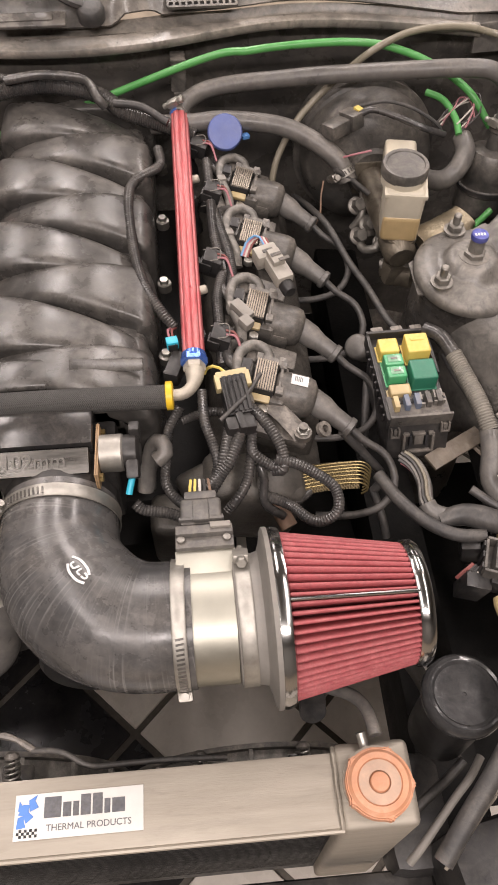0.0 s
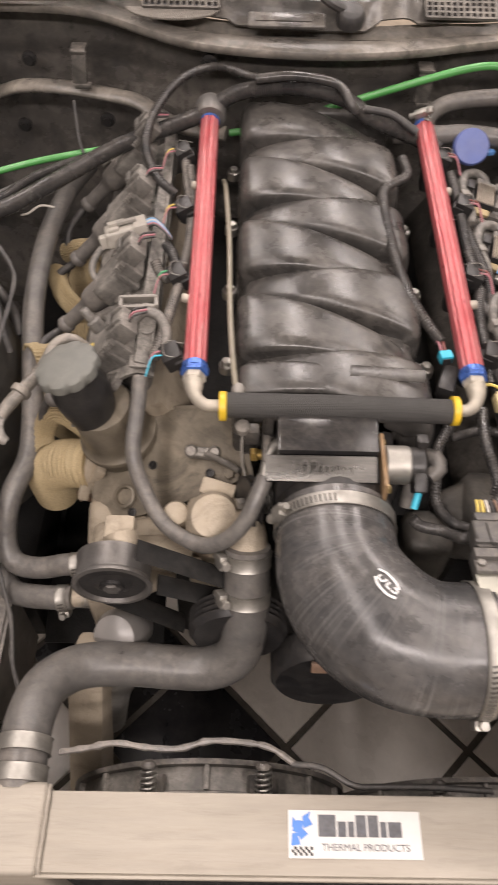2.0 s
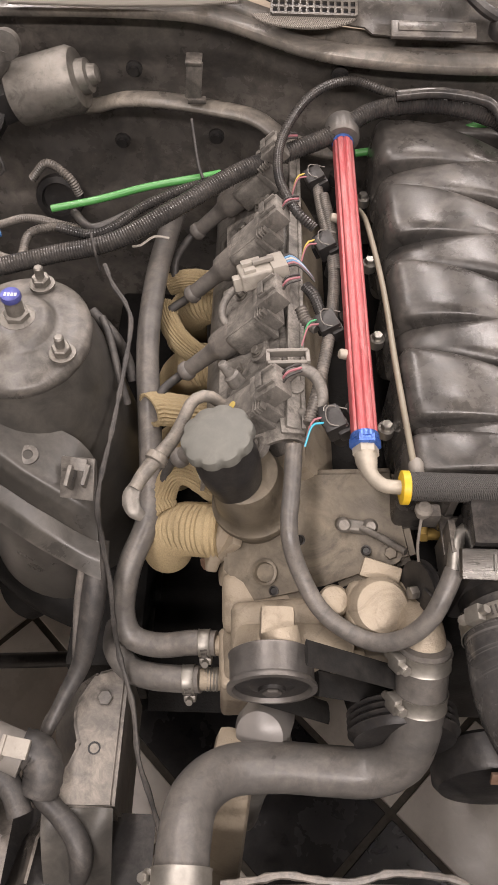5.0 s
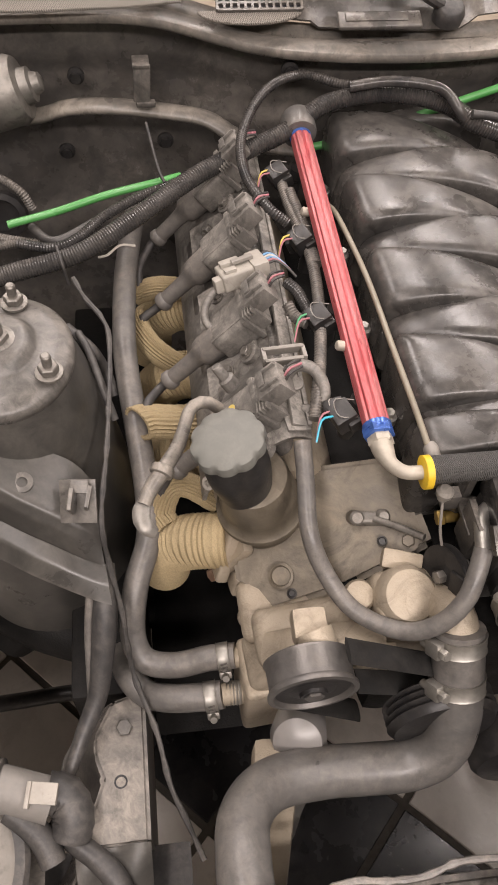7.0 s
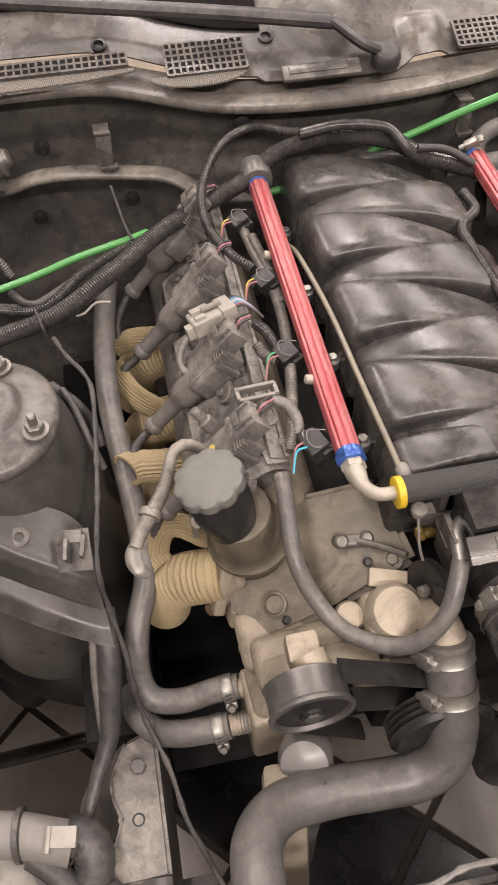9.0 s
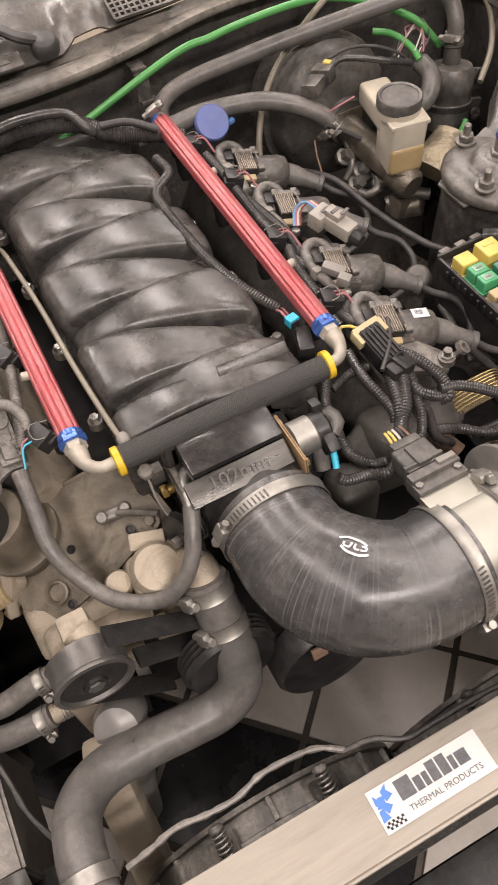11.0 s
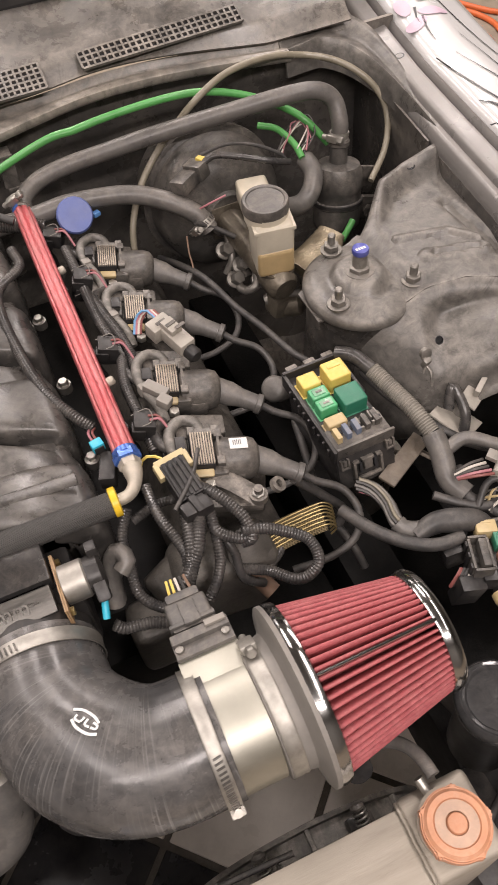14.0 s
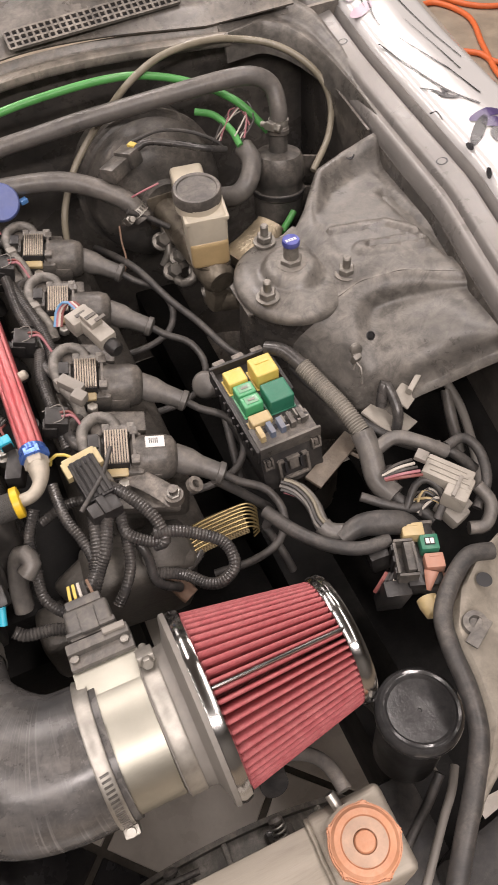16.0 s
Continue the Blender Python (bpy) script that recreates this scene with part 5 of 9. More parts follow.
rings = []
NP = 58
for k in range(9):
    h = 0.044 + (0.157 - 0.044) * k / 8
    r = 0.0735 + (0.0525 - 0.0735) * k / 8
    ring = []
    for j in range(NP * 8):
        a = 2 * math.pi * j / (NP * 8)
        w = 0.5 + 0.5 * math.cos(a * NP)
        q = r - 0.028 * smooth01(0.55, 0.18, w) - 0.0022 * (1 - smooth01(0.4, 1.0, w))
        ring.append(M @ Vector((q * math.cos(a), q * math.sin(a), h)))
    rings.append(ring)
part("pleats", skin(rings), M_FILTER, filt, "red oiled cotton pleats", angle=80)
part("end_rim", lathe([(0.0500, 0.153), (0.0535, 0.154), (0.0555, 0.158), (0.0555, 0.163), (0.0530, 0.1665), (0.046, 0.167)], F0, FA, 72), M_CHROME, filt, "chrome end rim")
part("end_cap", lathe([(0.048, 0.162), (0.047, 0.165), (0.02, 0.1645), (0.004, 0.164)], F0, FA, 48), M_BLACK, filt)
u = Vector((0, -0.22, 0.97))
u = (u - FA * u.dot(FA)).normalized()
pa, pb = along(0.045) + u * 0.0742, along(0.157) + u * 0.0532
part("seam_strip", tube([pa, pa.lerp(pb, 0.5), pb], 0.0015, 8, 0.02), M_CHROME, filt, "thin bright metal seam strip")
band_clamp(along(0.0125), FA, 0.0567, (0, 0.62, 0.78), 0.013, slots_=5, way=-1, label="steel clamp on the filter neck with its bolt on top")

# ---- radiator ----
rad = thing("radiator", (CX, 0.127, 0.20), "brushed aluminium radiator at the front of the bay", "radiator")
part("top_channel", joined(box((0.485, 0.062, 0.022), at=(-0.152, 0.1265, 0.5555), bevel=0.003), box((0.485, 0.004, 0.02), at=(-0.152, 0.0965, 0.552), bevel=0.001)), M_TANK, rad)
part("core", box((0.485, 0.045, 0.33), at=(-0.152, 0.127, 0.378), bevel=0), M_CORE, rad, "dark finned core")
fins = [box((0.47, 0.0012, 0.004), at=(-0.152, 0.1035, 0.54 - 0.008 * k), bevel=0) for k in range(36)]
part("core_fin", joined(*fins), M_CORE, rad, smooth=False)["kind"] = "stuff"
for x0, x1 in ((-0.456, -0.392), (0.088, 0.156)):
    part("end_tank", box((x1 - x0, 0.072, 0.36), at=((x0 + x1) / 2, 0.128, 0.391), bevel=0.008, seg=4), M_TANK, rad, "welded aluminium end tank")
for xs in (-0.392, 0.088):
    path = [(xs + random.uniform(-0.0004, 0.0004), 0.095 + 0.066 * k / 16, 0.5695 - (0.003 if k in (0, 16) else 0)) for k in range(17)]
    part("weld_bead", tube(path, 0.0022, 8, ribs=0.0003), M_TANK, rad)
part("front_bead", tube([(-0.40, 0.0945, 0.562), (-0.15, 0.0945, 0.562), (0.09, 0.0945, 0.562)], 0.0025, 8, 0.05), M_TANK, rad)
neck = part("filler_neck", lathe([(0.026, 0), (0.026, 0.012), (0.030, 0.014), (0.030, 0.018)], (0.121, 0.126, 0.568), (0, 0, 1), 32), M_TANK, rad)
lobes = []
for j in range(96):
    a = 2 * math.pi * j / 96
    r = 0.0288 + 0.0028 * max(0, math.cos(a * 5 + 0.6)) ** 14
    lobes.append((r * math.cos(a), r * math.sin(a)))
cap = part("cap", joined(prism(lobes, 0.011, pose(0.121, 0.124, 0.584), 0.0014), lathe([(0.0268, 0.011), (0.0240, 0.0135), (0.0192, 0.0135), (0.0183, 0.0122), (0.009, 0.0118), (0.0076, 0.0150), (0.006, 0.0155)], (0.121, 0.124, 0.584), (0, 0, 1), 48)), M_COPPER, rad, "faded orange-copper pressure cap")
part("cap_insert", lathe([(0.0179, 0), (0.0179, 0.0008), (0.0094, 0.0010), (0.0090, 0.0)], (0.121, 0.124, 0.5964), (0, 0, 1), 48), mat("worn_beige_metal", (0.54, 0.36, 0.26), 0.45, 0.2, 0.15, 60, 0.3, bump=0.1), cap, "worn beige disc in the cap")
part("overflow_nipple", joined(lathe([(0.0045, 0), (0.0045, 0.02)], (0.117, 0.150, 0.577), (-0.2, 0.9, 0.35), 14), hexnut((0.117, 0.152, 0.578), (-0.2, 0.9, 0.35), 0.006, 0.005)), M_STEEL, rad)
part("hose_neck", lathe([(0.021, 0), (0.021, 0.045)], (-0.424, 0.150, 0.545), (0, 1, 0.12), 32), M_TANK, rad)
sticker = part("sticker", box((0.110, 0.036, 0.0006), pose(-0.1355, 0.1265, 0.5675, 0, 0, 0), bevel=0.0002), M_PAPER, rad, "white maker's sticker with blue and black marks")
x_ = -0.1655
for k, w in enumerate((0.0145, 0.0070, 0.0050, 0.0085, 0.0085, 0.0050, 0.0110)):
    tall = 0.0165 if k in (0, 3, 4) else 0.0115
    part("logo_bar", box((w, tall, 0.0004), at=(x_ + w / 2, 0.1245 + tall / 2, 0.5681), bevel=0), M_LOGOINK, sticker)
    x_ += w + 0.0016
part("logo_emblem", joined(*[prism([(0, 0), (0.008, 0.001), (0.006, 0.007), (0.009, 0.011), (0.001, 0.009)], 0.0004, pose(-0.1885 + ox, 0.1175 + oy, 0.5679 + 0.0001 * k, 0, 0, an), 0) for k, (ox, oy, an) in enumerate(((0.0, 0.0, 0), (0.008, 0.004, 30), (0.001, 0.011, -20), (0.011, 0.013, 15), (0.009, 0.010, 70)))]), M_BLUEINK, sticker, "blue emblem")
part("logo_check", joined(*[box((0.0022, 0.0022, 0.0004), at=(-0.187 + 0.0022 * i, 0.1115 + 0.0022 * j, 0.5681), bevel=0) for i in range(8) for j in range(3) if (i + j) % 2]), M_INK, sticker)
part("sticker_lettering", lettering("THERMAL PRODUCTS", 0.0074, 0.0002, pose(-0.127, 0.1165, 0.5681)), M_LOGOINK, sticker, "small dark words on the sticker")

# ---- radiator hose with its clamps ----
hose = solo("radiator_hose", tube([(-0.424, 0.160, 0.550), (-0.424, 0.190, 0.552), (-0.424, 0.222, 0.548), (-0.418, 0.258, 0.530), (-0.392, 0.283, 0.512), (-0.345, 0.290, 0.502), (-0.300, 0.289, 0.498), (-0.262, 0.288, 0.502), (-0.236, 0.296, 0.520), (-0.228, 0.315, 0.552), (-0.2275, 0.338, 0.582), (-0.228, 0.358, 0.607), (-0.228, 0.366, 0.617)], 0.0222, 32, 0.006), M_RUBBER,
            "thick grey rubber radiator hose bent across the bay", "hose")
band_clamp((-0.424, 0.172, 0.551), (0, 1, 0.05), 0.0236, 315, 0.014, slots_=5)
band_clamp((-0.424, 0.196, 0.552), (0, 1, 0.0), 0.0236, 330, 0.014, slots_=5)
band_clamp((-0.2275, 0.334, 0.577), (0, 0.62, 0.78), 0.0226, (-0.9, -0.3, 0.2), 0.014, slots_=6)
band_clamp((-0.228, 0.3585, 0.6080), (0, 0.62, 0.78), 0.0226, (-0.9, -0.3, 0.2), 0.014, slots_=6)

# ---- left bank: oil filler, coils, headers, hoses ----
def wire(name, pts, r, material, label, category="cable", ribs=0.0, seg=10, step=0.006, group=""):
    return solo(name, tube(pts, r, seg, step, ribs), material, label, category, group)


filler = thing("oil_filler", (-0.38, 0.52, 0.57), "black oil filler neck with a faded grey scalloped cap", "oil filler")
FILL = Vector((-0.25, 0.04, 1)).normalized()
F_AT = Vector((-0.378, 0.509, 0.583))
T_AT, TOWER = Vector((-0.371, 0.522, 0.581)), Vector((-0.22, -0.10, 1)).normalized()
part("tower", lathe([(0.040, -0.035), (0.0405, -0.004), (0.0435, 0.000), (0.0445, 0.004), (0.0435, 0.008), (0.0392, 0.011), (0.0378, 0.016), (0.0366, 0.022), (0.0372, 0.026), (0.0360, 0.030), (0.0335, 0.056), (0.0315, 0.0605), (0.0260, 0.0620), (0.0200, 0.0622)], T_AT, TOWER, 56), M_COVER, filler, "dusty metal filler tower of the valve cover")
part("neck", lathe([(0.0215, 0.020), (0.0235, 0.046), (0.0275, 0.068), (0.0290, 0.080), (0.0290, 0.092), (0.0255, 0.104), (0.0235, 0.120)], F_AT, FILL, 44), M_BLACK, filler, "glossy black plastic filler neck")
cap_rings = []
for rr_, hh in ((0.70, -0.006), (0.93, -0.006), (1.0, -0.003), (1.0, 0.002), (0.975, 0.0060), (0.92, 0.0080), (0.60, 0.0100), (0.15, 0.0105)):
    ring = []
    for j in range(110):
        a = 2 * math.pi * j / 110
        lobe = 0.0298 + 0.0030 * abs(math.cos(a * 5.0)) ** 0.6 * smooth01(0.86, 0.97, rr_)
        ring.append(axis_pose(F_AT + FILL * 0.120, FILL) @ Vector((lobe * rr_ * math.cos(a), lobe * rr_ * math.sin(a), hh)))
    cap_rings.append(ring)
part("cap", skin(cap_rings), mat("faded_grey_plastic", (0.145, 0.147, 0.133), 0.62, 0, 0.10, 40, 0.45, (0.27, 0.265, 0.235), bump=0.04), filler, "faded grey scalloped oil cap")
part("eyelet", lathe([(0.0062, 0), (0.0068, 0.001), (0.0068, 0.003), (0.0034, 0.0034), (0.0032, 0)], (-0.421, 0.532, 0.611), (-0.6, -0.5, 0.6), 20), M_PALEPL, filler, "pale plastic eyelet")
M_BOOT = mat("dusty_grey_boot_rubber", (0.105, 0.10, 0.095), 0.46, 0, 0.15, 50, 0.65, bump=0.05)


def coil_left(y, z, port, label, forked=False, dot=False):
    """An ignition coil laid across the sloping cover: plug at its inner end, boot and lead pointing out and down."""
    d = Vector((-0.70, -0.06, -0.71)).normalized()
    side = Vector((0, 1, 0))
    side = (side - d * side.dot(d)).normalized()
    up = d.cross(side)
    if up.z < 0:
        up = -up
        side = -side
    a = Vector((-0.346, y, z))
    Mx = Matrix((d, side, up)).transposed().to_4x4()
    Mx.translation = a
    t = thing("ignition_coil", a + d * 0.04 - up * 0.02, label, "ignition coil", "ignition coils of the left bank")
    part("body", joined(box((0.050, 0.046, 0.030), Mx @ pose(0.050, 0, 0), bevel=0.007, seg=4, taper=0.94), box((0.016, 0.040, 0.026), Mx @ pose(0.022, 0, 0.002), bevel=0.003),
                        box((0.046, 0.003, 0.0315), Mx @ pose(0.050, 0.0145, 0), bevel=0.001), box((0.006, 0.0475, 0.0315), Mx @ pose(0.030, 0, 0), bevel=0.001)), M_COILPALE, t)
    boot = part("boot", lathe([(0.0165, 0.070), (0.0160, 0.092), (0.0148, 0.098), (0.0105, 0.103), (0.0092, 0.112), (0.0088, 0.142), (0.0105, 0.144), (0.0108, 0.150), (0.0088, 0.153), (0.0060, 0.154)], a, d, 28), M_BOOT, t, "dusty grey rubber plug boot")
    pl = part("plug", joined(box((0.026, 0.028, 0.022), Mx @ pose(0.006, 0.002, 0.014), bevel=0.002), box((0.020, 0.0022, 0.004), Mx @ pose(0.004, -0.008, 0.0265), bevel=0.0006), box((0.020, 0.0022, 0.004), Mx @ pose(0.004, 0.010, 0.0265), bevel=0.0006), box((0.006, 0.016, 0.0025), Mx @ pose(0.010, 0.001, 0.0290), bevel=0.0006)), M_COILPALE, t, "grey-black ribbed plug")
    for k in range(4):
        part("fin", box((0.0016, 0.013, 0.007), Mx @ pose(0.016 + 0.0034 * k, 0.018, 0.017, 8, 0, 0), bevel=0.0004), M_COILPALE, pl)
    for k in range(3):
        part("pin_wire", tube([Mx @ Vector((-0.005, -0.004 + 0.005 * k, 0.014)), Mx @ Vector((-0.014, -0.006 + 0.005 * k, 0.016)), Mx @ Vector((-0.020, -0.014 + 0.004 * k, 0.004))], 0.0012, 6, 0.004), (M_CABLE, M_WIREPINK, M_CABLE)[k], pl)
    ear = Mx @ Vector((0.050, -0.033 if side.y > 0 else 0.033, -0.012))
    part("ear", joined(lathe([(0.0105, -0.004), (0.0105, 0.003), (0.0085, 0.004)], ear, up, 24), box((0.020, 0.020, 0.005), Mx @ pose(0.050, -0.026 if side.y > 0 else 0.026, -0.0125), bevel=0.001)), M_COILPALE, t)
    part("bolt", joined(lathe([(0.0075, 0), (0.0075, 0.0015)], ear + up * 0.004, up, 18), hexnut(ear + up * 0.0055, up, 0.0052, 0.004)), M_DUSTSTEEL, t)
    if forked:
        part("fork", joined(box((0.008, 0.040, 0.004), Mx @ pose(0.078, -0.012, 0.012, 0, 0, 20), bevel=0.001), box((0.030, 0.008, 0.004), Mx @ pose(0.090, -0.030, 0.010, 0, 0, -10), bevel=0.001)), M_COILPALE, t)
    if dot:
        part("paint_dot", lathe([(0.0042, 0), (0.0042, 0.0006), (0.002, 0.0008)], Mx @ Vector((0.057, -0.006, 0.0150)), up, 18), M_FUSEYEL, t, "dab of pale yellow paint")
    e = a + d * 0.152
    p = Vector(port)
    part("lead", tube([e - d * 0.004, e + d * 0.010, e.lerp(p, 0.6) + Vector((-0.008, 0, 0.004)), p], 0.0050, 12), M_CABLE, boot)
    return t


coil_left(0.893, 0.718, (-0.476, 0.835, 0.575), "dusty grey ignition coil at the rear of the bank", forked=True)
coil_left(0.788, 0.714, (-0.480, 0.768, 0.568), "dusty grey ignition coil with a conduit looped over it")
coil_left(0.680, 0.705, (-0.476, 0.630, 0.585), "dusty grey ignition coil beside the pale plug")
coil_left(0.572, 0.697, (-0.463, 0.548, 0.535), "dusty grey ignition coil half under the oil cap", dot=True)

bracket = thing("coil_bracket", (-0.345, 0.74, 0.655), "dusty steel coil mounting bracket on the valve cover", "bracket")
part("rail", joined(box((0.014, 0.40, 0.004), pose(-0.338, 0.740, 0.686, 2, 24, 0), bevel=0.001), box((0.004, 0.40, 0.016), pose(-0.331, 0.740, 0.680, 2, 0, 0), bevel=0.001)), M_COILPALE, bracket)
for yy in (0.628, 0.735, 0.845):
    part("cross_plate", sheet(lambda u, v, yy=yy: (-0.350 - 0.060 * u, yy - 0.034 + 0.062 * v, 0.674 - 0.052 * u + 0.005 * math.sin(v * 5 + u * 3)), 10, 12, 0.004), M_COILPALE, bracket, "dusty stamped bracket plate")
    for ux, uy in ((-0.372, -0.020), (-0.392, 0.012)):
        part("bolt", joined(lathe([(0.0075, 0), (0.0075, 0.002)], (ux, yy + uy, 0.674 + (ux + 0.350) * 0.87 + 0.003), (-0.6, 0, 0.8), 18), hexnut((ux, yy + uy, 0.676 + (ux + 0.350) * 0.87 + 0.003), (-0.6, 0, 0.8), 0.0052, 0.006)), M_DUSTSTEEL, bracket)
part("tongue", joined(box((0.022, 0.050, 0.003), pose(-0.343, 0.560, 0.676, -6, 10, 4), bevel=0.001), box((0.040, 0.016, 0.003), pose(-0.360, 0.544, 0.664, 0, -28, 18), bevel=0.001), lathe([(0.008, 0), (0.008, 0.002)], (-0.338, 0.585, 0.683), (0, 0, 1), 18)), M_COILPALE, bracket, "bent front tongue of the bracket")
part("stub", joined(lathe([(0.0085, -0.012), (0.0080, 0.0), (0.0055, 0.002), (0.0048, 0.016), (0.0040, 0.017)], (-0.399, 0.607, 0.672), (-0.55, 0.2, 0.8), 18)), M_COILPALE, bracket)
cover_l = [(-0.330, 0.662), (-0.345, 0.668), (-0.365, 0.656), (-0.395, 0.628), (-0.418, 0.598), (-0.424, 0.575)]
part("cover_shell", sheet(lambda u, v: (edge_at([(x, 0, z) for x, z in cover_l], u).x, 0.535 + 0.41 * v, edge_at([(x, 0, z) for x, z in cover_l], u).z + 0.004 * math.sin(v * 30) * math.sin(u * 3.1)), 16, 60, 0.004), M_COILPALE, bracket, "dusty grey side of the valve cover")

clip = solo("wire_clip", joined(box((0.038, 0.0035, 0.012), pose(-0.347, 0.612, 0.701, 14, 0, 4), bevel=0.001), box((0.036, 0.0035, 0.010), pose(-0.347, 0.599, 0.700, 14, 0, 4), bevel=0.001), box((0.004, 0.015, 0.011), pose(-0.365, 0.605, 0.700, 0, 0, 4), bevel=0.001), box((0.004, 0.015, 0.011), pose(-0.328, 0.606, 0.700, 0, 0, 4), bevel=0.001)), M_WHITEPL, "pale grey square wire clip on the coil bracket", "clip")
wire("plug_loom", [(-0.352, 0.575, 0.703), (-0.338, 0.586, 0.708), (-0.322, 0.582, 0.704), (-0.315, 0.566, 0.694), (-0.322, 0.556, 0.682), (-0.334, 0.560, 0.676)], 0.0058, M_COILPALE, "taped grey loom of the front coil plug", "loom", seg=12)
wplug = thing("sensor_plug", (-0.37, 0.716, 0.685), "grey-white plug with coloured wires between the coils", "connector", "pale plugs")
WP = Matrix.Translation((-0.372, 0.719, 0.700)) @ Matrix.Rotation(0.22, 4, "Z") @ Matrix.Rotation(-0.30, 4, "X") @ Matrix.Rotation(-0.15, 4, "Y")
part("shell", joined(box((0.034, 0.030, 0.018), WP @ pose(-0.006, 0, 0), bevel=0.003, seg=3), box((0.016, 0.034, 0.021), WP @ pose(0.018, 0, 0), bevel=0.002), box((0.020, 0.010, 0.006), WP @ pose(-0.008, 0.008, 0.010), bevel=0.001), box((0.012, 0.008, 0.005), WP @ pose(-0.012, -0.008, 0.010), bevel=0.001), box((0.010, 0.012, 0.014), WP @ pose(-0.026, -0.006, -0.001), bevel=0.002)), M_PALEPL, wplug)
part("latch", box((0.022, 0.007, 0.004), WP @ pose(0.004, 0.002, 0.0125), bevel=0.001), M_WHITEPL, wplug)
for k, m_ in enumerate((M_CABLE, M_WIREBLUE, M_WIREWHITE, M_WIREBLUE, M_WIREPINK, M_CABLE)):
    part("lead", tube([WP @ Vector((0.025, 0.012 - 0.0045 * k, 0.005)), WP @ Vector((0.034, 0.012 - 0.0050 * k, 0.006)), WP @ Vector((0.042, 0.004 - 0.0045 * k, -0.002)), WP @ Vector((0.048, -0.014 - 0.002 * k, -0.012))], 0.0013, 6, 0.004), m_, wplug)
wire("plug_loom", [(-0.326, 0.712, 0.690), (-0.318, 0.698, 0.690), (-0.312, 0.678, 0.688), (-0.306, 0.655, 0.690)], 0.0062, M_CONDUIT, "ribbed loom of the pale plug", "loom", ribs=0.0008)
wire("hook_wire", [(-0.392, 0.712, 0.690), (-0.404, 0.706, 0.682), (-0.411, 0.695, 0.672), (-0.408, 0.684, 0.664), (-0.396, 0.680, 0.662), (-0.386, 0.684, 0.664)], 0.0042, M_COILPALE, "dusty curled lead end beside the pale plug", "wire")

# exhaust headers in tan wrap
header = thing("exhaust_header", (-0.45, 0.65, 0.42), "exhaust header pipes bound in tan woven heat wrap", "exhaust")
for i, yy in enumerate((0.505, 0.615, 0.725, 0.835)):
    pts = [(-0.404, yy + 0.001, 0.545), (-0.420, yy + 0.004, 0.541), (-0.445, yy + 0.012, 0.527), (-0.466, yy + 0.024, 0.49), (-0.470, yy + 0.036, 0.43)]
    part("wrapped_pipe", tube(pts, 0.0285, 36, ribs=0.0017, pitch=0.0026), M_WRAP, header)
    part("flange", box((0.012, 0.052, 0.05), pose(-0.400, yy, 0.545, 0, 28, 0), bevel=0.004), M_CAST, header)


def heat_sleeve(pts, wide, tall, hint=(0, 0, 1)):
    """An open woven sleeve: flattened, corded along its length, hollow at its ends."""
    path = spline(pts, 0.004)
    fr = frames_along(path, hint)
    n = 96
    outer, inner = [], []
    for i, (p, (u, v)) in enumerate(zip(path, fr)):
        o, q = [], []
        for j in range(n):
            a = 2 * math.pi * j / n
            k = 1 + 0.055 * math.cos(a * 24) + 0.02 * math.sin(i * 1.9 + a * 3)
            o.append(p + u * (tall * k * math.cos(a)) + v * (wide * k * math.sin(a)))
            q.append(p + u * (tall * 0.80 * math.cos(a)) + v * (wide * 0.86 * math.sin(a)))
        outer.append(o)
        inner.append(q)
    return skin(outer + inner[::-1], cap=False, loop=True)


for pts, w, h in (([(-0.486, 0.622, 0.593), (-0.474, 0.628, 0.588), (-0.444, 0.629, 0.582), (-0.412, 0.640, 0.568)], 0.021, 0.013),
                  ([(-0.483, 0.788, 0.577), (-0.476, 0.764, 0.574), (-0.462, 0.743, 0.568), (-0.438, 0.728, 0.558), (-0.412, 0.724, 0.548)], 0.012, 0.017),
                  ([(-0.462, 0.530, 0.538), (-0.468, 0.545, 0.542), (-0.458, 0.560, 0.562), (-0.440, 0.560, 0.566), (-0.410, 0.546, 0.552)], 0.0125, 0.0115),
                  ([(-0.482, 0.838, 0.568), (-0.455, 0.836, 0.578), (-0.420, 0.830, 0.578)], 0.014, 0.012)):
    solo("heat_sleeve", heat_sleeve(pts, w, h), M_SLEEVE, "flattened golden woven heat sleeve over a plug boot", "heat sleeve", "heat sleeves")
dip = thing("dipstick_tube", (-0.47, 0.50, 0.58), "bare steel dipstick tube beside the oil filler", "dipstick")
part("tube", tube([(-0.405, 0.583, 0.655), (-0.420, 0.584, 0.668), (-0.434, 0.577, 0.668), (-0.442, 0.558, 0.664), (-0.449, 0.541, 0.660), (-0.459, 0.526, 0.657), (-0.468, 0.514, 0.654), (-0.476, 0.503, 0.651), (-0.482, 0.491, 0.648)], (0.0058, 0.0060, 0.0060, 0.0068, 0.0075, 0.0062), 16), M_LIP, dip)
part("ring", lathe([(0.0085, 0), (0.0105, 0.001), (0.0108, 0.004), (0.0105, 0.008), (0.0085, 0.009)], (-0.466, 0.516, 0.6545), (0.45, 0.85, 0.2), 24), M_LIP, dip, "flared collar")
part("flat_end", tube([(-0.481, 0.494, 0.649), (-0.484, 0.486, 0.648), (-0.484, 0.478, 0.646), (-0.480, 0.471, 0.643), (-0.473, 0.468, 0.638)], (0.0064, 0.0080, 0.0080, 0.0070, 0.0045), 14, 0.003, flat=0.35), M_DUSTSTEEL, dip, "bright flattened hooked end")

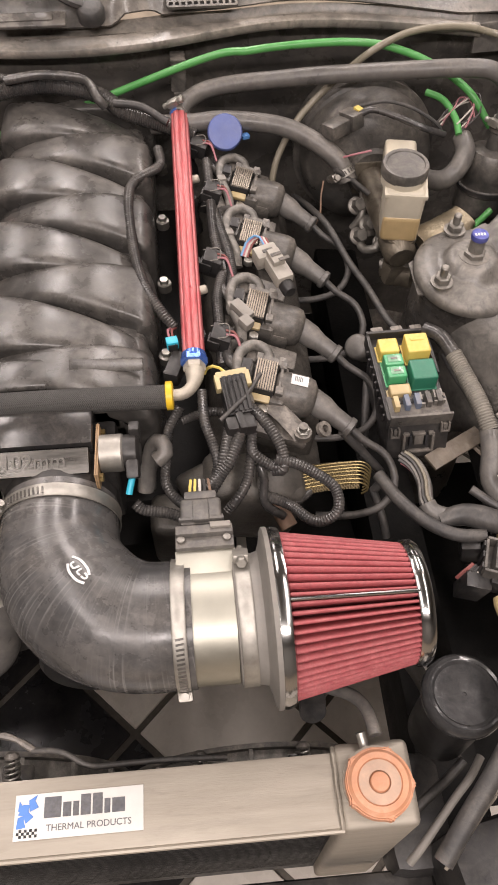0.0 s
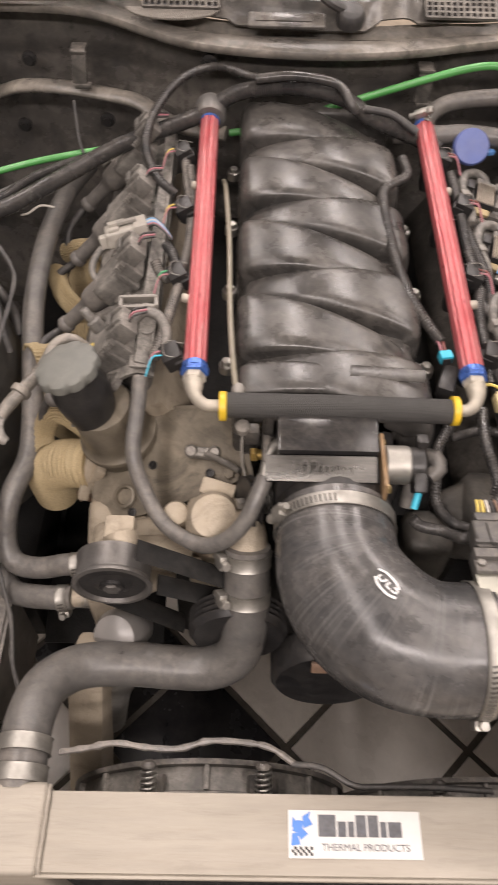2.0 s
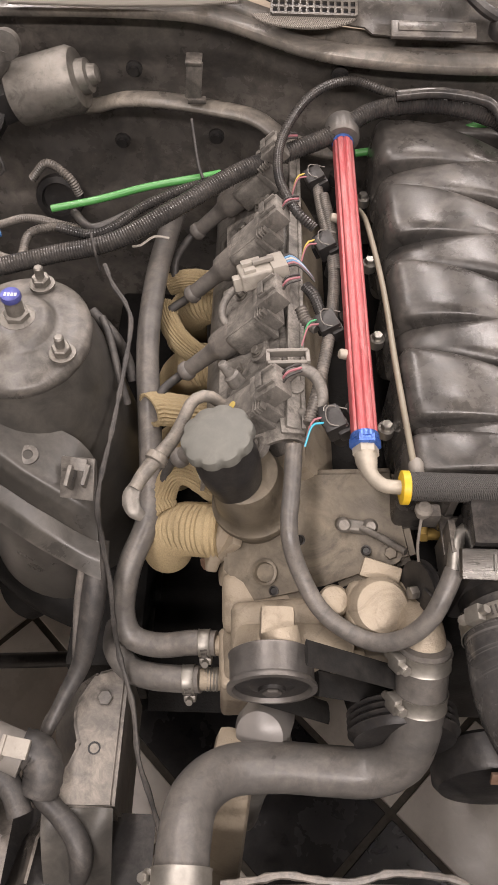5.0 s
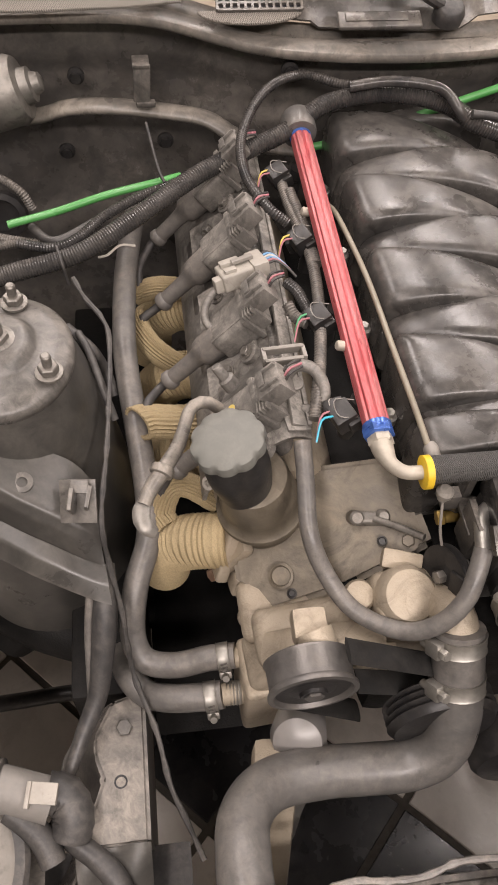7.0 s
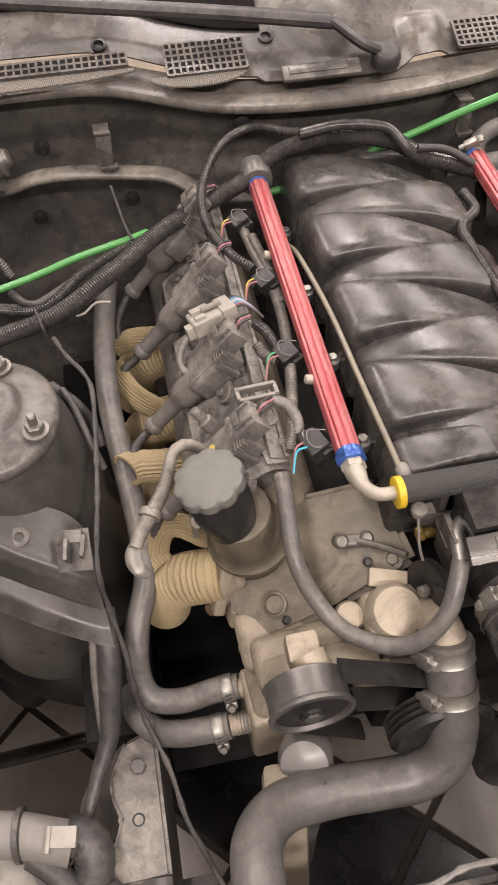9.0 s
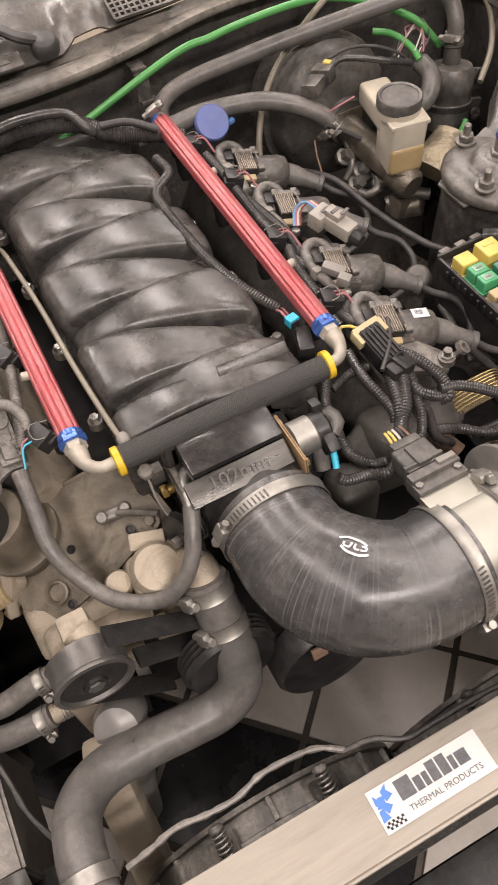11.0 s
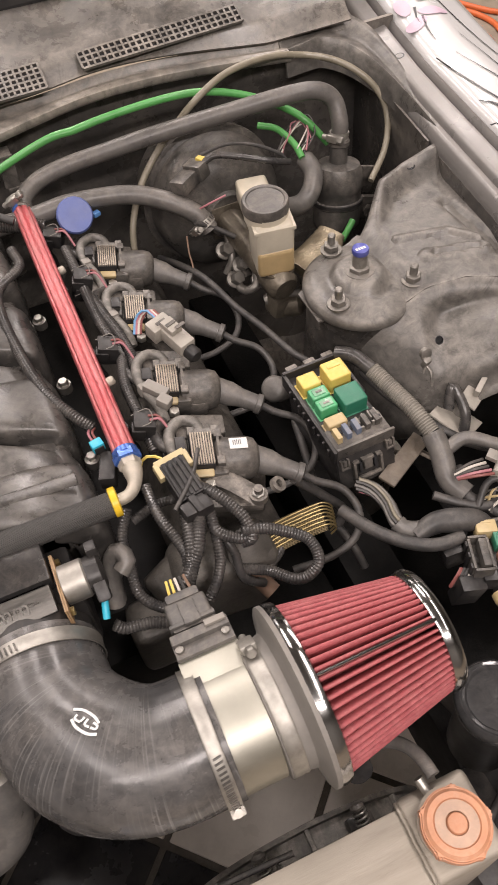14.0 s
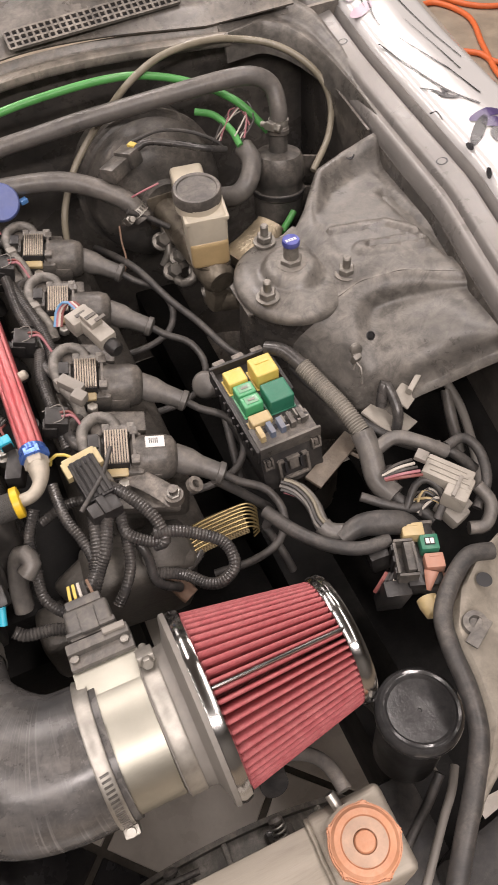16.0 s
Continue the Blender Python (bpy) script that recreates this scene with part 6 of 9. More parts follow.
# coolant hoses at the water pump
wire("coolant_hose", [(-0.407, 0.411, 0.482), (-0.432, 0.413, 0.477), (-0.467, 0.413, 0.467), (-0.496, 0.422, 0.466), (-0.506, 0.444, 0.484), (-0.499, 0.480, 0.515), (-0.484, 0.522, 0.530), (-0.482, 0.565, 0.550), (-0.487, 0.623, 0.575), (-0.495, 0.710, 0.600), (-0.491, 0.799, 0.620), (-0.479, 0.900, 0.620), (-0.464, 0.993, 0.600)], 0.0128, M_RUBBER, "grey rubber coolant hose running back along the header", "hose", seg=20)
wire("coolant_hose", [(-0.422, 0.381, 0.460), (-0.439, 0.382, 0.456), (-0.473, 0.386, 0.450), (-0.498, 0.397, 0.440), (-0.515, 0.418, 0.440), (-0.523, 0.456, 0.400)], 0.0138, M_RUBBER, "short grey rubber coolant hose under the first", "hose", seg=20)
band_clamp((-0.419, 0.412, 0.480), (1, 0.02, 0.1), 0.0132, (0, -0.65, -0.75), slots_=5)
band_clamp((-0.434, 0.3815, 0.457), (1, 0.02, 0.1), 0.0142, (0, -0.65, -0.75), slots_=5)

# idler pulley and belt
idler = thing("idler_pulley", (-0.356, 0.345, 0.555), "worn steel idler pulley with a smooth rim", "pulley")
IA = Vector((0.02, -1, 0.02)).normalized()
IC = Vector((-0.3555, 0.330, 0.598))
part("rim", lathe([(0.028, -0.032), (0.034, -0.031), (0.0375, -0.029), (0.0360, -0.026), (0.0355, -0.006), (0.0380, -0.003), (0.0380, 0.0), (0.0335, 0.0005), (0.0310, -0.005), (0.018, -0.007)], IC, IA, 56), M_PULLEY, idler)
part("web", lathe([(0.031, -0.003), (0.024, -0.005), (0.017, -0.002), (0.012, -0.001), (0.0115, 0.002)], IC, IA, 40), M_BLACK, idler)
part("bolt", hexnut(IC - IA * 0.004, IA, 0.0085, 0.008), M_PULLEY, idler)
part("tensioner_arm", joined(tube([IC - IA * 0.036, IC + Vector((0.01, 0.025, 0.012)), IC + Vector((0.005, 0.045, 0.02))], 0.016, 20), box((0.03, 0.03, 0.02), pose(-0.352, 0.382, 0.612, 10, 0, 0), bevel=0.006)), M_CAST, idler)
belt = thing("drive_belt", (-0.29, 0.345, 0.50), "black ribbed drive belt running to the crank", "belt")
for a, b in (((-0.330, 0.348, 0.640), (-0.232, 0.348, 0.572)), ((-0.372, 0.342, 0.560), (-0.295, 0.348, 0.47)), ((-0.315, 0.343, 0.578), (-0.240, 0.346, 0.535))):
    a, b = Vector(a), Vector(b)
    part("run", tube([a, a.lerp(b, 0.5), b], 0.011, 8, 0.05, flat=0.22, hint=(b - a).cross(Vector((0, 1, 0)))), M_BELT, belt)
crank = thing("crank_pulley", (-0.165, 0.27, 0.36), "black crank pulley under the intake elbow", "pulley")
part("rim", lathe([(0.03, 0), (0.056, 0.001), (0.060, 0.005), (0.060, 0.030), (0.055, 0.036), (0.02, 0.040)], (-0.140, 0.318, 0.475), (0, -1, 0.1), 56), M_BLACK, crank)
part("grooved_pulley", lathe([(0.045, 0)] + [(0.05 if k % 2 else 0.0465, 0.003 * k) for k in range(1, 9)] + [(0.045, 0.028)], (-0.235, 0.335, 0.53), (0, -1, 0.1), 48), M_BLACK, crank)
part("mark", box((0.016, 0.012, 0.004), pose(-0.155, 0.2790, 0.5325, 60, 0, 0), bevel=0.001), M_RUST, crank, "rust-red bolt head")

# breather loop hose
loop = thing("breather_hose", (-0.27, 0.40, 0.62), "black rubber breather hose looping to a bright steel pipe", "hose")
part("hose", tube([(-0.340, 0.526, 0.675), (-0.341, 0.495, 0.662), (-0.343, 0.452, 0.645), (-0.331, 0.424, 0.620), (-0.309, 0.394, 0.605), (-0.274, 0.370, 0.610), (-0.249, 0.365, 0.630), (-0.231, 0.373, 0.652), (-0.221, 0.388, 0.668), (-0.213, 0.405, 0.679)], 0.0079, 18), M_RUBBER, loop)
part("pipe", tube([(-0.2135, 0.403, 0.6785), (-0.208, 0.430, 0.682), (-0.204, 0.4375, 0.683), (-0.198, 0.4395, 0.683), (-0.190, 0.438, 0.680), (-0.183, 0.433, 0.670)], 0.0066, 16), M_STEEL, loop, "bright bent steel pipe")
wire("fuel_line", [(-0.264, 0.835, 0.690), (-0.260, 0.793, 0.704), (-0.2535, 0.690, 0.714), (-0.2505, 0.590, 0.716), (-0.246, 0.520, 0.712), (-0.241, 0.480, 0.702)], 0.0029, M_TANTUBE, "thin tan hard line along the intake", "pipe")
solo("line_fitting", joined(lathe([(0.005, 0), (0.0065, 0.004), (0.0065, 0.012), (0.0045, 0.016)], (-0.240, 0.478, 0.702), (0, 1, 0.1), 16), box((0.016, 0.010, 0.008), at=(-0.239, 0.472, 0.704), bevel=0.002)), M_WHITEPL, "pale plastic fitting on the hard line", "fitting")

# wiring along the bank and the firewall
wire("main_harness", [(-0.66, 0.765, 0.655), (-0.601, 0.780, 0.662), (-0.536, 0.792, 0.672), (-0.474, 0.823, 0.690), (-0.395, 0.873, 0.710), (-0.302, 0.912, 0.728), (-0.249, 0.940, 0.745), (-0.182, 0.945, 0.752), (-0.117, 0.928, 0.748), (-0.080, 0.905, 0.735), (-0.031, 0.893, 0.722), (0.005, 0.880, 0.712)], 0.0105, M_CONDUIT, "thick ribbed black wiring conduit along the firewall", "conduit", ribs=0.0008, seg=14, group="wiring conduits")
wire("wiring_conduit", [(-0.150, 0.950, 0.758), (-0.226, 0.955, 0.758), (-0.275, 0.975, 0.760), (-0.321, 0.945, 0.758), (-0.352, 0.890, 0.742), (-0.356, 0.830, 0.735), (-0.338, 0.785, 0.727), (-0.318, 0.772, 0.715)], 0.0056, M_CONDUIT, "thin ribbed grey conduit arching over the coils", "conduit", ribs=0.0008, group="wiring conduits")
wire("wiring_conduit", [(-0.227, 0.938, 0.765), (-0.180, 0.938, 0.770), (-0.128, 0.926, 0.768), (-0.112, 0.898, 0.760), (-0.104, 0.895, 0.750)], 0.0060, M_CONDUIT, "thin black conduit behind the intake", "conduit", group="wiring conduits")
wire("wiring_conduit", [(-0.093, 0.899, 0.752), (-0.059, 0.894, 0.748), (-0.028, 0.878, 0.735)], 0.0048, M_CABLE, "thin black cable behind the intake", "cable")
wire("wiring_conduit", [(-0.598, 0.813, 0.672), (-0.560, 0.801, 0.674), (-0.534, 0.811, 0.678), (-0.506, 0.836, 0.685), (-0.464, 0.859, 0.692), (-0.422, 0.871, 0.700), (-0.373, 0.890, 0.710)], 0.0058, M_CONDUIT, "thin black conduit beside the main harness", "conduit", ribs=0.0008, group="wiring conduits")
wire("wiring_conduit", [(-0.587, 0.848, 0.665), (-0.561, 0.819, 0.668), (-0.520, 0.837, 0.675), (-0.486, 0.856, 0.682), (-0.443, 0.879, 0.690)], 0.0050, M_CABLE, "black cable beside the main harness", "cable")
wire("green_line", [(-0.610, 0.841, 0.675), (-0.557, 0.851, 0.682), (-0.503, 0.865, 0.690), (-0.445, 0.871, 0.700), (-0.421, 0.887, 0.695)], 0.0042, M_GREEN, "green plastic line behind the coils", "hose")
for pts in ([(-0.555, 0.783, 0.690), (-0.550, 0.766, 0.680), (-0.548, 0.765, 0.655)], [(-0.439, 0.863, 0.705), (-0.445, 0.877, 0.715), (-0.454, 0.921, 0.740)]):
    wire("cable_tie", pts, 0.0018, M_CABLE, "black cable tie round the harness", "cable tie", group="cable ties")
wire("loose_wire", [(-0.476, 0.815, 0.660), (-0.492, 0.811, 0.665), (-0.506, 0.802, 0.660), (-0.516, 0.805, 0.655)], 0.0014, M_WIREWHITE, "pale loose wire end", "wire")
for pts in ([(-0.314, 0.877, 0.710), (-0.308, 0.824, 0.700), (-0.300, 0.762, 0.700), (-0.299, 0.707, 0.700), (-0.306, 0.641, 0.700), (-0.316, 0.587, 0.695), (-0.327, 0.542, 0.685)], [(-0.305, 0.838, 0.705), (-0.299, 0.789, 0.702), (-0.295, 0.724, 0.700)], [(-0.334, 0.666, 0.705), (-0.328, 0.654, 0.700), (-0.318, 0.644, 0.700)]):
    wire("injector_harness", pts, 0.0062, M_CONDUITDUST, "ribbed black injector harness beside the red rail", "conduit", ribs=0.0009, group="wiring conduits")
for i, (cx, cy, cz) in enumerate([(-0.314, 0.863, 0.708), (-0.306, 0.756, 0.706), (-0.307, 0.645, 0.704), (-0.306, 0.532, 0.700)]):
    t = thing("injector_plug", (cx, cy, cz - 0.012), "black injector plug with a steel bail and coloured wires", "connector", "injector plugs")
    part("shell", joined(box((0.020, 0.022, 0.020), pose(cx, cy, cz, 0, -20, 20), bevel=0.002), box((0.012, 0.016, 0.014), pose(cx + 0.008, cy - 0.004, cz - 0.002, 0, -20, 20), bevel=0.002)), M_BLACK, t)
    part("bail", tube([(cx + 0.010, cy + 0.009, cz + 0.010), (cx - 0.006, cy + 0.010, cz + 0.012), (cx - 0.009, cy, cz + 0.012), (cx - 0.005, cy - 0.009, cz + 0.011), (cx + 0.010, cy - 0.008, cz + 0.008)], 0.0006, 6, 0.004), M_DUSTSTEEL, t)
    for k, m_ in enumerate(((M_WIREPINK, M_FUSEYEL), (M_WIREPINK, M_FUSEYEL), (M_WIREPINK, M_FUSEGREEN), (M_CYAN, M_WIREPINK))[i]):
        part("lead", tube([(cx - 0.010, cy - 0.004 + 0.006 * k, cz + 0.006), (cx - 0.020, cy - 0.006 + 0.004 * k, cz + 0.004), (cx - 0.026, cy - 0.02, cz - 0.008)], 0.0010, 6, 0.004), m_, t)

# firewall fittings on the left
ledge = [(-0.639, 1.030, 0.681), (-0.579, 1.020, 0.693), (-0.541, 1.010, 0.708), (-0.484, 1.000, 0.713), (-0.422, 0.995, 0.707), (-0.381, 0.985, 0.703), (-0.348, 0.970, 0.689), (-0.314, 0.960, 0.682), (-0.265, 0.950, 0.682)]
solo("firewall_flange", tube(ledge, 0.0135, 16, 0.008, flat=0.55), M_LIP, "dusty folded flange across the firewall", "flange")
for (x, y, z) in ([(-0.455, 0.985, 0.749)][0], [(-0.011, 0.962, 0.748)][0]):
    solo("firewall_strap", joined(box((0.019, 0.004, 0.040), pose(x, y, z, -12, 4, 0), bevel=0.001), box((0.019, 0.024, 0.004), pose(x, y + 0.012, z + 0.018, 0, 0, 0), bevel=0.001), box((0.022, 0.010, 0.006), pose(x + 0.003, y - 0.004, z - 0.022, 0, 0, 0), bevel=0.002)), M_COIL, "bent black metal strap hanging on the firewall", "strap", "firewall straps")
for (x, y, z) in [(-0.554, 1.020, 0.642), (-0.431, 1.000, 0.665), (-0.531, 1.030, 0.733), (-0.287, 0.980, 0.761)]:
    solo("firewall_stud", lathe([(0.010, 0), (0.010, 0.004), (0.006, 0.005), (0.006, 0.010)], (x, y + 0.006, z), (0, -1, 0), 18), M_BLACK, "round black stud on the firewall", "stud", "firewall studs")
wm = [(-0.666, 0.985, 0.724), (-0.629, 0.985, 0.730), (-0.580, 0.985, 0.750)]
mot = thing("wiper_motor", (wm[1][0], wm[1][1], wm[1][2] - 0.045), "dusty grey wiper motor on the firewall", "wiper motor")
a, b = Vector(wm[0]), Vector(wm[2])
d = (b - a).normalized()
part("can", lathe([(0.030, 0), (0.036, 0.003), (0.037, 0.01), (0.037, 0.075), (0.033, 0.082), (0.020, 0.084), (0.019, 0.094), (0.013, 0.096), (0.010, 0.104), (0.006, 0.106)], a, d, 40), M_DUSTSTEEL, mot)
g = a - d * 0.03
part("gearbox", joined(lathe([(0.042, -0.02), (0.045, 0.0), (0.042, 0.016), (0.03, 0.02)], g + Vector((-0.03, 0.0, -0.01)), (0.1, -0.8, 0.5), 32), box((0.06, 0.03, 0.04), pose(*(g - Vector((0.0, 0, 0.01))), 0, -20, 10), bevel=0.01)), M_BLACK, mot)
part("arm", joined(tube([g + Vector((-0.02, -0.01, 0.01)), g + Vector((0.02, -0.012, 0.05)), g + Vector((0.032, -0.012, 0.072))], 0.010, 12), lathe([(0.016, 0), (0.016, 0.012), (0.008, 0.014)], g + Vector((0.034, -0.006, 0.074)), (0, -1, 0.2), 20), tube([g + Vector((-0.04, -0.01, 0.02)), g + Vector((-0.06, -0.01, 0.06)), g + Vector((-0.075, -0.01, 0.08))], 0.009, 12)), M_TOWER, mot)
for k in range(5):
    part("lead", tube([g + Vector((-0.03 + 0.006 * k, -0.045, -0.01)), g + Vector((-0.02 + 0.008 * k, -0.06, -0.035 - 0.004 * k)), g + Vector((-0.05 + 0.010 * k, -0.055, -0.065)), g + Vector((-0.04 + 0.004 * k, -0.03, -0.09))], 0.0022, 6), M_CABLE, mot)
solo("firewall_grommet", lathe([(0.034, 0), (0.032, 0.008), (0.024, 0.010), (0.022, 0.002), (0.012, 0.001)], [(-0.654, 1.030, 0.545)][0], (0, -1, 0.3), 32), M_BLACK, "black rubber grommet in the firewall", "grommet")
for pts in ([(-0.682, 0.866, 0.630), (-0.643, 0.854, 0.650), (-0.596, 0.836, 0.655), (-0.554, 0.830, 0.650)], [(-0.637, 0.784, 0.655), (-0.633, 0.815, 0.660), (-0.608, 0.828, 0.660), (-0.582, 0.832, 0.655)], [(-0.684, 0.795, 0.655), (-0.643, 0.772, 0.660), (-0.605, 0.783, 0.662), (-0.559, 0.789, 0.665)], [(-0.648, 0.915, 0.660), (-0.627, 0.917, 0.680), (-0.601, 0.905, 0.670), (-0.591, 0.900, 0.650)]):
    wire("wiring_conduit", pts, 0.0055, M_CONDUITDUST, "black conduit behind the strut tower", "conduit", ribs=0.0008, group="wiring conduits")
wire("cyan_plug_tape", [(-0.693, 0.826, 0.655), (-0.679, 0.819, 0.655), (-0.669, 0.823, 0.655)], 0.0055, M_FUSEBLUE, "blue taped plug beside the strut tower", "connector")

# front left: clip, taped strand, lamp plugs
hk = [(-0.541, 0.517, 0.622), (-0.523, 0.519, 0.622)]
hook = thing("rail_clip", (hk[0][0], hk[0][1], hk[0][2] - 0.012), "bent sheet-metal clip on the upper rail", "clip")
part("plate", box((0.034, 0.040, 0.003), pose(*hk[0], 42, -8, -10), bevel=0.001), M_TOWER, hook)
part("prong", joined(box((0.004, 0.020, 0.022), pose(hk[0][0] - 0.004, hk[0][1] - 0.006, hk[0][2] + 0.010, 20, 0, -10), bevel=0.001), box((0.004, 0.020, 0.018), pose(hk[0][0] + 0.010, hk[0][1] - 0.004, hk[0][2] + 0.010, 20, 10, -10), bevel=0.001), box((0.016, 0.012, 0.003), pose(hk[0][0] + 0.003, hk[0][1] + 0.004, hk[0][2] + 0.018, 30, 0, -10), bevel=0.001)), M_TOWER, hook)
wire("taped_strand", [(-0.542, 0.766, 0.662), (-0.530, 0.739, 0.658), (-0.514, 0.717, 0.650), (-0.508, 0.689, 0.640), (-0.513, 0.581, 0.630), (-0.522, 0.505, 0.610), (-0.519, 0.476, 0.570), (-0.512, 0.447, 0.540), (-0.510, 0.424, 0.510), (-0.506, 0.401, 0.475), (-0.489, 0.354, 0.455), (-0.479, 0.306, 0.450), (-0.466, 0.275, 0.440), (-0.453, 0.243, 0.430)], [0.0027 + 0.0010 * math.sin(k * 2.3) * math.sin(k * 0.7) for k in range(60)], M_CABLE, "tape-wound wiring strand hanging along the rail", "cable", seg=8)
wire("taped_strand", [(-0.540, 0.460, 0.550), (-0.545, 0.433, 0.520), (-0.547, 0.405, 0.490), (-0.550, 0.381, 0.460), (-0.565, 0.354, 0.450), (-0.576, 0.338, 0.440), (-0.578, 0.315, 0.430)], 0.0042, M_RUBBER, "second tape-wound strand down the frame horn", "cable")
wire("rail_cable", [(-0.539, 0.704, 0.645), (-0.529, 0.682, 0.640), (-0.515, 0.640, 0.620), (-0.508, 0.624, 0.600)], 0.004, M_CABLE, "thin dark cable along the tower", "cable")
wire("rail_cable", [(-0.552, 0.717, 0.640), (-0.527, 0.693, 0.630), (-0.516, 0.688, 0.600), (-0.509, 0.672, 0.580)], 0.006, M_CABLE, "dark cable bundle down behind the tower", "cable")
lp = [(-0.615, 0.316, 0.470), (-0.584, 0.313, 0.460), (-0.606, 0.251, 0.460), (-0.578, 0.199, 0.450)]
lamp_arm = thing("lamp_harness", (lp[0][0], lp[0][1], 0.42), "dirty pale lamp plug with a taped loom", "harness")
duct = [(-0.696, 0.329, 0.472), (-0.665, 0.324, 0.472), (-0.634, 0.318, 0.470), (-0.604, 0.308, 0.466), (-0.585, 0.302, 0.462)]
part("duct_tube", tube(duct, 0.0205, 24, 0.006), M_RUBGREY, lamp_arm, "dirty grey plastic tube")
part("collar", lathe([(0.0222, 0), (0.0245, 0.001), (0.0245, 0.006), (0.0222, 0.007)], duct[2], (1, -0.1, 0), 32), M_COIL, lamp_arm)
clip_ = [(-0.589, 0.304, 0.489)][0]
part("clip", joined(box((0.026, 0.018, 0.006), pose(*clip_, 10, 0, -10), bevel=0.001), box((0.004, 0.022, 0.010), pose(clip_[0] - 0.012, clip_[1], clip_[2], 10, 0, -10), bevel=0.001)), M_PALEPL, lamp_arm)
part("boot", tube([(-0.589, 0.309, 0.466), (-0.574, 0.305, 0.462), (-0.567, 0.290, 0.455), (-0.571, 0.274, 0.445)], 0.0195, 20, 0.004, ribs=0.0012, pitch=0.004), M_CABLE, lamp_arm, "black corrugated boot")
lb_ = Vector((-0.700, 0.258, 0.455))
part("lamp_back", lathe([(0.088, -0.03), (0.088, 0.0), (0.080, 0.010), (0.055, 0.016), (0.02, 0.018)], lb_, (0.05, -0.1, 1), 56), M_WHITEPL, lamp_arm, "dirty grey round lamp back")
part("lamp_ring", lathe([(0.086, -0.006), (0.094, -0.004), (0.096, 0.002), (0.092, 0.007), (0.085, 0.006)], lb_, (0.05, -0.1, 1), 56), M_CABLE, lamp_arm, "black rubber ring")
part("loom", tube([(-0.623, 0.299, 0.462), (-0.607, 0.287, 0.458), (-0.593, 0.272, 0.452), (-0.585, 0.254, 0.445)], 0.012, 14), M_CABLE, lamp_arm)
wire("rail_loom", [(-0.528, 0.486, 0.556), (-0.528, 0.448, 0.535), (-0.534, 0.415, 0.505), (-0.542, 0.387, 0.478), (-0.558, 0.357, 0.462), (-0.572, 0.326, 0.450)], (0.0125, 0.012, 0.0095, 0.006), M_CABLE, "thick dark taped loom hanging from the rail", "loom", seg=14)
part("lamp_pan", sheet(lambda u, v: (-0.72 + 0.13 * u - 0.01 * v, 0.12 + 0.20 * v, 0.46 - 0.03 * u + 0.01 * math.sin(v * 6)), 12, 16, 0.003), M_BODY, car, "dusty dark lamp pan")
part("lamp_panel", sheet(lambda u, v: (-0.76 + 0.295 * u, 0.00 + 0.270 * v, 0.385 - 0.02 * u + 0.010 * smooth01(0.55, 0.60, u) - 0.010 * smooth01(0.66, 0.70, u) + 0.003 * math.sin(v * 7 + u * 4)), 24, 24, 0.003), M_BLACK, car, "dusty sheet-metal pan beside the frame horn")
wire("boot_loom", [(-0.582, 0.292, 0.440), (-0.573, 0.276, 0.440), (-0.550, 0.256, 0.436), (-0.533, 0.238, 0.432), (-0.526, 0.220, 0.422), (-0.530, 0.206, 0.405)], (0.010, 0.0105, 0.010, 0.011, 0.0115, 0.009), M_CABLE, "dark taped loom over the end of the frame horn", "loom", seg=16)
for k in range(4):
    wire("loose_wire", [(x + 0.003 * k, y + 0.002 * k, z) for x, y, z in [(-0.510, 0.165, 0.400), (-0.505, 0.181, 0.400), (-0.496, 0.188, 0.410), (-0.486, 0.194, 0.410), (-0.484, 0.185, 0.400)]], 0.0011, (M_WIRERED, M_CABLE, M_WIREPINK, M_CABLE)[k], "thin loose wire by the frame horn", "wire", group="loose wires")
# steering and suspension seen below the rail
solo("tie_rod", tube([(-0.769, 0.496, 0.150), (-0.676, 0.500, 0.150), (-0.613, 0.503, 0.150), (-0.477, 0.502, 0.150)], 0.011, 14), M_BLACK, "black tie rod under the frame", "tie rod")
solo("wheel_hub_shade", tube([(-0.802, 0.615, 0.300), (-0.748, 0.601, 0.300), (-0.719, 0.597, 0.280)], 0.05, 24), M_RUBGREY, "grey dusty brake duct behind the rail", "duct")
# arm takes the near-black that stands for shade under the rail
solo("lower_arm", joined(tube([(-0.698, 0.598, 0.300), (-0.647, 0.556, 0.300), (-0.591, 0.529, 0.300), (-0.544, 0.520, 0.280)], 0.035, 20), tube([(-0.679, 0.563, 0.260), (-0.625, 0.575, 0.300)], 0.045, 20)), M_VOID, "suspension arm below the tower, coloured as deep shade", "suspension")

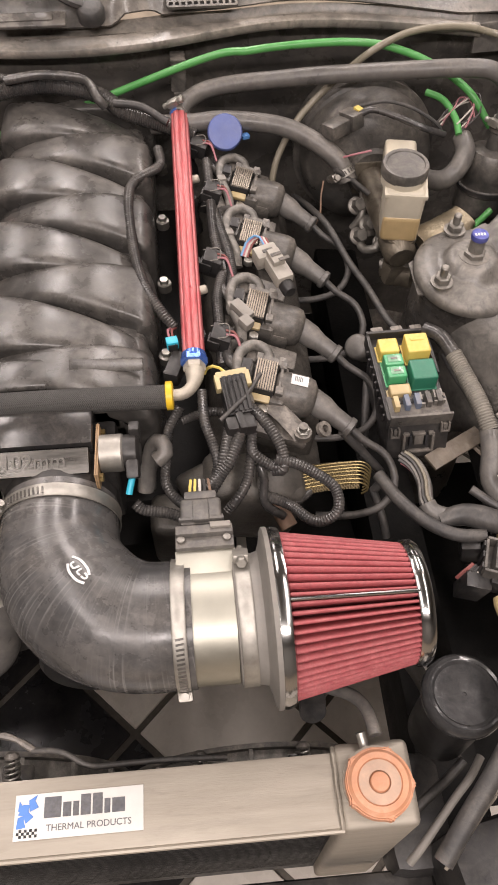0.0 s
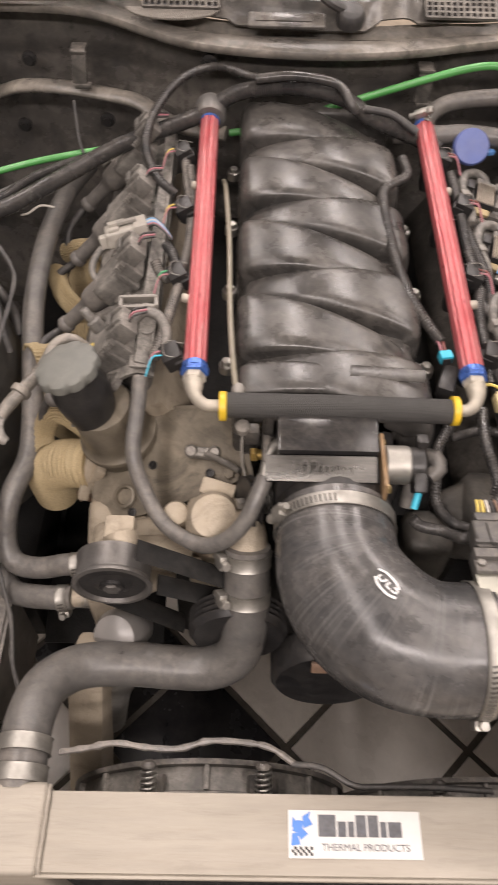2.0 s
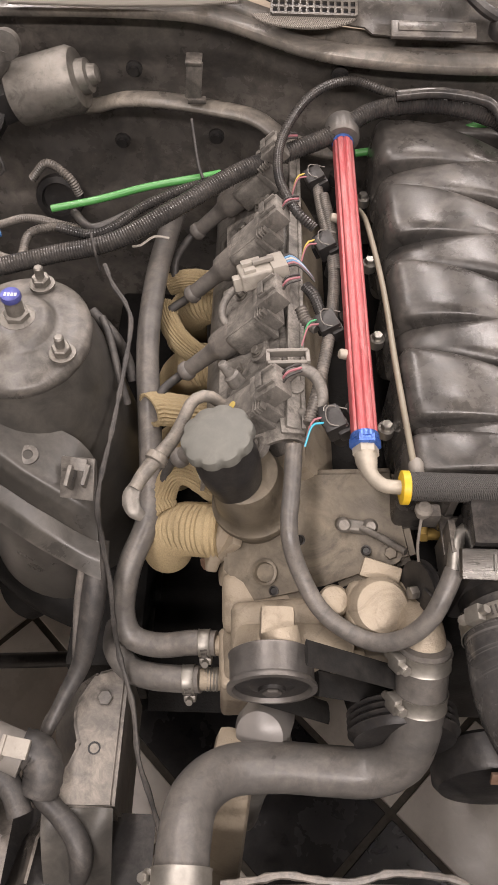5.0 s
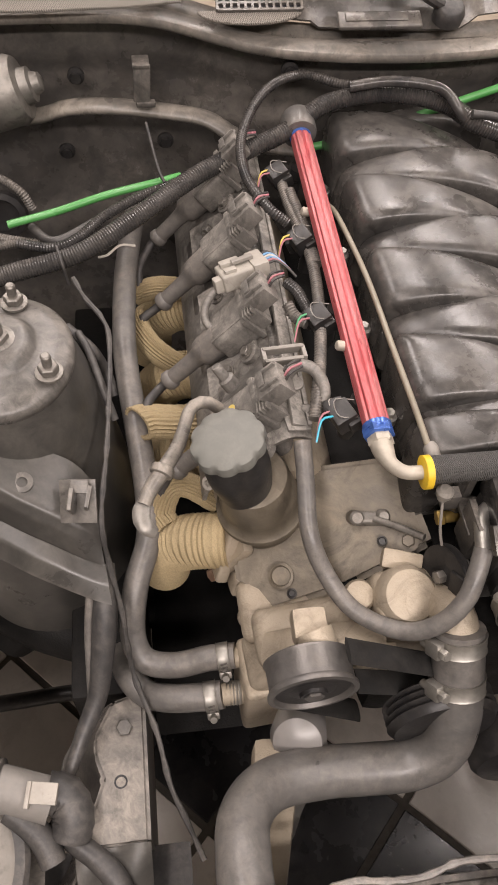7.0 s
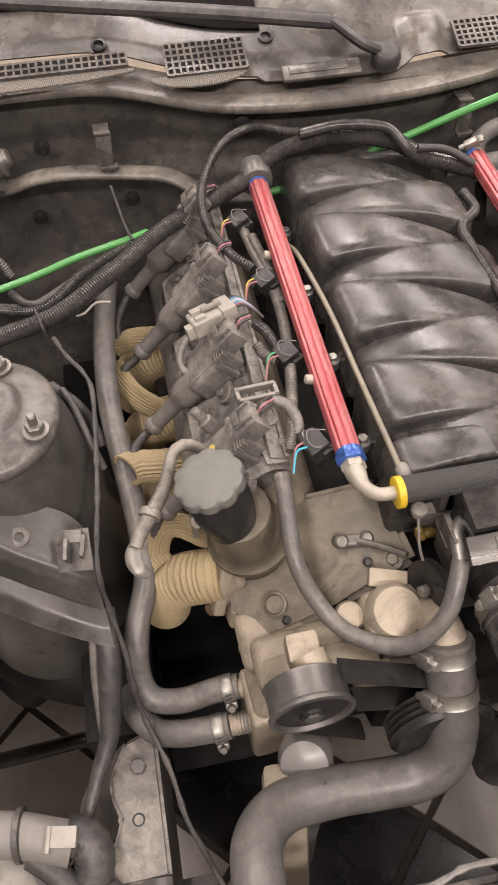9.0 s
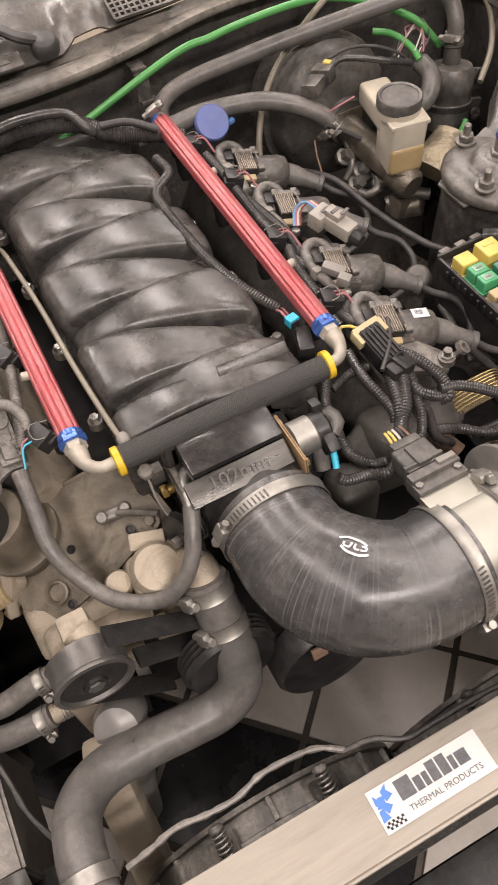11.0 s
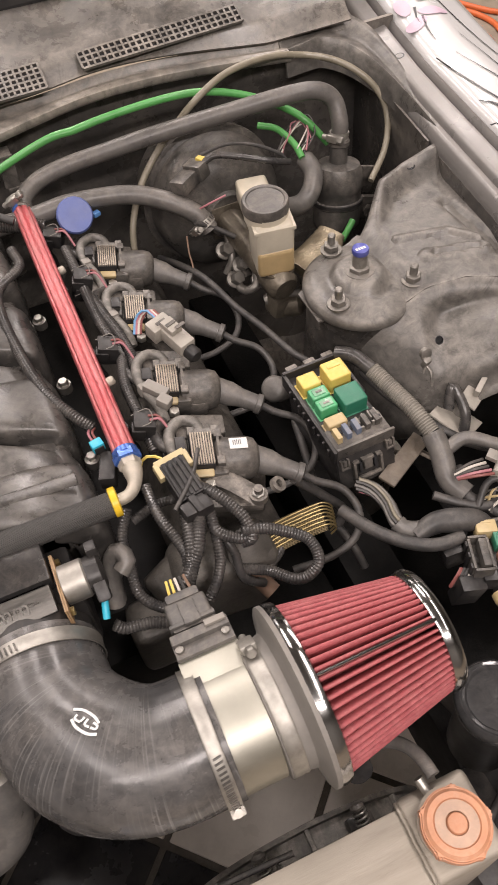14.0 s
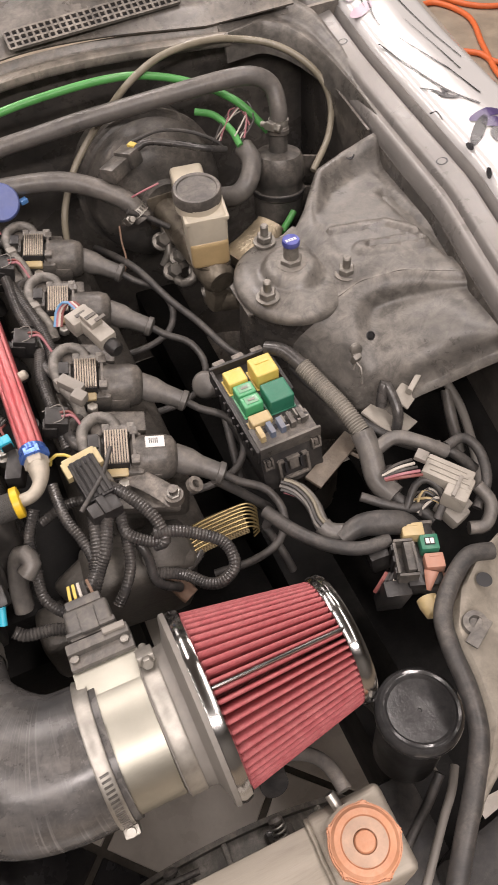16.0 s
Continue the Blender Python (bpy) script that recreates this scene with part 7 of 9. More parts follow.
# ---- right bank: coils and wiring ----
def coil_right(fx, fy, label, white=False):
    """A finned coil: ribbed heat sink, rounded body, boot and lead."""
    z = 0.676
    d = Vector((0.955, -0.25, -0.16)).normalized()
    side = Vector((0, 0, 1)).cross(d).normalized()
    up = d.cross(side)
    Mx = Matrix((d, side, up)).transposed().to_4x4()
    Mx.translation = Vector((fx, fy, z))
    t = thing("ignition_coil", (fx, fy, z - 0.03), label, "ignition coil", "ignition coils of the right bank")
    part("base", joined(box((0.040, 0.050, 0.022), Mx @ pose(0.004, 0, -0.010), bevel=0.004), box((0.030, 0.020, 0.016), Mx @ pose(-0.010, 0.030, -0.004), bevel=0.004)), M_COIL, t)
    hs = part("core", box((0.023, 0.040, 0.014), Mx @ pose(-0.001, 0, 0.004), bevel=0.001), M_INK, t, "laminated steel core")
    for k in range(9):
        part("lamination", box((0.0016, 0.039, 0.0165), Mx @ pose(-0.0110 + 0.0025 * k, 0, 0.0045), bevel=0.0003), M_LAMINATE, hs)
    part("core_foot", box((0.020, 0.008, 0.008), Mx @ pose(-0.001, -0.0225, 0.000, 25, 0, 0), bevel=0.002), M_FUSETAN, hs, "tan resin at the foot of the core")
    arm = [Mx @ Vector(p) for p in ((0.000, 0.026, 0.004), (-0.006, 0.036, 0.008), (-0.020, 0.036, 0.011), (-0.031, 0.022, 0.012), (-0.031, 0.004, 0.010), (-0.024, -0.012, 0.006), (-0.012, -0.028, 0.000), (-0.006, -0.044, -0.008))]
    part("taped_lead", tube(arm, 0.0058, 12, 0.005), M_COILPALE, t, "dusty taped lead looping beside the core")
    part("lead_clip", box((0.011, 0.010, 0.013), Mx @ pose(-0.026, -0.010, 0.007, 0, 0, 28), bevel=0.002), M_WHITEPL, t, "pale wire clip")
    part("top_clip", joined(box((0.026, 0.006, 0.006), Mx @ pose(0.002, 0.0235, 0.008, 20, 0, 0), bevel=0.001), box((0.008, 0.010, 0.008), Mx @ pose(0.014, 0.0235, 0.008, 20, 0, 0), bevel=0.001), box((0.007, 0.009, 0.010), Mx @ pose(-0.010, 0.0240, 0.007, 20, 0, 0), bevel=0.001)), M_COILPALE, t)
    part("seam", joined(box((0.003, 0.040, 0.003), Mx @ pose(0.0155, 0, 0.0105), bevel=0.0008), box((0.008, 0.010, 0.005), Mx @ pose(0.016, 0.018, 0.010), bevel=0.001), box((0.008, 0.010, 0.005), Mx @ pose(0.016, -0.016, 0.010), bevel=0.001)), M_COIL, t)
    part("body", joined(lathe([(0.016, 0.010), (0.0215, 0.014), (0.0225, 0.022), (0.0225, 0.044), (0.020, 0.052), (0.014, 0.056)], Mx @ Vector((0, 0, -0.010)), d, 28), box((0.034, 0.048, 0.020), Mx @ pose(0.026, 0, -0.016), bevel=0.006)), M_COIL, t)
    nd = (d + Vector((0, -0.45, -0.25))).normalized()
    e = Mx @ Vector((0.052, 0, -0.010))
    part("boot", lathe([(0.0135, 0), (0.0135, 0.016), (0.0105, 0.028), (0.0095, 0.046), (0.0112, 0.047), (0.0112, 0.052), (0.0075, 0.054)], e, nd, 24), M_RUBBER, t, "rubber plug boot")
    q = e + nd * 0.052
    part("lead", tube([q, q + nd * 0.016 + Vector((0, 0, -0.004)), q + Vector((0.036, -0.022, -0.022)), q + Vector((0.044, -0.044, -0.040)), q + Vector((0.030, -0.062, -0.056)), q + Vector((0.0, -0.066, -0.066)), q + Vector((-0.04, -0.060, -0.072))], 0.0042, 10), M_CABLE, t)
    pm = Mx @ pose(-0.024, 0.004, 0.000)
    part("plug", joined(box((0.018, 0.026, 0.018), pm, bevel=0.003), box((0.012, 0.014, 0.006), pm @ pose(0, 0, 0.011), bevel=0.001)), M_COIL, t)
    part("latch", box((0.010, 0.016, 0.003), pm @ pose(0.002, 0, 0.0155), bevel=0.001), M_BLACK, t)
    part("loom", tube([pm @ Vector((-0.008, 0.002, 0.004)), pm @ Vector((-0.018, 0.010, 0.006)), pm @ Vector((-0.020, 0.030, 0.000)), pm @ Vector((-0.010, 0.046, -0.006))], 0.0058, 10), M_CONDUIT, t)
    part("bolt", hexnut(Mx @ Vector((0.004, -0.032, -0.010)), up, 0.006, 0.007), M_STEEL, t)
    if white:
        lb = part("barcode_label", box((0.018, 0.013, 0.0008), Mx @ pose(0.035, 0.002, 0.0128), bevel=0.0002), M_PAPER, t, "white paper label")
        for k in range(5):
            part("print_bar", box((0.0009, 0.006, 0.0004), Mx @ pose(0.030 + 0.0018 * k, 0.003, 0.0134), bevel=0), M_LOGOINK, lb)
    return t


coil_right(0.058, 0.500, "dusty finned ignition coil with a white paper label", True)
coil_right(0.058, 0.602, "dusty finned ignition coil with a grey clip beside it")
coil_right(0.062, 0.722, "dusty finned ignition coil under a pale plug")
coil_right(0.060, 0.825, "dusty finned ignition coil below the blue cap")

rb = thing("coil_bracket", (0.05, 0.66, 0.63), "dusty steel bracket carrying the coils", "bracket")
part("rail", joined(box((0.018, 0.44, 0.006), pose(0.032, 0.665, 0.668, 2, 22, 0), bevel=0.002), *[box((0.070, 0.026, 0.010), pose(0.064, yy, 0.655, 0, 14, -14), bevel=0.003) for yy in (0.455, 0.555, 0.66, 0.775, 0.87)]), M_COIL, rb)
br = [(0.052, 0.483, 0.668), (0.069, 0.468, 0.668), (0.084, 0.449, 0.664), (0.091, 0.439, 0.660), (0.111, 0.442, 0.665)]
part("front_ear", joined(tube(br[:4], 0.010, 8, 0.01, flat=0.3), lathe([(0.009, 0), (0.009, 0.008), (0.0045, 0.009), (0.0045, 0.018)], br[3], (0, 0, 1), 16), lathe([(0.008, 0), (0.008, 0.005), (0.004, 0.0055), (0.0035, 0)], br[4], (0.5, -0.3, 0.8), 16)), M_COIL, rb)
part("bolt", hexnut((br[3][0], br[3][1], br[3][2] + 0.006), (0, 0, 1), 0.007, 0.006), M_STEEL, rb)
part("side_clip", joined(box((0.026, 0.012, 0.010), pose(*[(0.041, 0.578, 0.703)][0], 0, 10, -50), bevel=0.002), box((0.014, 0.012, 0.012), pose(*[(0.044, 0.562, 0.700)][0], 0, 10, -50), bevel=0.002)), M_WHITEPL, rb, "pale grey wire clip")

oc = Vector([(0.043, 0.874, 0.721)][0])
oilcap = thing("round_filler_cap", oc - Vector((0, -0.014, 0.026)), "blue plastic cap on the rear of the valve cover", "cap")
CAPA = Vector((0.0, -0.74, 0.67)).normalized()
part("disc", lathe([(0.013, -0.022), (0.0145, -0.004), (0.0210, -0.003), (0.0222, 0.0), (0.0222, 0.007), (0.0205, 0.0092), (0.010, 0.0096)], oc - CAPA * 0.008, CAPA, 44), M_OILBLUE, oilcap)
part("tab", box((0.010, 0.008, 0.006), pose(oc.x + 0.026, oc.y + 0.004, oc.z - 0.010, 0, 0, 20), bevel=0.002), M_FUSEBLUE, oilcap)

wp2 = [(0.069, 0.687, 0.705), (0.084, 0.647, 0.700), (0.093, 0.623, 0.693)]
pale = thing("sensor_plug", (wp2[1][0], wp2[1][1], wp2[1][2] - 0.012), "grey-white plug with coloured wires lying over the coils", "connector", "pale plugs")
an = math.degrees(math.atan2(wp2[2][1] - wp2[0][1], wp2[2][0] - wp2[0][0]))
part("shell", joined(box((0.052, 0.020, 0.018), pose(*wp2[1], 0, 8, an), bevel=0.003), box((0.018, 0.026, 0.020), pose(wp2[1][0] - 0.010, wp2[1][1] + 0.014, wp2[1][2] + 0.002, 0, 8, an), bevel=0.002), box((0.020, 0.014, 0.008), pose(wp2[1][0], wp2[1][1], wp2[1][2] + 0.012, 0, 8, an), bevel=0.001)), M_PALEPL, pale)
part("rear_seal", lathe([(0.0085, 0), (0.0085, 0.010), (0.006, 0.013)], wp2[2], (wp2[2][0] - wp2[0][0], wp2[2][1] - wp2[0][1], -0.004), 18), M_BLACK, pale)
for o in (-0.012, 0.0, 0.012):
    part("slot", box((0.004, 0.012, 0.001), pose(wp2[1][0] + o * 0.7, wp2[1][1] - o * 0.6, wp2[1][2] + 0.0166, 0, 8, an), bevel=0), M_COIL, pale)
for k, m_ in enumerate((M_WIREBLUE, M_WIREPINK, M_WIREWHITE, M_WIRERED)):
    part("lead", tube([(x + 0.0022 * k, y - 0.001 * k, z) for x, y, z in [(0.048, 0.677, 0.690), (0.056, 0.690, 0.700), (0.067, 0.687, 0.710), (0.073, 0.676, 0.708), (0.077, 0.663, 0.704)]], 0.0015, 6), m_, pale)

ha, hb, hc = (Vector(p) for p in [(0.008, 0.487, 0.702), (0.038, 0.492, 0.702), (0.038, 0.450, 0.690)])
hx = (hb - ha).normalized()
hm = (ha + hb) / 2
hz = hx.cross(hc - hm).normalized()
hz = hz if hz.z > 0 else -hz
HM = Matrix((hx, hz.cross(hx), hz)).transposed().to_4x4()
HM.translation = hm
hl = (hb - ha).length
blackplug = thing("harness_plug", hm - Vector((0, 0, 0.016)), "black harness plug with a cream lock strip", "connector")
way = 1 if (HM.inverted() @ hc).y > 0 else -1
part("shell", joined(box((hl * 0.86, 0.044, 0.022), HM @ pose(0, way * 0.022, -0.004), bevel=0.003), box((hl * 0.66, 0.020, 0.018), HM @ pose(0, way * 0.050, -0.005), bevel=0.004)), M_BLACK, blackplug)
for k in range(5):
    part("rib", box((0.0028, 0.036, 0.003), HM @ pose(hl * (-0.32 + 0.16 * k), way * 0.024, 0.0078), bevel=0.0006), M_BLACK, blackplug)
lk = part("lock", joined(box((hl * 1.04, 0.007, 0.010), HM @ pose(0, 0, 0.002), bevel=0.0012), box((0.005, 0.016, 0.012), HM @ pose(-hl * 0.5, way * 0.007, 0.001), bevel=0.001), box((0.005, 0.016, 0.012), HM @ pose(hl * 0.5, way * 0.007, 0.001), bevel=0.001)), mat("cream_plastic", (0.58, 0.48, 0.26), 0.45, 0, 0.12, 60, 0.25, bump=0.03), blackplug, "cream lock strip")
for k in range(4):
    part("tooth", box((0.0035, 0.007, 0.004), HM @ pose(hl * (-0.3 + 0.2 * k), way * 0.006, 0.006), bevel=0.0005), M_INK, lk)
part("lead", tube([(-0.003, 0.504, 0.690), (0.001, 0.504, 0.700), (0.010, 0.502, 0.702), (0.018, 0.495, 0.700)], 0.0016, 6), M_FUSEYEL, blackplug)

CON = [
    ([(-0.007, 0.474, 0.700), (-0.006, 0.444, 0.690), (-0.000, 0.425, 0.680), (0.004, 0.408, 0.672), (0.002, 0.398, 0.665)], 0.0060),
    ([(-0.030, 0.474, 0.675), (-0.043, 0.454, 0.665), (-0.046, 0.430, 0.655), (-0.048, 0.403, 0.645), (-0.035, 0.384, 0.640), (-0.020, 0.377, 0.640)], 0.0062),
    ([(0.018, 0.436, 0.690), (0.011, 0.409, 0.680), (0.005, 0.395, 0.672), (-0.008, 0.379, 0.668)], 0.0072),
    ([(0.028, 0.429, 0.690), (0.017, 0.405, 0.680), (0.007, 0.394, 0.672), (-0.005, 0.379, 0.665)], 0.0072),
    ([(0.038, 0.460, 0.690), (0.052, 0.443, 0.686), (0.066, 0.419, 0.675), (0.068, 0.402, 0.662), (0.058, 0.404, 0.655)], 0.0068),
    ([(0.039, 0.434, 0.682), (0.039, 0.416, 0.672), (0.057, 0.405, 0.662), (0.072, 0.406, 0.660)], 0.0066),
    ([(0.060, 0.408, 0.668), (0.078, 0.404, 0.666), (0.095, 0.397, 0.660), (0.116, 0.383, 0.650), (0.118, 0.364, 0.640), (0.104, 0.358, 0.630), (0.090, 0.364, 0.625), (0.074, 0.384, 0.620), (0.050, 0.397, 0.620)], 0.0066),
    ([(0.038, 0.420, 0.670), (0.032, 0.396, 0.655), (0.021, 0.381, 0.645), (0.010, 0.374, 0.635)], 0.0060),
    ([(-0.029, 0.465, 0.665), (-0.003, 0.470, 0.670), (0.016, 0.467, 0.672)], 0.0058),
    ([(0.045, 0.416, 0.650), (0.049, 0.405, 0.640), (0.049, 0.388, 0.620), (0.068, 0.383, 0.600)], 0.0055),
    ([(0.076, 0.395, 0.600), (0.096, 0.408, 0.600), (0.112, 0.425, 0.600)], 0.0055),
]
for pts, r in CON:
    wire("wiring_conduit", pts, r * 0.88, M_CONDUIT, "ribbed black wiring conduit at the front of the coils", "conduit", ribs=r * 0.10, seg=12, group="wiring conduits")
strap = [(0.028, 0.434, 0.692)][0]
solo("wire_clamp", joined(box((0.030, 0.016, 0.014), pose(*strap, 0, 10, 12), bevel=0.003), box((0.008, 0.020, 0.018), pose(strap[0], strap[1], strap[2] + 0.001, 0, 10, 12), bevel=0.002)), M_BLACK, "black plastic clamp round the wiring conduits", "clamp")
wire("cable_tie", [(0.009, 0.436, 0.700), (0.027, 0.453, 0.702), (0.039, 0.468, 0.700), (0.053, 0.493, 0.698)], 0.0022, M_CABLE, "black cable tie tail", "cable tie", group="cable ties")
# plug on the air meter with its leads
mp_ = (-0.0145, 0.346, 0.6815)
mplug = thing("air_meter_plug", (mp_[0], mp_[1], mp_[2] - 0.02), "black moulded plug on the air meter sensor", "connector")
part("shell", joined(box((0.037, 0.026, 0.022), pose(mp_[0], mp_[1] - 0.002, mp_[2], -12, 0, 0), bevel=0.004, seg=3), box((0.030, 0.010, 0.016), pose(mp_[0], mp_[1] + 0.014, mp_[2] + 0.001, -12, 0, 0), bevel=0.003), box((0.014, 0.024, 0.004), pose(mp_[0], mp_[1] - 0.004, mp_[2] + 0.0125, -12, 0, 0), bevel=0.001), box((0.040, 0.004, 0.024), pose(mp_[0], mp_[1] - 0.014, mp_[2] + 0.002, -12, 0, 0), bevel=0.001)), M_SENSOR, mplug)
for k, m_ in enumerate((M_FUSEYEL, M_FUSEYEL, M_WIREWHITE, M_CABLE, M_RUST)):
    part("lead", tube([(mp_[0] - 0.010 + 0.005 * k, mp_[1] + 0.016, mp_[2] + 0.001), (mp_[0] - 0.009 + 0.0045 * k, mp_[1] + 0.026, mp_[2] + 0.003), (mp_[0] - 0.008 + 0.004 * k, mp_[1] + 0.036, mp_[2] + 0.001)], 0.0014, 6, 0.004), m_, mplug)
# idle valve leads
wire("idle_valve_lead", [(-0.075, 0.389, 0.690), (-0.077, 0.382, 0.687), (-0.080, 0.373, 0.680)], 0.0032, M_CYAN, "cyan lead below the idle valve", "cable")
wire("idle_valve_loom", [(-0.077, 0.375, 0.660), (-0.069, 0.370, 0.655), (-0.048, 0.368, 0.650), (-0.030, 0.362, 0.648), (-0.017, 0.367, 0.645)], 0.0058, M_CONDUIT, "thin black conduit to the idle valve", "conduit", ribs=0.0008, group="wiring conduits")
wire("coolant_pipe", [(-0.056, 0.422, 0.660), (-0.047, 0.428, 0.665), (-0.051, 0.438, 0.670), (-0.059, 0.439, 0.660), (-0.067, 0.427, 0.640), (-0.071, 0.413, 0.620)], 0.0085, M_RUBBER, "bent grey coolant pipe beside the throttle body", "pipe", seg=14)
wire("coolant_pipe", [(-0.069, 0.416, 0.620), (-0.065, 0.431, 0.640), (-0.052, 0.438, 0.650), (-0.044, 0.436, 0.648)], 0.0085, M_RUBBER, "short bent coolant pipe on the intake", "pipe", seg=14)
bluep = [(-0.034, 0.536, 0.702)][0]
bp = thing("injector_plug", (bluep[0], bluep[1], bluep[2] - 0.01), "small bright blue plug beside the red rail", "connector", "injector plugs")
part("shell", joined(box((0.010, 0.012, 0.009), pose(*bluep, 0, 0, 10), bevel=0.001), box((0.016, 0.034, 0.018), pose(bluep[0] + 0.002, bluep[1] - 0.022, bluep[2] - 0.012, 0, 0, -20), bevel=0.003)), M_BLACK, bp)
part("cover", box((0.012, 0.010, 0.010), pose(bluep[0], bluep[1], bluep[2] + 0.002, 0, 0, 10), bevel=0.001), M_CYAN, bp, "bright blue cover")
for k, m_ in enumerate((M_WIREPINK, M_WIRERED)):
    part("lead", tube([(bluep[0] - 0.002 + 0.004 * k, bluep[1] + 0.004, bluep[2]), (bluep[0] - 0.004 + 0.004 * k, bluep[1] + 0.016, bluep[2] + 0.003), (bluep[0] - 0.002 + 0.006 * k, bluep[1] + 0.03, bluep[2] - 0.008)], 0.0013, 6, 0.004), m_, bp)
wire("injector_harness", [(-0.043, 0.861, 0.710), (-0.042, 0.826, 0.710), (-0.072, 0.791, 0.715), (-0.078, 0.741, 0.720), (-0.072, 0.668, 0.715), (-0.062, 0.619, 0.710), (-0.045, 0.586, 0.700), (-0.031, 0.570, 0.690)], 0.0062, M_CONDUIT, "ribbed grey conduit between intake and red rail", "conduit", ribs=0.0009, group="wiring conduits")
for pts in ([(0.024, 0.648, 0.690), (0.016, 0.612, 0.690), (0.016, 0.566, 0.685), (0.016, 0.522, 0.680)], [(0.017, 0.845, 0.700), (0.018, 0.788, 0.700), (0.018, 0.720, 0.695), (0.022, 0.686, 0.690)], [(0.017, 0.773, 0.695), (0.034, 0.676, 0.690), (0.033, 0.617, 0.685)]):
    wire("injector_harness", pts, 0.0062, M_CONDUIT, "ribbed black injector harness by the coils", "conduit", ribs=0.0009, group="wiring conduits")
for i, (cx, cy, cz) in enumerate([(0.008, 0.867, 0.706), (0.021, 0.777, 0.704), (0.014, 0.660, 0.700), (0.016, 0.545, 0.698)]):
    t = thing("injector_plug", (cx, cy, cz - 0.012), "black injector plug with a steel bail and a pink wire", "connector", "injector plugs")
    part("shell", joined(box((0.022, 0.022, 0.018), pose(cx, cy, cz, 0, 15, -15), bevel=0.002), box((0.014, 0.014, 0.014), pose(cx - 0.008, cy - 0.004, cz - 0.002, 0, 15, -15), bevel=0.002)), M_BLACK, t)
    part("bail", tube([(cx - 0.009, cy + 0.009, cz + 0.009), (cx + 0.007, cy + 0.009, cz + 0.011), (cx + 0.010, cy, cz + 0.011), (cx + 0.006, cy - 0.009, cz + 0.010), (cx - 0.009, cy - 0.008, cz + 0.008)], 0.0006, 6, 0.004), M_DUSTSTEEL, t)
    for k, m_ in enumerate((M_WIREPINK, M_WIRERED)):
        part("lead", tube([(cx + 0.006, cy - 0.004 + 0.006 * k, cz + 0.008), (cx + 0.016, cy - 0.006 + 0.004 * k, cz + 0.006), (cx + 0.022, cy - 0.02, cz - 0.008)], 0.0013, 6, 0.004), m_, t)

# lower front of the right bank
hr = thing("plug_boot_sleeve", (0.10, 0.41, 0.57), "flat brass-coloured woven heat sleeve", "heat sleeve", "heat sleeves")
sl = [(0.082, 0.420, 0.600), (0.102, 0.424, 0.602), (0.129, 0.424, 0.605), (0.151, 0.422, 0.608)]
part("sleeve", tube(sl, 0.017, 20, 0.005, flat=0.3), M_WRAPDARK, hr)
for k in range(7):
    o = -0.014 + 0.0047 * k
    part("band", tube([(x + o * 0.25, y + o * 0.9, z + 0.0068 - abs(o) * 0.15) for x, y, z in sl] + [(0.160 + o * 0.25, 0.420 + o * 0.85, 0.6085), (0.163 + o * 0.25, 0.418 + o * 0.8, 0.601), (0.157 + o * 0.25, 0.418 + o * 0.8, 0.594)], 0.0010, 6, 0.004), M_BRASS, hr, "bright woven band")
wire("rusty_pipe", [(0.038, 0.445, 0.610), (0.049, 0.425, 0.606), (0.062, 0.400, 0.598), (0.074, 0.376, 0.588)], 0.0090, M_RUST, "rust-brown steel pipe under the wiring", "pipe", seg=16)
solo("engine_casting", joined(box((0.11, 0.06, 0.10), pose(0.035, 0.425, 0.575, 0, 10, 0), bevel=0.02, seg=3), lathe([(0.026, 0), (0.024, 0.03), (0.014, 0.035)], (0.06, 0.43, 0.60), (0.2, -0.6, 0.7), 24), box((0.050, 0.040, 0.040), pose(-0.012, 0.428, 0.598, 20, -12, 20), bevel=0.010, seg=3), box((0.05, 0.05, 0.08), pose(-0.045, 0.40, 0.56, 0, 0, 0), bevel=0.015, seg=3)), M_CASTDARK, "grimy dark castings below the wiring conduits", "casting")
wire("plug_lead", [(0.136, 0.456, 0.640), (0.166, 0.448, 0.600), (0.186, 0.440, 0.570), (0.177, 0.435, 0.550)], 0.0050, M_CABLE, "black spark plug lead", group="plug leads")
wire("tower_cable", [(0.140, 0.897, 0.600), (0.153, 0.830, 0.630), (0.168, 0.780, 0.640), (0.189, 0.737, 0.620), (0.212, 0.705, 0.600), (0.226, 0.650, 0.600), (0.238, 0.609, 0.610)], 0.0045, M_CABLE, "thin black cable to the fuse box", "cable")
wire("tower_cable", [(0.174, 0.425, 0.600), (0.190, 0.393, 0.600), (0.213, 0.364, 0.600), (0.240, 0.347, 0.600), (0.269, 0.344, 0.600)], 0.0070, M_CABLE, "black cable to the lamp plugs", "cable")
for pts in ([(0.189, 0.568, 0.580), (0.179, 0.520, 0.580), (0.172, 0.482, 0.570)], [(0.177, 0.435, 0.550), (0.183, 0.407, 0.540), (0.188, 0.391, 0.520)]):
    wire("tower_cable", pts, 0.0048, M_CABLE, "black cable in the shade beside the fuse box", "cable")

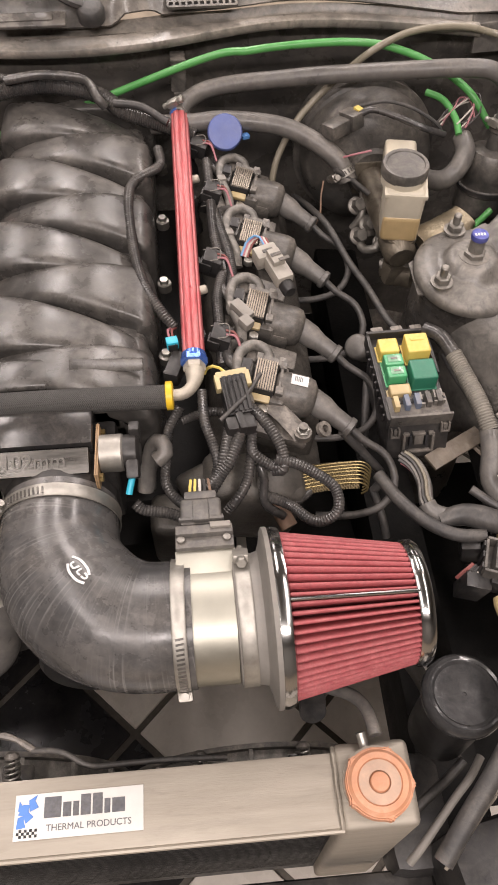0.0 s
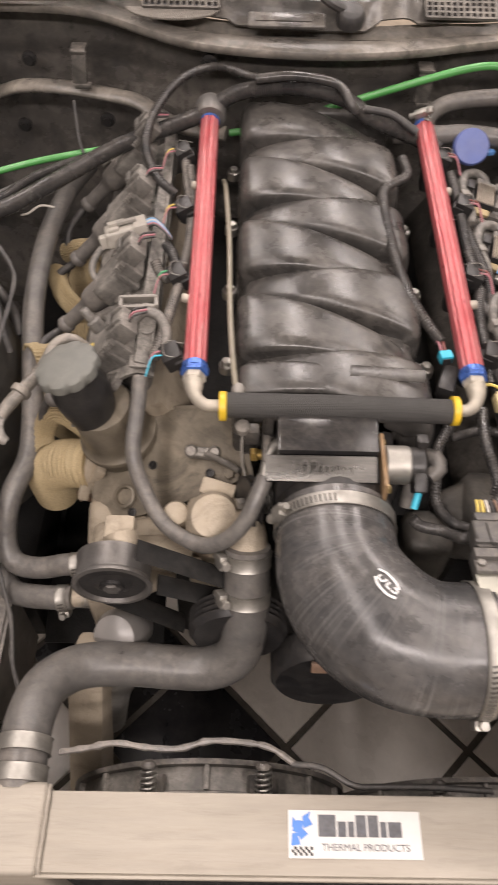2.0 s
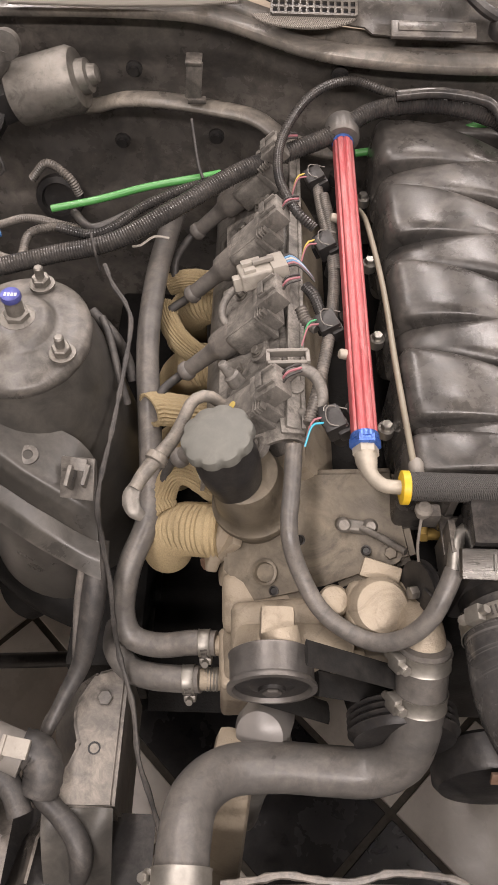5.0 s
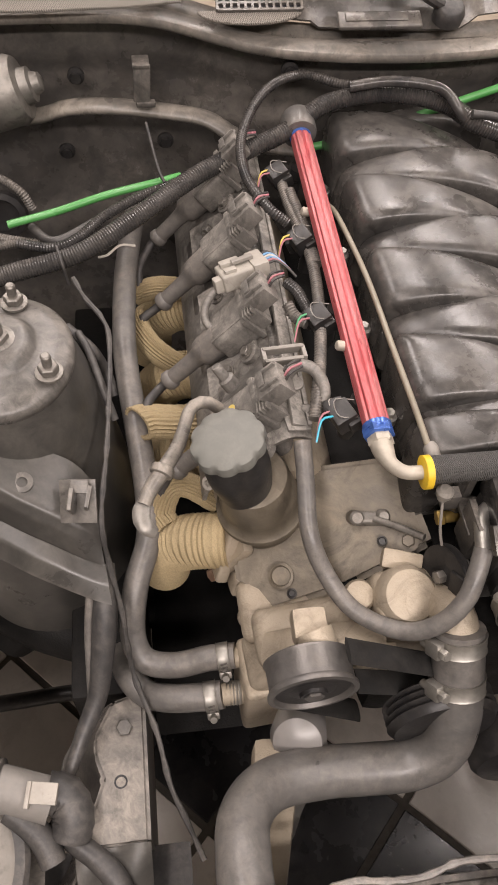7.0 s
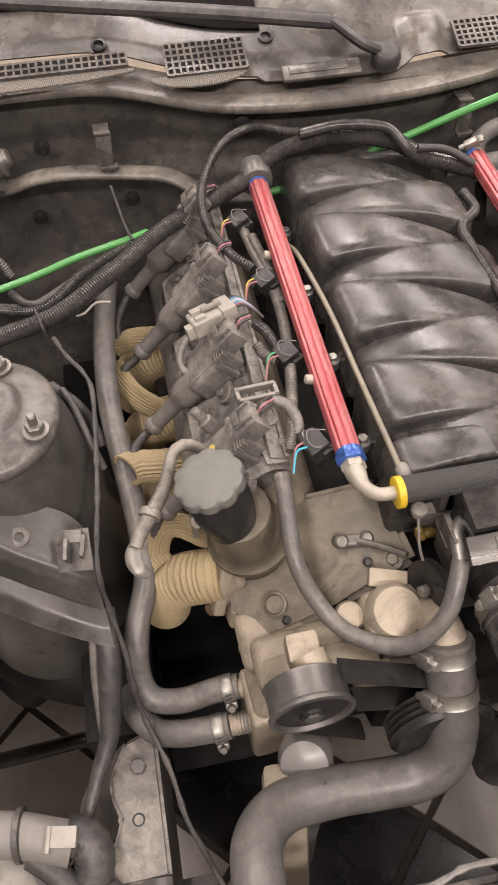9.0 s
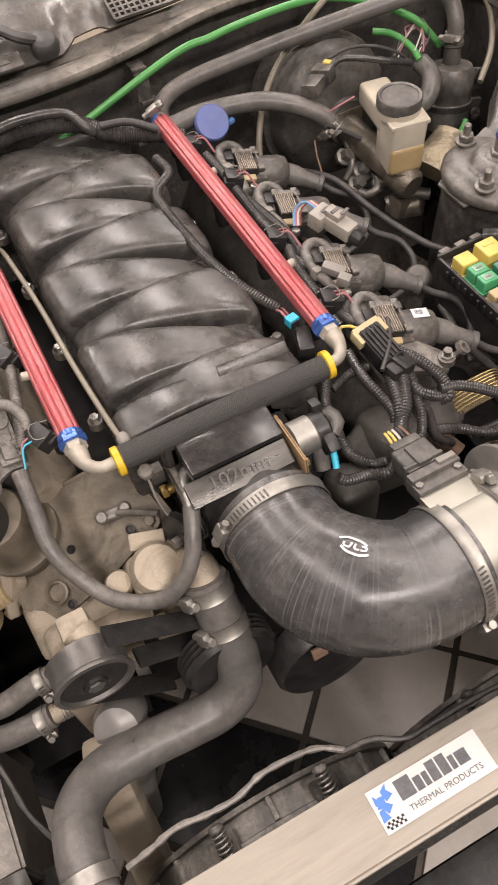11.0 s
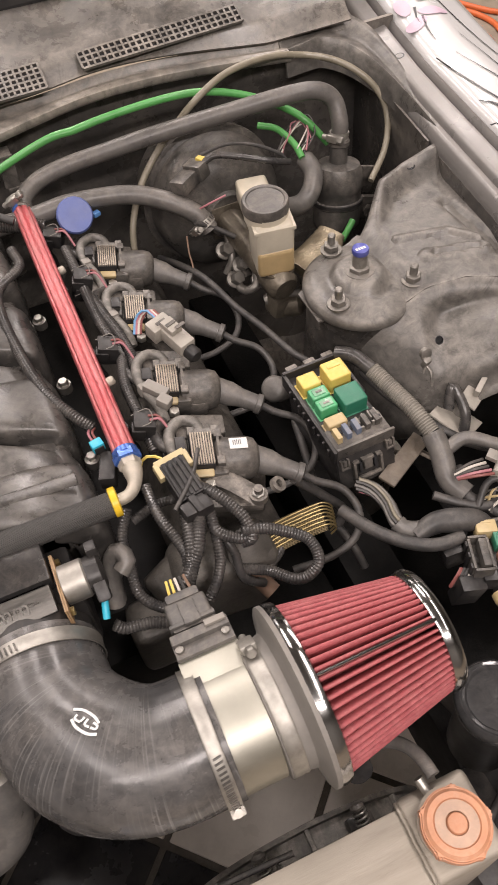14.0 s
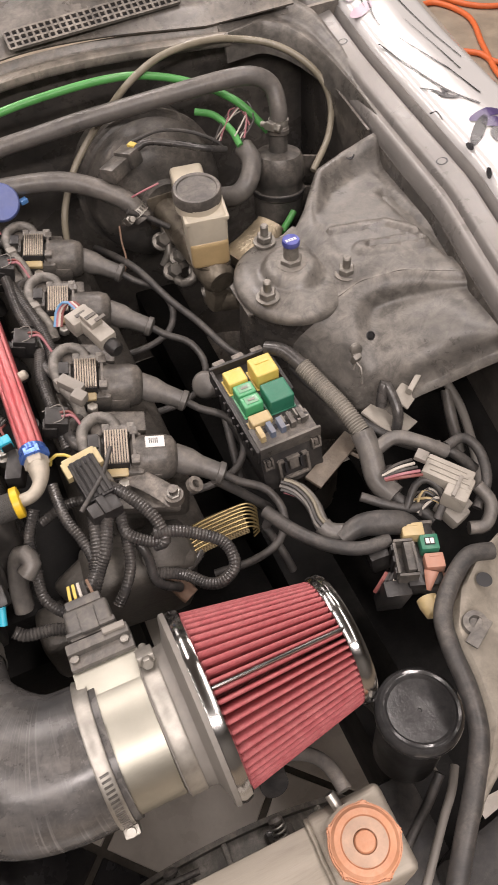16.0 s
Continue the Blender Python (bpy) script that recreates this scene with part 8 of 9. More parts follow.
# ---- brake booster, master cylinder and reservoir ----
booster = thing("brake_booster", (0.225, 0.95, 0.545), "dusty black brake booster drum on the firewall", "brake booster")
BA = Vector((0.03, -1, 0.10)).normalized()
B0 = Vector((0.236, 0.990, 0.640))
part("shell", lathe([(0.078, 0), (0.090, 0.004), (0.093, 0.012), (0.093, 0.050), (0.096, 0.053), (0.096, 0.059), (0.090, 0.062), (0.088, 0.086), (0.083, 0.098), (0.070, 0.106), (0.064, 0.110), (0.050, 0.115), (0.034, 0.118), (0.03, 0.125)], B0, BA, 72), M_COIL, booster)
part("seam", lathe([(0.0945, 0.052), (0.0985, 0.054), (0.0985, 0.058), (0.0945, 0.060)], B0, BA, 72), M_COIL, booster)
bs = [(0.183, 0.860, 0.728), (0.203, 0.871, 0.732)]
sn = part("vacuum_sensor", joined(box((0.034, 0.022, 0.018), pose(*bs[0], -10, 0, 35), bevel=0.003), box((0.020, 0.026, 0.020), pose(*bs[1], -10, 0, 35), bevel=0.002)), M_COIL, booster)
part("lock", box((0.008, 0.010, 0.006), pose(bs[1][0] + 0.008, bs[1][1] + 0.004, bs[1][2] + 0.010, 0, 0, 35), bevel=0.001), M_FUSEYEL, sn, "yellow plug lock")
part("loom", tube([(0.209, 0.868, 0.738), (0.228, 0.869, 0.745), (0.258, 0.854, 0.742), (0.288, 0.840, 0.735), (0.316, 0.839, 0.725)], 0.0042, 10), M_CONDUIT, booster)
part("vent_line", tube([(0.214, 0.879, 0.745), (0.246, 0.877, 0.750), (0.277, 0.863, 0.748), (0.306, 0.849, 0.735), (0.314, 0.844, 0.725)], 0.0022, 8), M_CABLE, booster)
mc = thing("master_cylinder", (0.26, 0.79, 0.585), "cast metal brake master cylinder with a cream fluid reservoir", "master cylinder")
part("bore", joined(lathe([(0.030, 0), (0.026, 0.012), (0.020, 0.016), (0.019, 0.11), (0.017, 0.118), (0.021, 0.12), (0.021, 0.15), (0.016, 0.156)], (0.236, 0.885, 0.648), (0.14, -1, -0.17), 32), box((0.05, 0.02, 0.05), pose(0.238, 0.875, 0.647, 0, 0, 0), bevel=0.005)), M_OLDIRON, mc)
rsv = part("reservoir", joined(box((0.046, 0.048, 0.078), pose(0.2545, 0.766, 0.678, 4, 0, -10), bevel=0.007, seg=3, taper=1.06), box((0.040, 0.076, 0.030), pose(0.258, 0.812, 0.700, 2, 0, -10), bevel=0.006, seg=3), lathe([(0.027, 0), (0.027, 0.012)], (0.2515, 0.770, 0.712), (0, -0.05, 1), 32), box((0.052, 0.055, 0.006), pose(0.2545, 0.766, 0.712, 4, 0, -10), bevel=0.002)), M_CREAM, mc, "yellowed translucent reservoir")
part("fluid_band", box((0.0464, 0.0484, 0.040), pose(0.2545, 0.7645, 0.662, 4, 0, -10), bevel=0.007, seg=3), M_FLUID, rsv, "amber fluid showing through")
part("cap", lathe([(0.0255, 0), (0.0282, 0.001), (0.0285, 0.012), (0.0268, 0.0145), (0.0235, 0.0140), (0.0225, 0.0128), (0.008, 0.0130)], (0.2515, 0.771, 0.7215), (0, -0.05, 1), 44), M_COIL, rsv, "dusty black screw cap")
part("stem", lathe([(0.019, 0), (0.017, 0.02), (0.022, 0.024), (0.022, 0.03)], (0.257, 0.757, 0.612), (0, 0, 1), 28), M_OLDIRON, mc)
for k, (pts, r) in enumerate((([(0.217, 0.818, 0.600), (0.221, 0.792, 0.590), (0.238, 0.783, 0.600), (0.246, 0.809, 0.610)], 0.006), ([(0.210, 0.845, 0.620), (0.230, 0.829, 0.610), (0.232, 0.798, 0.600)], 0.009), ([(0.243, 0.770, 0.580), (0.271, 0.760, 0.590), (0.295, 0.742, 0.590)], 0.008), ([(0.225, 0.847, 0.640), (0.222, 0.826, 0.620), (0.210, 0.822, 0.600)], 0.005))):
    part("brake_line", tube(pts, r, 12), M_DUSTSTEEL if k != 1 else M_BLOCK, mc, "bent metal brake line")
for (x, y, z) in [(0.216, 0.838, 0.625), (0.229, 0.815, 0.612), (0.216, 0.806, 0.600), (0.245, 0.791, 0.600), (0.279, 0.768, 0.595)]:
    part("line_nut", joined(hexnut((x, y, z), (0.2, -0.6, 0.6), 0.009, 0.014), lathe([(0.011, -0.006), (0.012, 0.0), (0.008, 0.003)], (x, y, z), (0.2, -0.6, 0.6), 16)), M_DUSTSTEEL, mc)
solo("proportioning_block", joined(box((0.055, 0.03, 0.03), pose(*[(0.270, 0.761, 0.575)][0], 0, 10, 10), bevel=0.008), lathe([(0.016, 0), (0.016, 0.03), (0.011, 0.034)], [(0.258, 0.762, 0.570)][0], (0.8, -0.5, 0.2), 20)), M_OLDIRON, "grimy aluminium valve block below the reservoir", "valve")
solo("tower_heat_shield", tube([(0.286, 0.743, 0.630), (0.310, 0.752, 0.640), (0.334, 0.770, 0.645), (0.344, 0.776, 0.650)], (0.034, 0.030, 0.026, 0.020), 24, 0.004, flat=0.5, ribs=0.0010, pitch=0.004), M_FOIL, "crumpled tan foil below the canister", "foil")

# ---- vapour canister ----
can = thing("vapour_canister", (0.385, 0.85, 0.61), "black plastic vapour canister with a clamp bracket", "canister")
CA = Vector((0.10, 0.16, 1)).normalized()
C0 = Vector((0.380, 0.832, 0.615))
part("can", lathe([(0.018, -0.02), (0.024, -0.006), (0.031, 0), (0.032, 0.004), (0.032, 0.028), (0.0338, 0.030), (0.0338, 0.036), (0.032, 0.038), (0.032, 0.050), (0.0332, 0.052), (0.032, 0.074), (0.028, 0.082), (0.012, 0.085), (0.011, 0.105), (0.0135, 0.107), (0.0135, 0.112), (0.009, 0.116)], C0, CA, 48), M_COIL, can)
bk = part("bracket", joined(box((0.034, 0.004, 0.040), pose(0.428, 0.852, 0.655, 0, 10, -15), bevel=0.001), box((0.020, 0.006, 0.034), pose(0.424, 0.832, 0.625, 0, 10, -15), bevel=0.001)), M_BODY, can)
part("bolt", lathe([(0.008, 0), (0.008, 0.004), (0.004, 0.0045), (0.004, 0.001)], (0.425, 0.826, 0.622), (0.1, -1, 0.2), 16), M_BODY, bk)
part("strap", lathe([(0.0325, 0), (0.0345, 0.001), (0.0345, 0.006), (0.0325, 0.007)], C0 + CA * 0.030, CA, 48), M_BLACK, can)
top = C0 + CA * 0.115
wire("vapour_hose", [top, top + CA * 0.02, (0.392, 0.868, 0.770), (0.372, 0.874, 0.785), (0.338, 0.880, 0.787), (0.284, 0.893, 0.780), (0.230, 0.910, 0.770), (0.170, 0.926, 0.760), (0.110, 0.938, 0.750), (0.063, 0.944, 0.744), (0.022, 0.942, 0.738), (-0.004, 0.926, 0.732), (-0.0135, 0.905, 0.727)], 0.0108, M_RUBBER, "long grey rubber hose from the canister to the fuel rail", "hose", seg=18)
band_clamp(top + CA * 0.004, CA, 0.0112, 60, 0.009)
band_clamp((-0.0125, 0.912, 0.7275), (0.2, 1, 0.1), 0.0112, 60, 0.010)
wire("canister_hose", [(0.297, 0.844, 0.660), (0.317, 0.816, 0.675), (0.334, 0.816, 0.690), (0.348, 0.838, 0.700), (0.348, 0.861, 0.705)], 0.0125, M_RUBBER, "short bent rubber hose beside the canister", "hose", seg=18)
wire("vacuum_hose", [(-0.05, 0.905, 0.716), (0.0, 0.898, 0.720), (0.046, 0.898, 0.722), (0.113, 0.883, 0.720), (0.155, 0.858, 0.712), (0.185, 0.838, 0.695), (0.196, 0.826, 0.675)], 0.0118, M_RUBBER, "grey rubber vacuum hose ending in a clamp", "hose", seg=18)
band_clamp((0.192, 0.831, 0.684), (0.45, -0.5, -0.75), 0.0122, 200, 0.010)
wire("loose_wire", [(0.167, 0.834, 0.670), (0.163, 0.821, 0.655), (0.161, 0.806, 0.640), (0.150, 0.790, 0.630)], 0.0012, M_RUST, "thin brown loose wire", "wire", group="loose wires")
wire("loose_wire", [(0.183, 0.836, 0.700), (0.201, 0.829, 0.710), (0.223, 0.828, 0.715)], 0.0012, M_WIREPINK, "thin pink loose wire", "wire", group="loose wires")
wire("washer_line", [(0.178, 0.822, 0.695), (0.200, 0.820, 0.680), (0.223, 0.809, 0.665)], 0.0035, M_CABLE, "thin black hose to the master cylinder", "hose")
green = [(-0.26, 0.955, 0.680), (-0.20, 0.955, 0.695)] + [(0.016, 0.945, 0.776), (0.079, 0.938, 0.789), (0.121, 0.940, 0.792), (0.170, 0.940, 0.794), (0.211, 0.940, 0.793), (0.246, 0.940, 0.788), (0.286, 0.935, 0.777), (0.318, 0.925, 0.765), (0.344, 0.910, 0.753), (0.362, 0.890, 0.742), (0.386, 0.870, 0.712)]
wire("green_line", green, 0.0047, M_GREEN, "bright green plastic line along the firewall", "hose", seg=14)
wire("green_line", [(0.308, 0.919, 0.735), (0.328, 0.904, 0.732), (0.338, 0.873, 0.725), (0.340, 0.853, 0.715)], 0.0044, M_GREEN, "bright green line over the booster", "hose", seg=14)
wire("green_line", [(0.360, 0.777, 0.630), (0.375, 0.788, 0.635), (0.385, 0.795, 0.640)], 0.0044, M_GREEN, "short green line below the canister", "hose", seg=14)
wire("vent_tube", [(0.094, 0.850, 0.560), (0.100, 0.864, 0.615), (0.111, 0.885, 0.668), (0.138, 0.915, 0.702), (0.170, 0.934, 0.728), (0.202, 0.936, 0.757), (0.236, 0.931, 0.788), (0.284, 0.948, 0.799), (0.343, 0.962, 0.796), (0.390, 0.962, 0.787), (0.431, 0.945, 0.777), (0.461, 0.920, 0.760), (0.480, 0.900, 0.735), (0.482, 0.882, 0.708), (0.463, 0.855, 0.686), (0.429, 0.828, 0.666)], 0.0043, M_TANTUBE, "yellowed tube arching over the brake booster", "hose", seg=14)
for k in range(6):
    pts = [(0.319, 0.876, 0.715), (0.337, 0.888, 0.730), (0.353, 0.898, 0.735), (0.366, 0.893, 0.738), (0.362, 0.874, 0.730), (0.343, 0.860, 0.720)]
    wire("loose_wire", [(x + 0.006 * math.sin(k * 2.1 + i), y + 0.005 * math.cos(k * 1.3 + i * 2), z + 0.004 * math.sin(k + i)) for i, (x, y, z) in enumerate(pts)], 0.0010, (M_WIREWHITE, M_WIREPINK, M_CABLE)[k % 3], "thin tangled wire behind the booster", "wire", group="loose wires")

# ---- fuse box ----
fuse = thing("fuse_box", (0.217, 0.515, 0.58), "open black fuse box with coloured relays and fuses", "fuse box")
FM = pose(0.2165, 0.518, 0.640, 0, 0, 1)
part("tub", joined(box((0.068, 0.122, 0.012), FM, bevel=0.003), box((0.058, 0.112, 0.06), FM @ pose(0, 0, -0.034), bevel=0.008, taper=1.08), box((0.070, 0.004, 0.020), FM @ pose(0, 0.060, 0.006), bevel=0.001), box((0.004, 0.122, 0.018), FM @ pose(-0.0335, 0, 0.005), bevel=0.001), box((0.004, 0.060, 0.014), FM @ pose(0.0335, 0.030, 0.004), bevel=0.001)), M_BLACK, fuse)
front = part("latch_panel", joined(box((0.066, 0.006, 0.050), FM @ pose(0, -0.064, -0.016, -18, 0, 0), bevel=0.002), box((0.060, 0.020, 0.014), FM @ pose(0, -0.058, -0.036, -18, 0, 0), bevel=0.004)), M_BLACK, fuse)
FP = FM @ pose(0, -0.0668, -0.016, -18, 0, 0)
frame_bars = [((0.032, 0.005, 0.003), 0, -0.014), ((0.003, 0.006, 0.024), -0.0155, -0.003), ((0.003, 0.006, 0.024), 0.0155, -0.003), ((0.006, 0.006, 0.003), -0.013, 0.0085), ((0.006, 0.006, 0.003), 0.013, 0.0085)]
part("latch_frame", joined(*[box(sz, FP @ pose(ox, -0.002, oz), bevel=0.0008) for sz, ox, oz in frame_bars]), M_COIL, front, "dusty grey latch frame")
part("latch", joined(box((0.010, 0.006, 0.012), FP @ pose(0, -0.002, 0.002), bevel=0.001), box((0.014, 0.007, 0.003), FP @ pose(0, -0.002, 0.009), bevel=0.0008)), M_COIL, front)
for lx in (-0.0085, 0.0085):
    part("latch_slot", box((0.003, 0.004, 0.014), FP @ pose(lx, -0.0022, 0.000), bevel=0.0005), M_INK, front)
for sx, sz_ in ((-0.026, 0.012), (0.027, 0.016)):
    part("side_clip", joined(*[box((0.0022, 0.005, 0.011), FP @ pose(sx + o, -0.003, sz_), bevel=0.0005) for o in (-0.004, 0.004)], box((0.010, 0.005, 0.0022), FP @ pose(sx, -0.003, sz_ - 0.005), bevel=0.0005), box((0.004, 0.004, 0.006), FP @ pose(sx, -0.003, sz_ + 0.001), bevel=0.0005)), M_COIL, front)


FR = FM @ pose(0, -0.003, 0) @ Matrix.Diagonal((0.90, 0.90, 0.85, 1))
M_GREENWIN = mat("clear_green_window", (0.22, 0.42, 0.28), 0.2, 0, 0.2, 80, 0.2, bump=0)


def relay(x, y, sx, sy, h, material, label, notch=False):
    r = part("relay", joined(box((sx, sy, h), FR @ pose(x, y, 0.004 + h / 2), bevel=0.0025, seg=3), box((sx + 0.003, sy + 0.003, 0.004), FR @ pose(x, y, 0.006), bevel=0.0005)), material, fuse, label)
    if notch:
        part("rib", box((sx * 0.6, 0.004, 0.002), FR @ pose(x, y + sy * 0.15, 0.004 + h), bevel=0.0005), material, r)
    return r


relay(-0.0175, 0.042, 0.024, 0.022, 0.022, M_FUSEYEL, "yellow relay")
relay(0.0165, 0.038, 0.028, 0.030, 0.028, M_FUSEYEL, "large yellow relay", True)
for gy in (0.019, 0.000):
    g = relay(-0.0160, gy, 0.023, 0.017, 0.022, M_FUSEGREEN, "clear green fuse link")
    part("window", box((0.015, 0.010, 0.001), FR @ pose(-0.016, gy, 0.0265), bevel=0.0003), M_GREENWIN, g)
    part("fuse_link", box((0.008, 0.003, 0.001), FR @ pose(-0.016, gy, 0.0272), bevel=0.0003), M_DUSTSTEEL, g)
relay(0.0150, -0.002, 0.030, 0.030, 0.026, M_RELAYGREEN, "dark green relay")
relay(-0.0165, -0.0240, 0.025, 0.015, 0.018, M_FUSETAN, "tan relay")
part("fuse_socket", joined(box((0.064, 0.030, 0.010), FM @ pose(0.001, -0.044, 0.007), bevel=0.001), box((0.066, 0.003, 0.018), FM @ pose(0.001, -0.060, 0.008), bevel=0.0005)), M_COIL, fuse)
for k, m_ in enumerate((M_FUSETAN, M_FUSEDULL, M_FUSEDULL, M_COIL, M_COIL)):
    part("fuse", box((0.0055, 0.015, 0.012), FM @ pose(-0.023 + 0.0115 * k, -0.043 + 0.001 * k, 0.015), bevel=0.0008), m_, fuse)
    part("slot", box((0.006, 0.005, 0.001), FM @ pose(-0.0175 + 0.0115 * k, -0.0375, 0.0125), bevel=0), M_INK, fuse)
for k in range(4):
    part("contact", joined(box((0.0022, 0.010, 0.007), FM @ pose(0.0045 + 0.0075 * k, -0.036 + 0.001 * k, 0.015), bevel=0.0004), box((0.0050, 0.0022, 0.007), FM @ pose(0.0045 + 0.0075 * k, -0.046 + 0.001 * k, 0.015), bevel=0.0004)), M_DUSTSTEEL, fuse)
for k in range(9):
    part("clip_tooth", box((0.004, 0.003, 0.010), FM @ pose(-0.036, -0.050 + 0.011 * k, 0.004), bevel=0.0005), M_BLACK, fuse)
for k in range(3):
    part("hinge", box((0.014, 0.008, 0.012), FM @ pose(-0.022 + 0.022 * k, 0.064, 0.010, 0, 0, 4), bevel=0.002), M_COIL, fuse)
solo("fuse_box_stay", joined(box((0.076, 0.020, 0.004), pose(0.262, 0.448, 0.606, 8, 4, 30), bevel=0.0015), box((0.030, 0.030, 0.004), pose(0.294, 0.452, 0.590, 0, 50, 30), bevel=0.001)), M_STAY, "dirty brown bracket under the fuse box", "bracket")
solo("tower_bumper", lathe([(0.015, -0.03), (0.016, -0.004), (0.014, 0), (0.011, 0.002)], [(0.180, 0.608, 0.600)][0], (-0.5, -0.4, 0.7), 28), M_RUBBER, "round black rubber plug beside the fuse box", "plug")
bundle = [(0.201, 0.435, 0.615), (0.212, 0.425, 0.612), (0.219, 0.408, 0.605), (0.218, 0.386, 0.600), (0.227, 0.368, 0.595), (0.250, 0.353, 0.595)]
bnd = thing("wire_bundle", (bundle[2][0], bundle[2][1], 0.57), "bundle of bare coloured wires under the fuse box", "wires")
for k in range(9):
    ca_, sa_ = math.cos(k * 0.7), math.sin(k * 0.7)
    part("wire", tube([(x + 0.0058 * ca_, y + 0.004 * sa_, z + 0.0045 * sa_) for x, y, z in bundle[:5]], 0.0021, 6), (M_CABLE, M_RUBBER, M_TANTUBE, M_CABLE, M_RUBBER, M_CABLE, M_WIREPINK, M_CABLE, M_RUST)[k], bnd)
part("loom", tube([bundle[3], (0.222, 0.378, 0.597), (0.236, 0.370, 0.597), (0.256, 0.366, 0.600), (0.276, 0.356, 0.602)], 0.0095, 14), M_RUBBER, bnd)

cond = [(0.248, 0.581, 0.652), (0.262, 0.567, 0.655), (0.272, 0.541, 0.652), (0.281, 0.512, 0.645), (0.289, 0.478, 0.640), (0.295, 0.451, 0.630), (0.295, 0.432, 0.620), (0.291, 0.406, 0.605), (0.299, 0.384, 0.600)]
wire("fuse_box_conduit", cond[:3], 0.0085, M_CONDUIT, "taped black loom leaving the fuse box", "conduit", seg=14)
wire("fuse_box_conduit", cond[2:6], 0.0100, mat("dusty_ribbed_conduit", (0.17, 0.16, 0.14), 0.5, 0, 0.2, 60, 0.7, (0.34, 0.31, 0.26), bump=0.03), "dusty grey ribbed conduit along the inner fender", "conduit", ribs=0.0012, seg=16, group="wiring conduits")
wire("fuse_box_conduit", cond[5:], 0.0120, M_RUBBER, "thick taped loom below the conduit", "conduit", seg=16)
wire("fuse_box_conduit", [(0.270, 0.558, 0.635), (0.282, 0.526, 0.625), (0.302, 0.486, 0.615), (0.325, 0.453, 0.605), (0.352, 0.428, 0.600), (0.373, 0.418, 0.600)], 0.0060, M_CABLE, "thin taped loom beside the conduit", "conduit")
hg = [(0.322, 0.521, 0.675), (0.318, 0.509, 0.668), (0.311, 0.504, 0.655), (0.318, 0.493, 0.650)]
hang = thing("loom_hanger", (hg[1][0], hg[1][1], 0.63), "small metal hanger clip on the inner fender", "clip")
part("loop", joined(lathe([(0.0045, 0), (0.0065, 0.001), (0.0065, 0.006), (0.0045, 0.007)], hg[0], (0, -1, 0.3), 18), box((0.010, 0.006, 0.012), pose(hg[1][0], hg[1][1], hg[1][2] + 0.004, 20, 0, 10), bevel=0.002), tube([hg[0], Vector(hg[0]).lerp(Vector(hg[1]), 0.6)], 0.0040, 8)), M_DUSTSTEEL, hang)
part("tail", tube([hg[1], Vector(hg[1]).lerp(Vector(hg[3]), 0.5) + Vector((0.002, 0, 0.004)), hg[3]], 0.0016, 8), M_DUSTSTEEL, hang)
part("tail", tube([hg[1], Vector(hg[1]).lerp(Vector(hg[2]), 0.4), Vector(hg[1]).lerp(Vector(hg[2]), 0.6)], 0.0016, 8), M_DUSTSTEEL, hang)
solo("lamp_bracket", joined(box((0.040, 0.022, 0.003), pose(*[(0.370, 0.482, 0.625)][0], 30, -10, 30), bevel=0.001), box((0.030, 0.006, 0.012), pose(*[(0.376, 0.482, 0.635)][0], 10, -10, 35), bevel=0.001), box((0.045, 0.05, 0.003), pose(*[(0.344, 0.474, 0.600)][0], 10, 20, 30), bevel=0.001)), M_PALEPL, "bent pale sheet-metal bracket in the lamp opening", "bracket")
for pts, r, m_ in (([(0.373, 0.409, 0.610), (0.394, 0.411, 0.610), (0.405, 0.394, 0.600), (0.397, 0.366, 0.590), (0.374, 0.346, 0.580)], 0.0055, M_CABLE), ([(0.297, 0.430, 0.620), (0.325, 0.433, 0.625), (0.349, 0.417, 0.620), (0.369, 0.403, 0.610)], 0.0075, M_RUBBER), ([(0.302, 0.367, 0.600), (0.317, 0.379, 0.615), (0.330, 0.376, 0.620), (0.337, 0.358, 0.610), (0.322, 0.343, 0.600)], 0.004, M_CABLE), ([(0.266, 0.396, 0.605), (0.289, 0.377, 0.600), (0.310, 0.365, 0.598), (0.334, 0.367, 0.600)], 0.005, M_CABLE), ([(0.379, 0.360, 0.600), (0.385, 0.341, 0.590), (0.371, 0.326, 0.580), (0.354, 0.330, 0.580)], 0.007, M_RUBBER),
                   ([(0.451, 0.525, 0.560), (0.456, 0.490, 0.540), (0.448, 0.445, 0.520), (0.435, 0.405, 0.500)], 0.0055, M_RUBGREY), ([(0.338, 0.451, 0.600), (0.346, 0.463, 0.620), (0.346, 0.484, 0.635), (0.343, 0.490, 0.640), (0.334, 0.478, 0.620)], 0.006, M_CONDUIT), ([(0.449, 0.513, 0.550), (0.443, 0.486, 0.530), (0.441, 0.456, 0.500)], 0.007, M_RUBBER), ([(0.334, 0.445, 0.600), (0.362, 0.423, 0.600), (0.379, 0.406, 0.600), (0.399, 0.388, 0.580)], 0.006, M_CABLE), ([(0.311, 0.416, 0.600), (0.299, 0.384, 0.600), (0.316, 0.367, 0.590), (0.327, 0.351, 0.585)], 0.0065, M_CABLE)):
    wire("lamp_loom", pts, r, m_, "black taped lamp wiring", "cable", group="lamp looms")
lpg = [(0.327, 0.389, 0.630), (0.351, 0.368, 0.622), (0.358, 0.349, 0.618), (0.327, 0.366, 0.600), (0.342, 0.348, 0.595)]
lamp_plug = thing("lamp_plug", (lpg[1][0], lpg[1][1], lpg[1][2] - 0.02), "large dusty grey multi-way lamp plug", "connector")
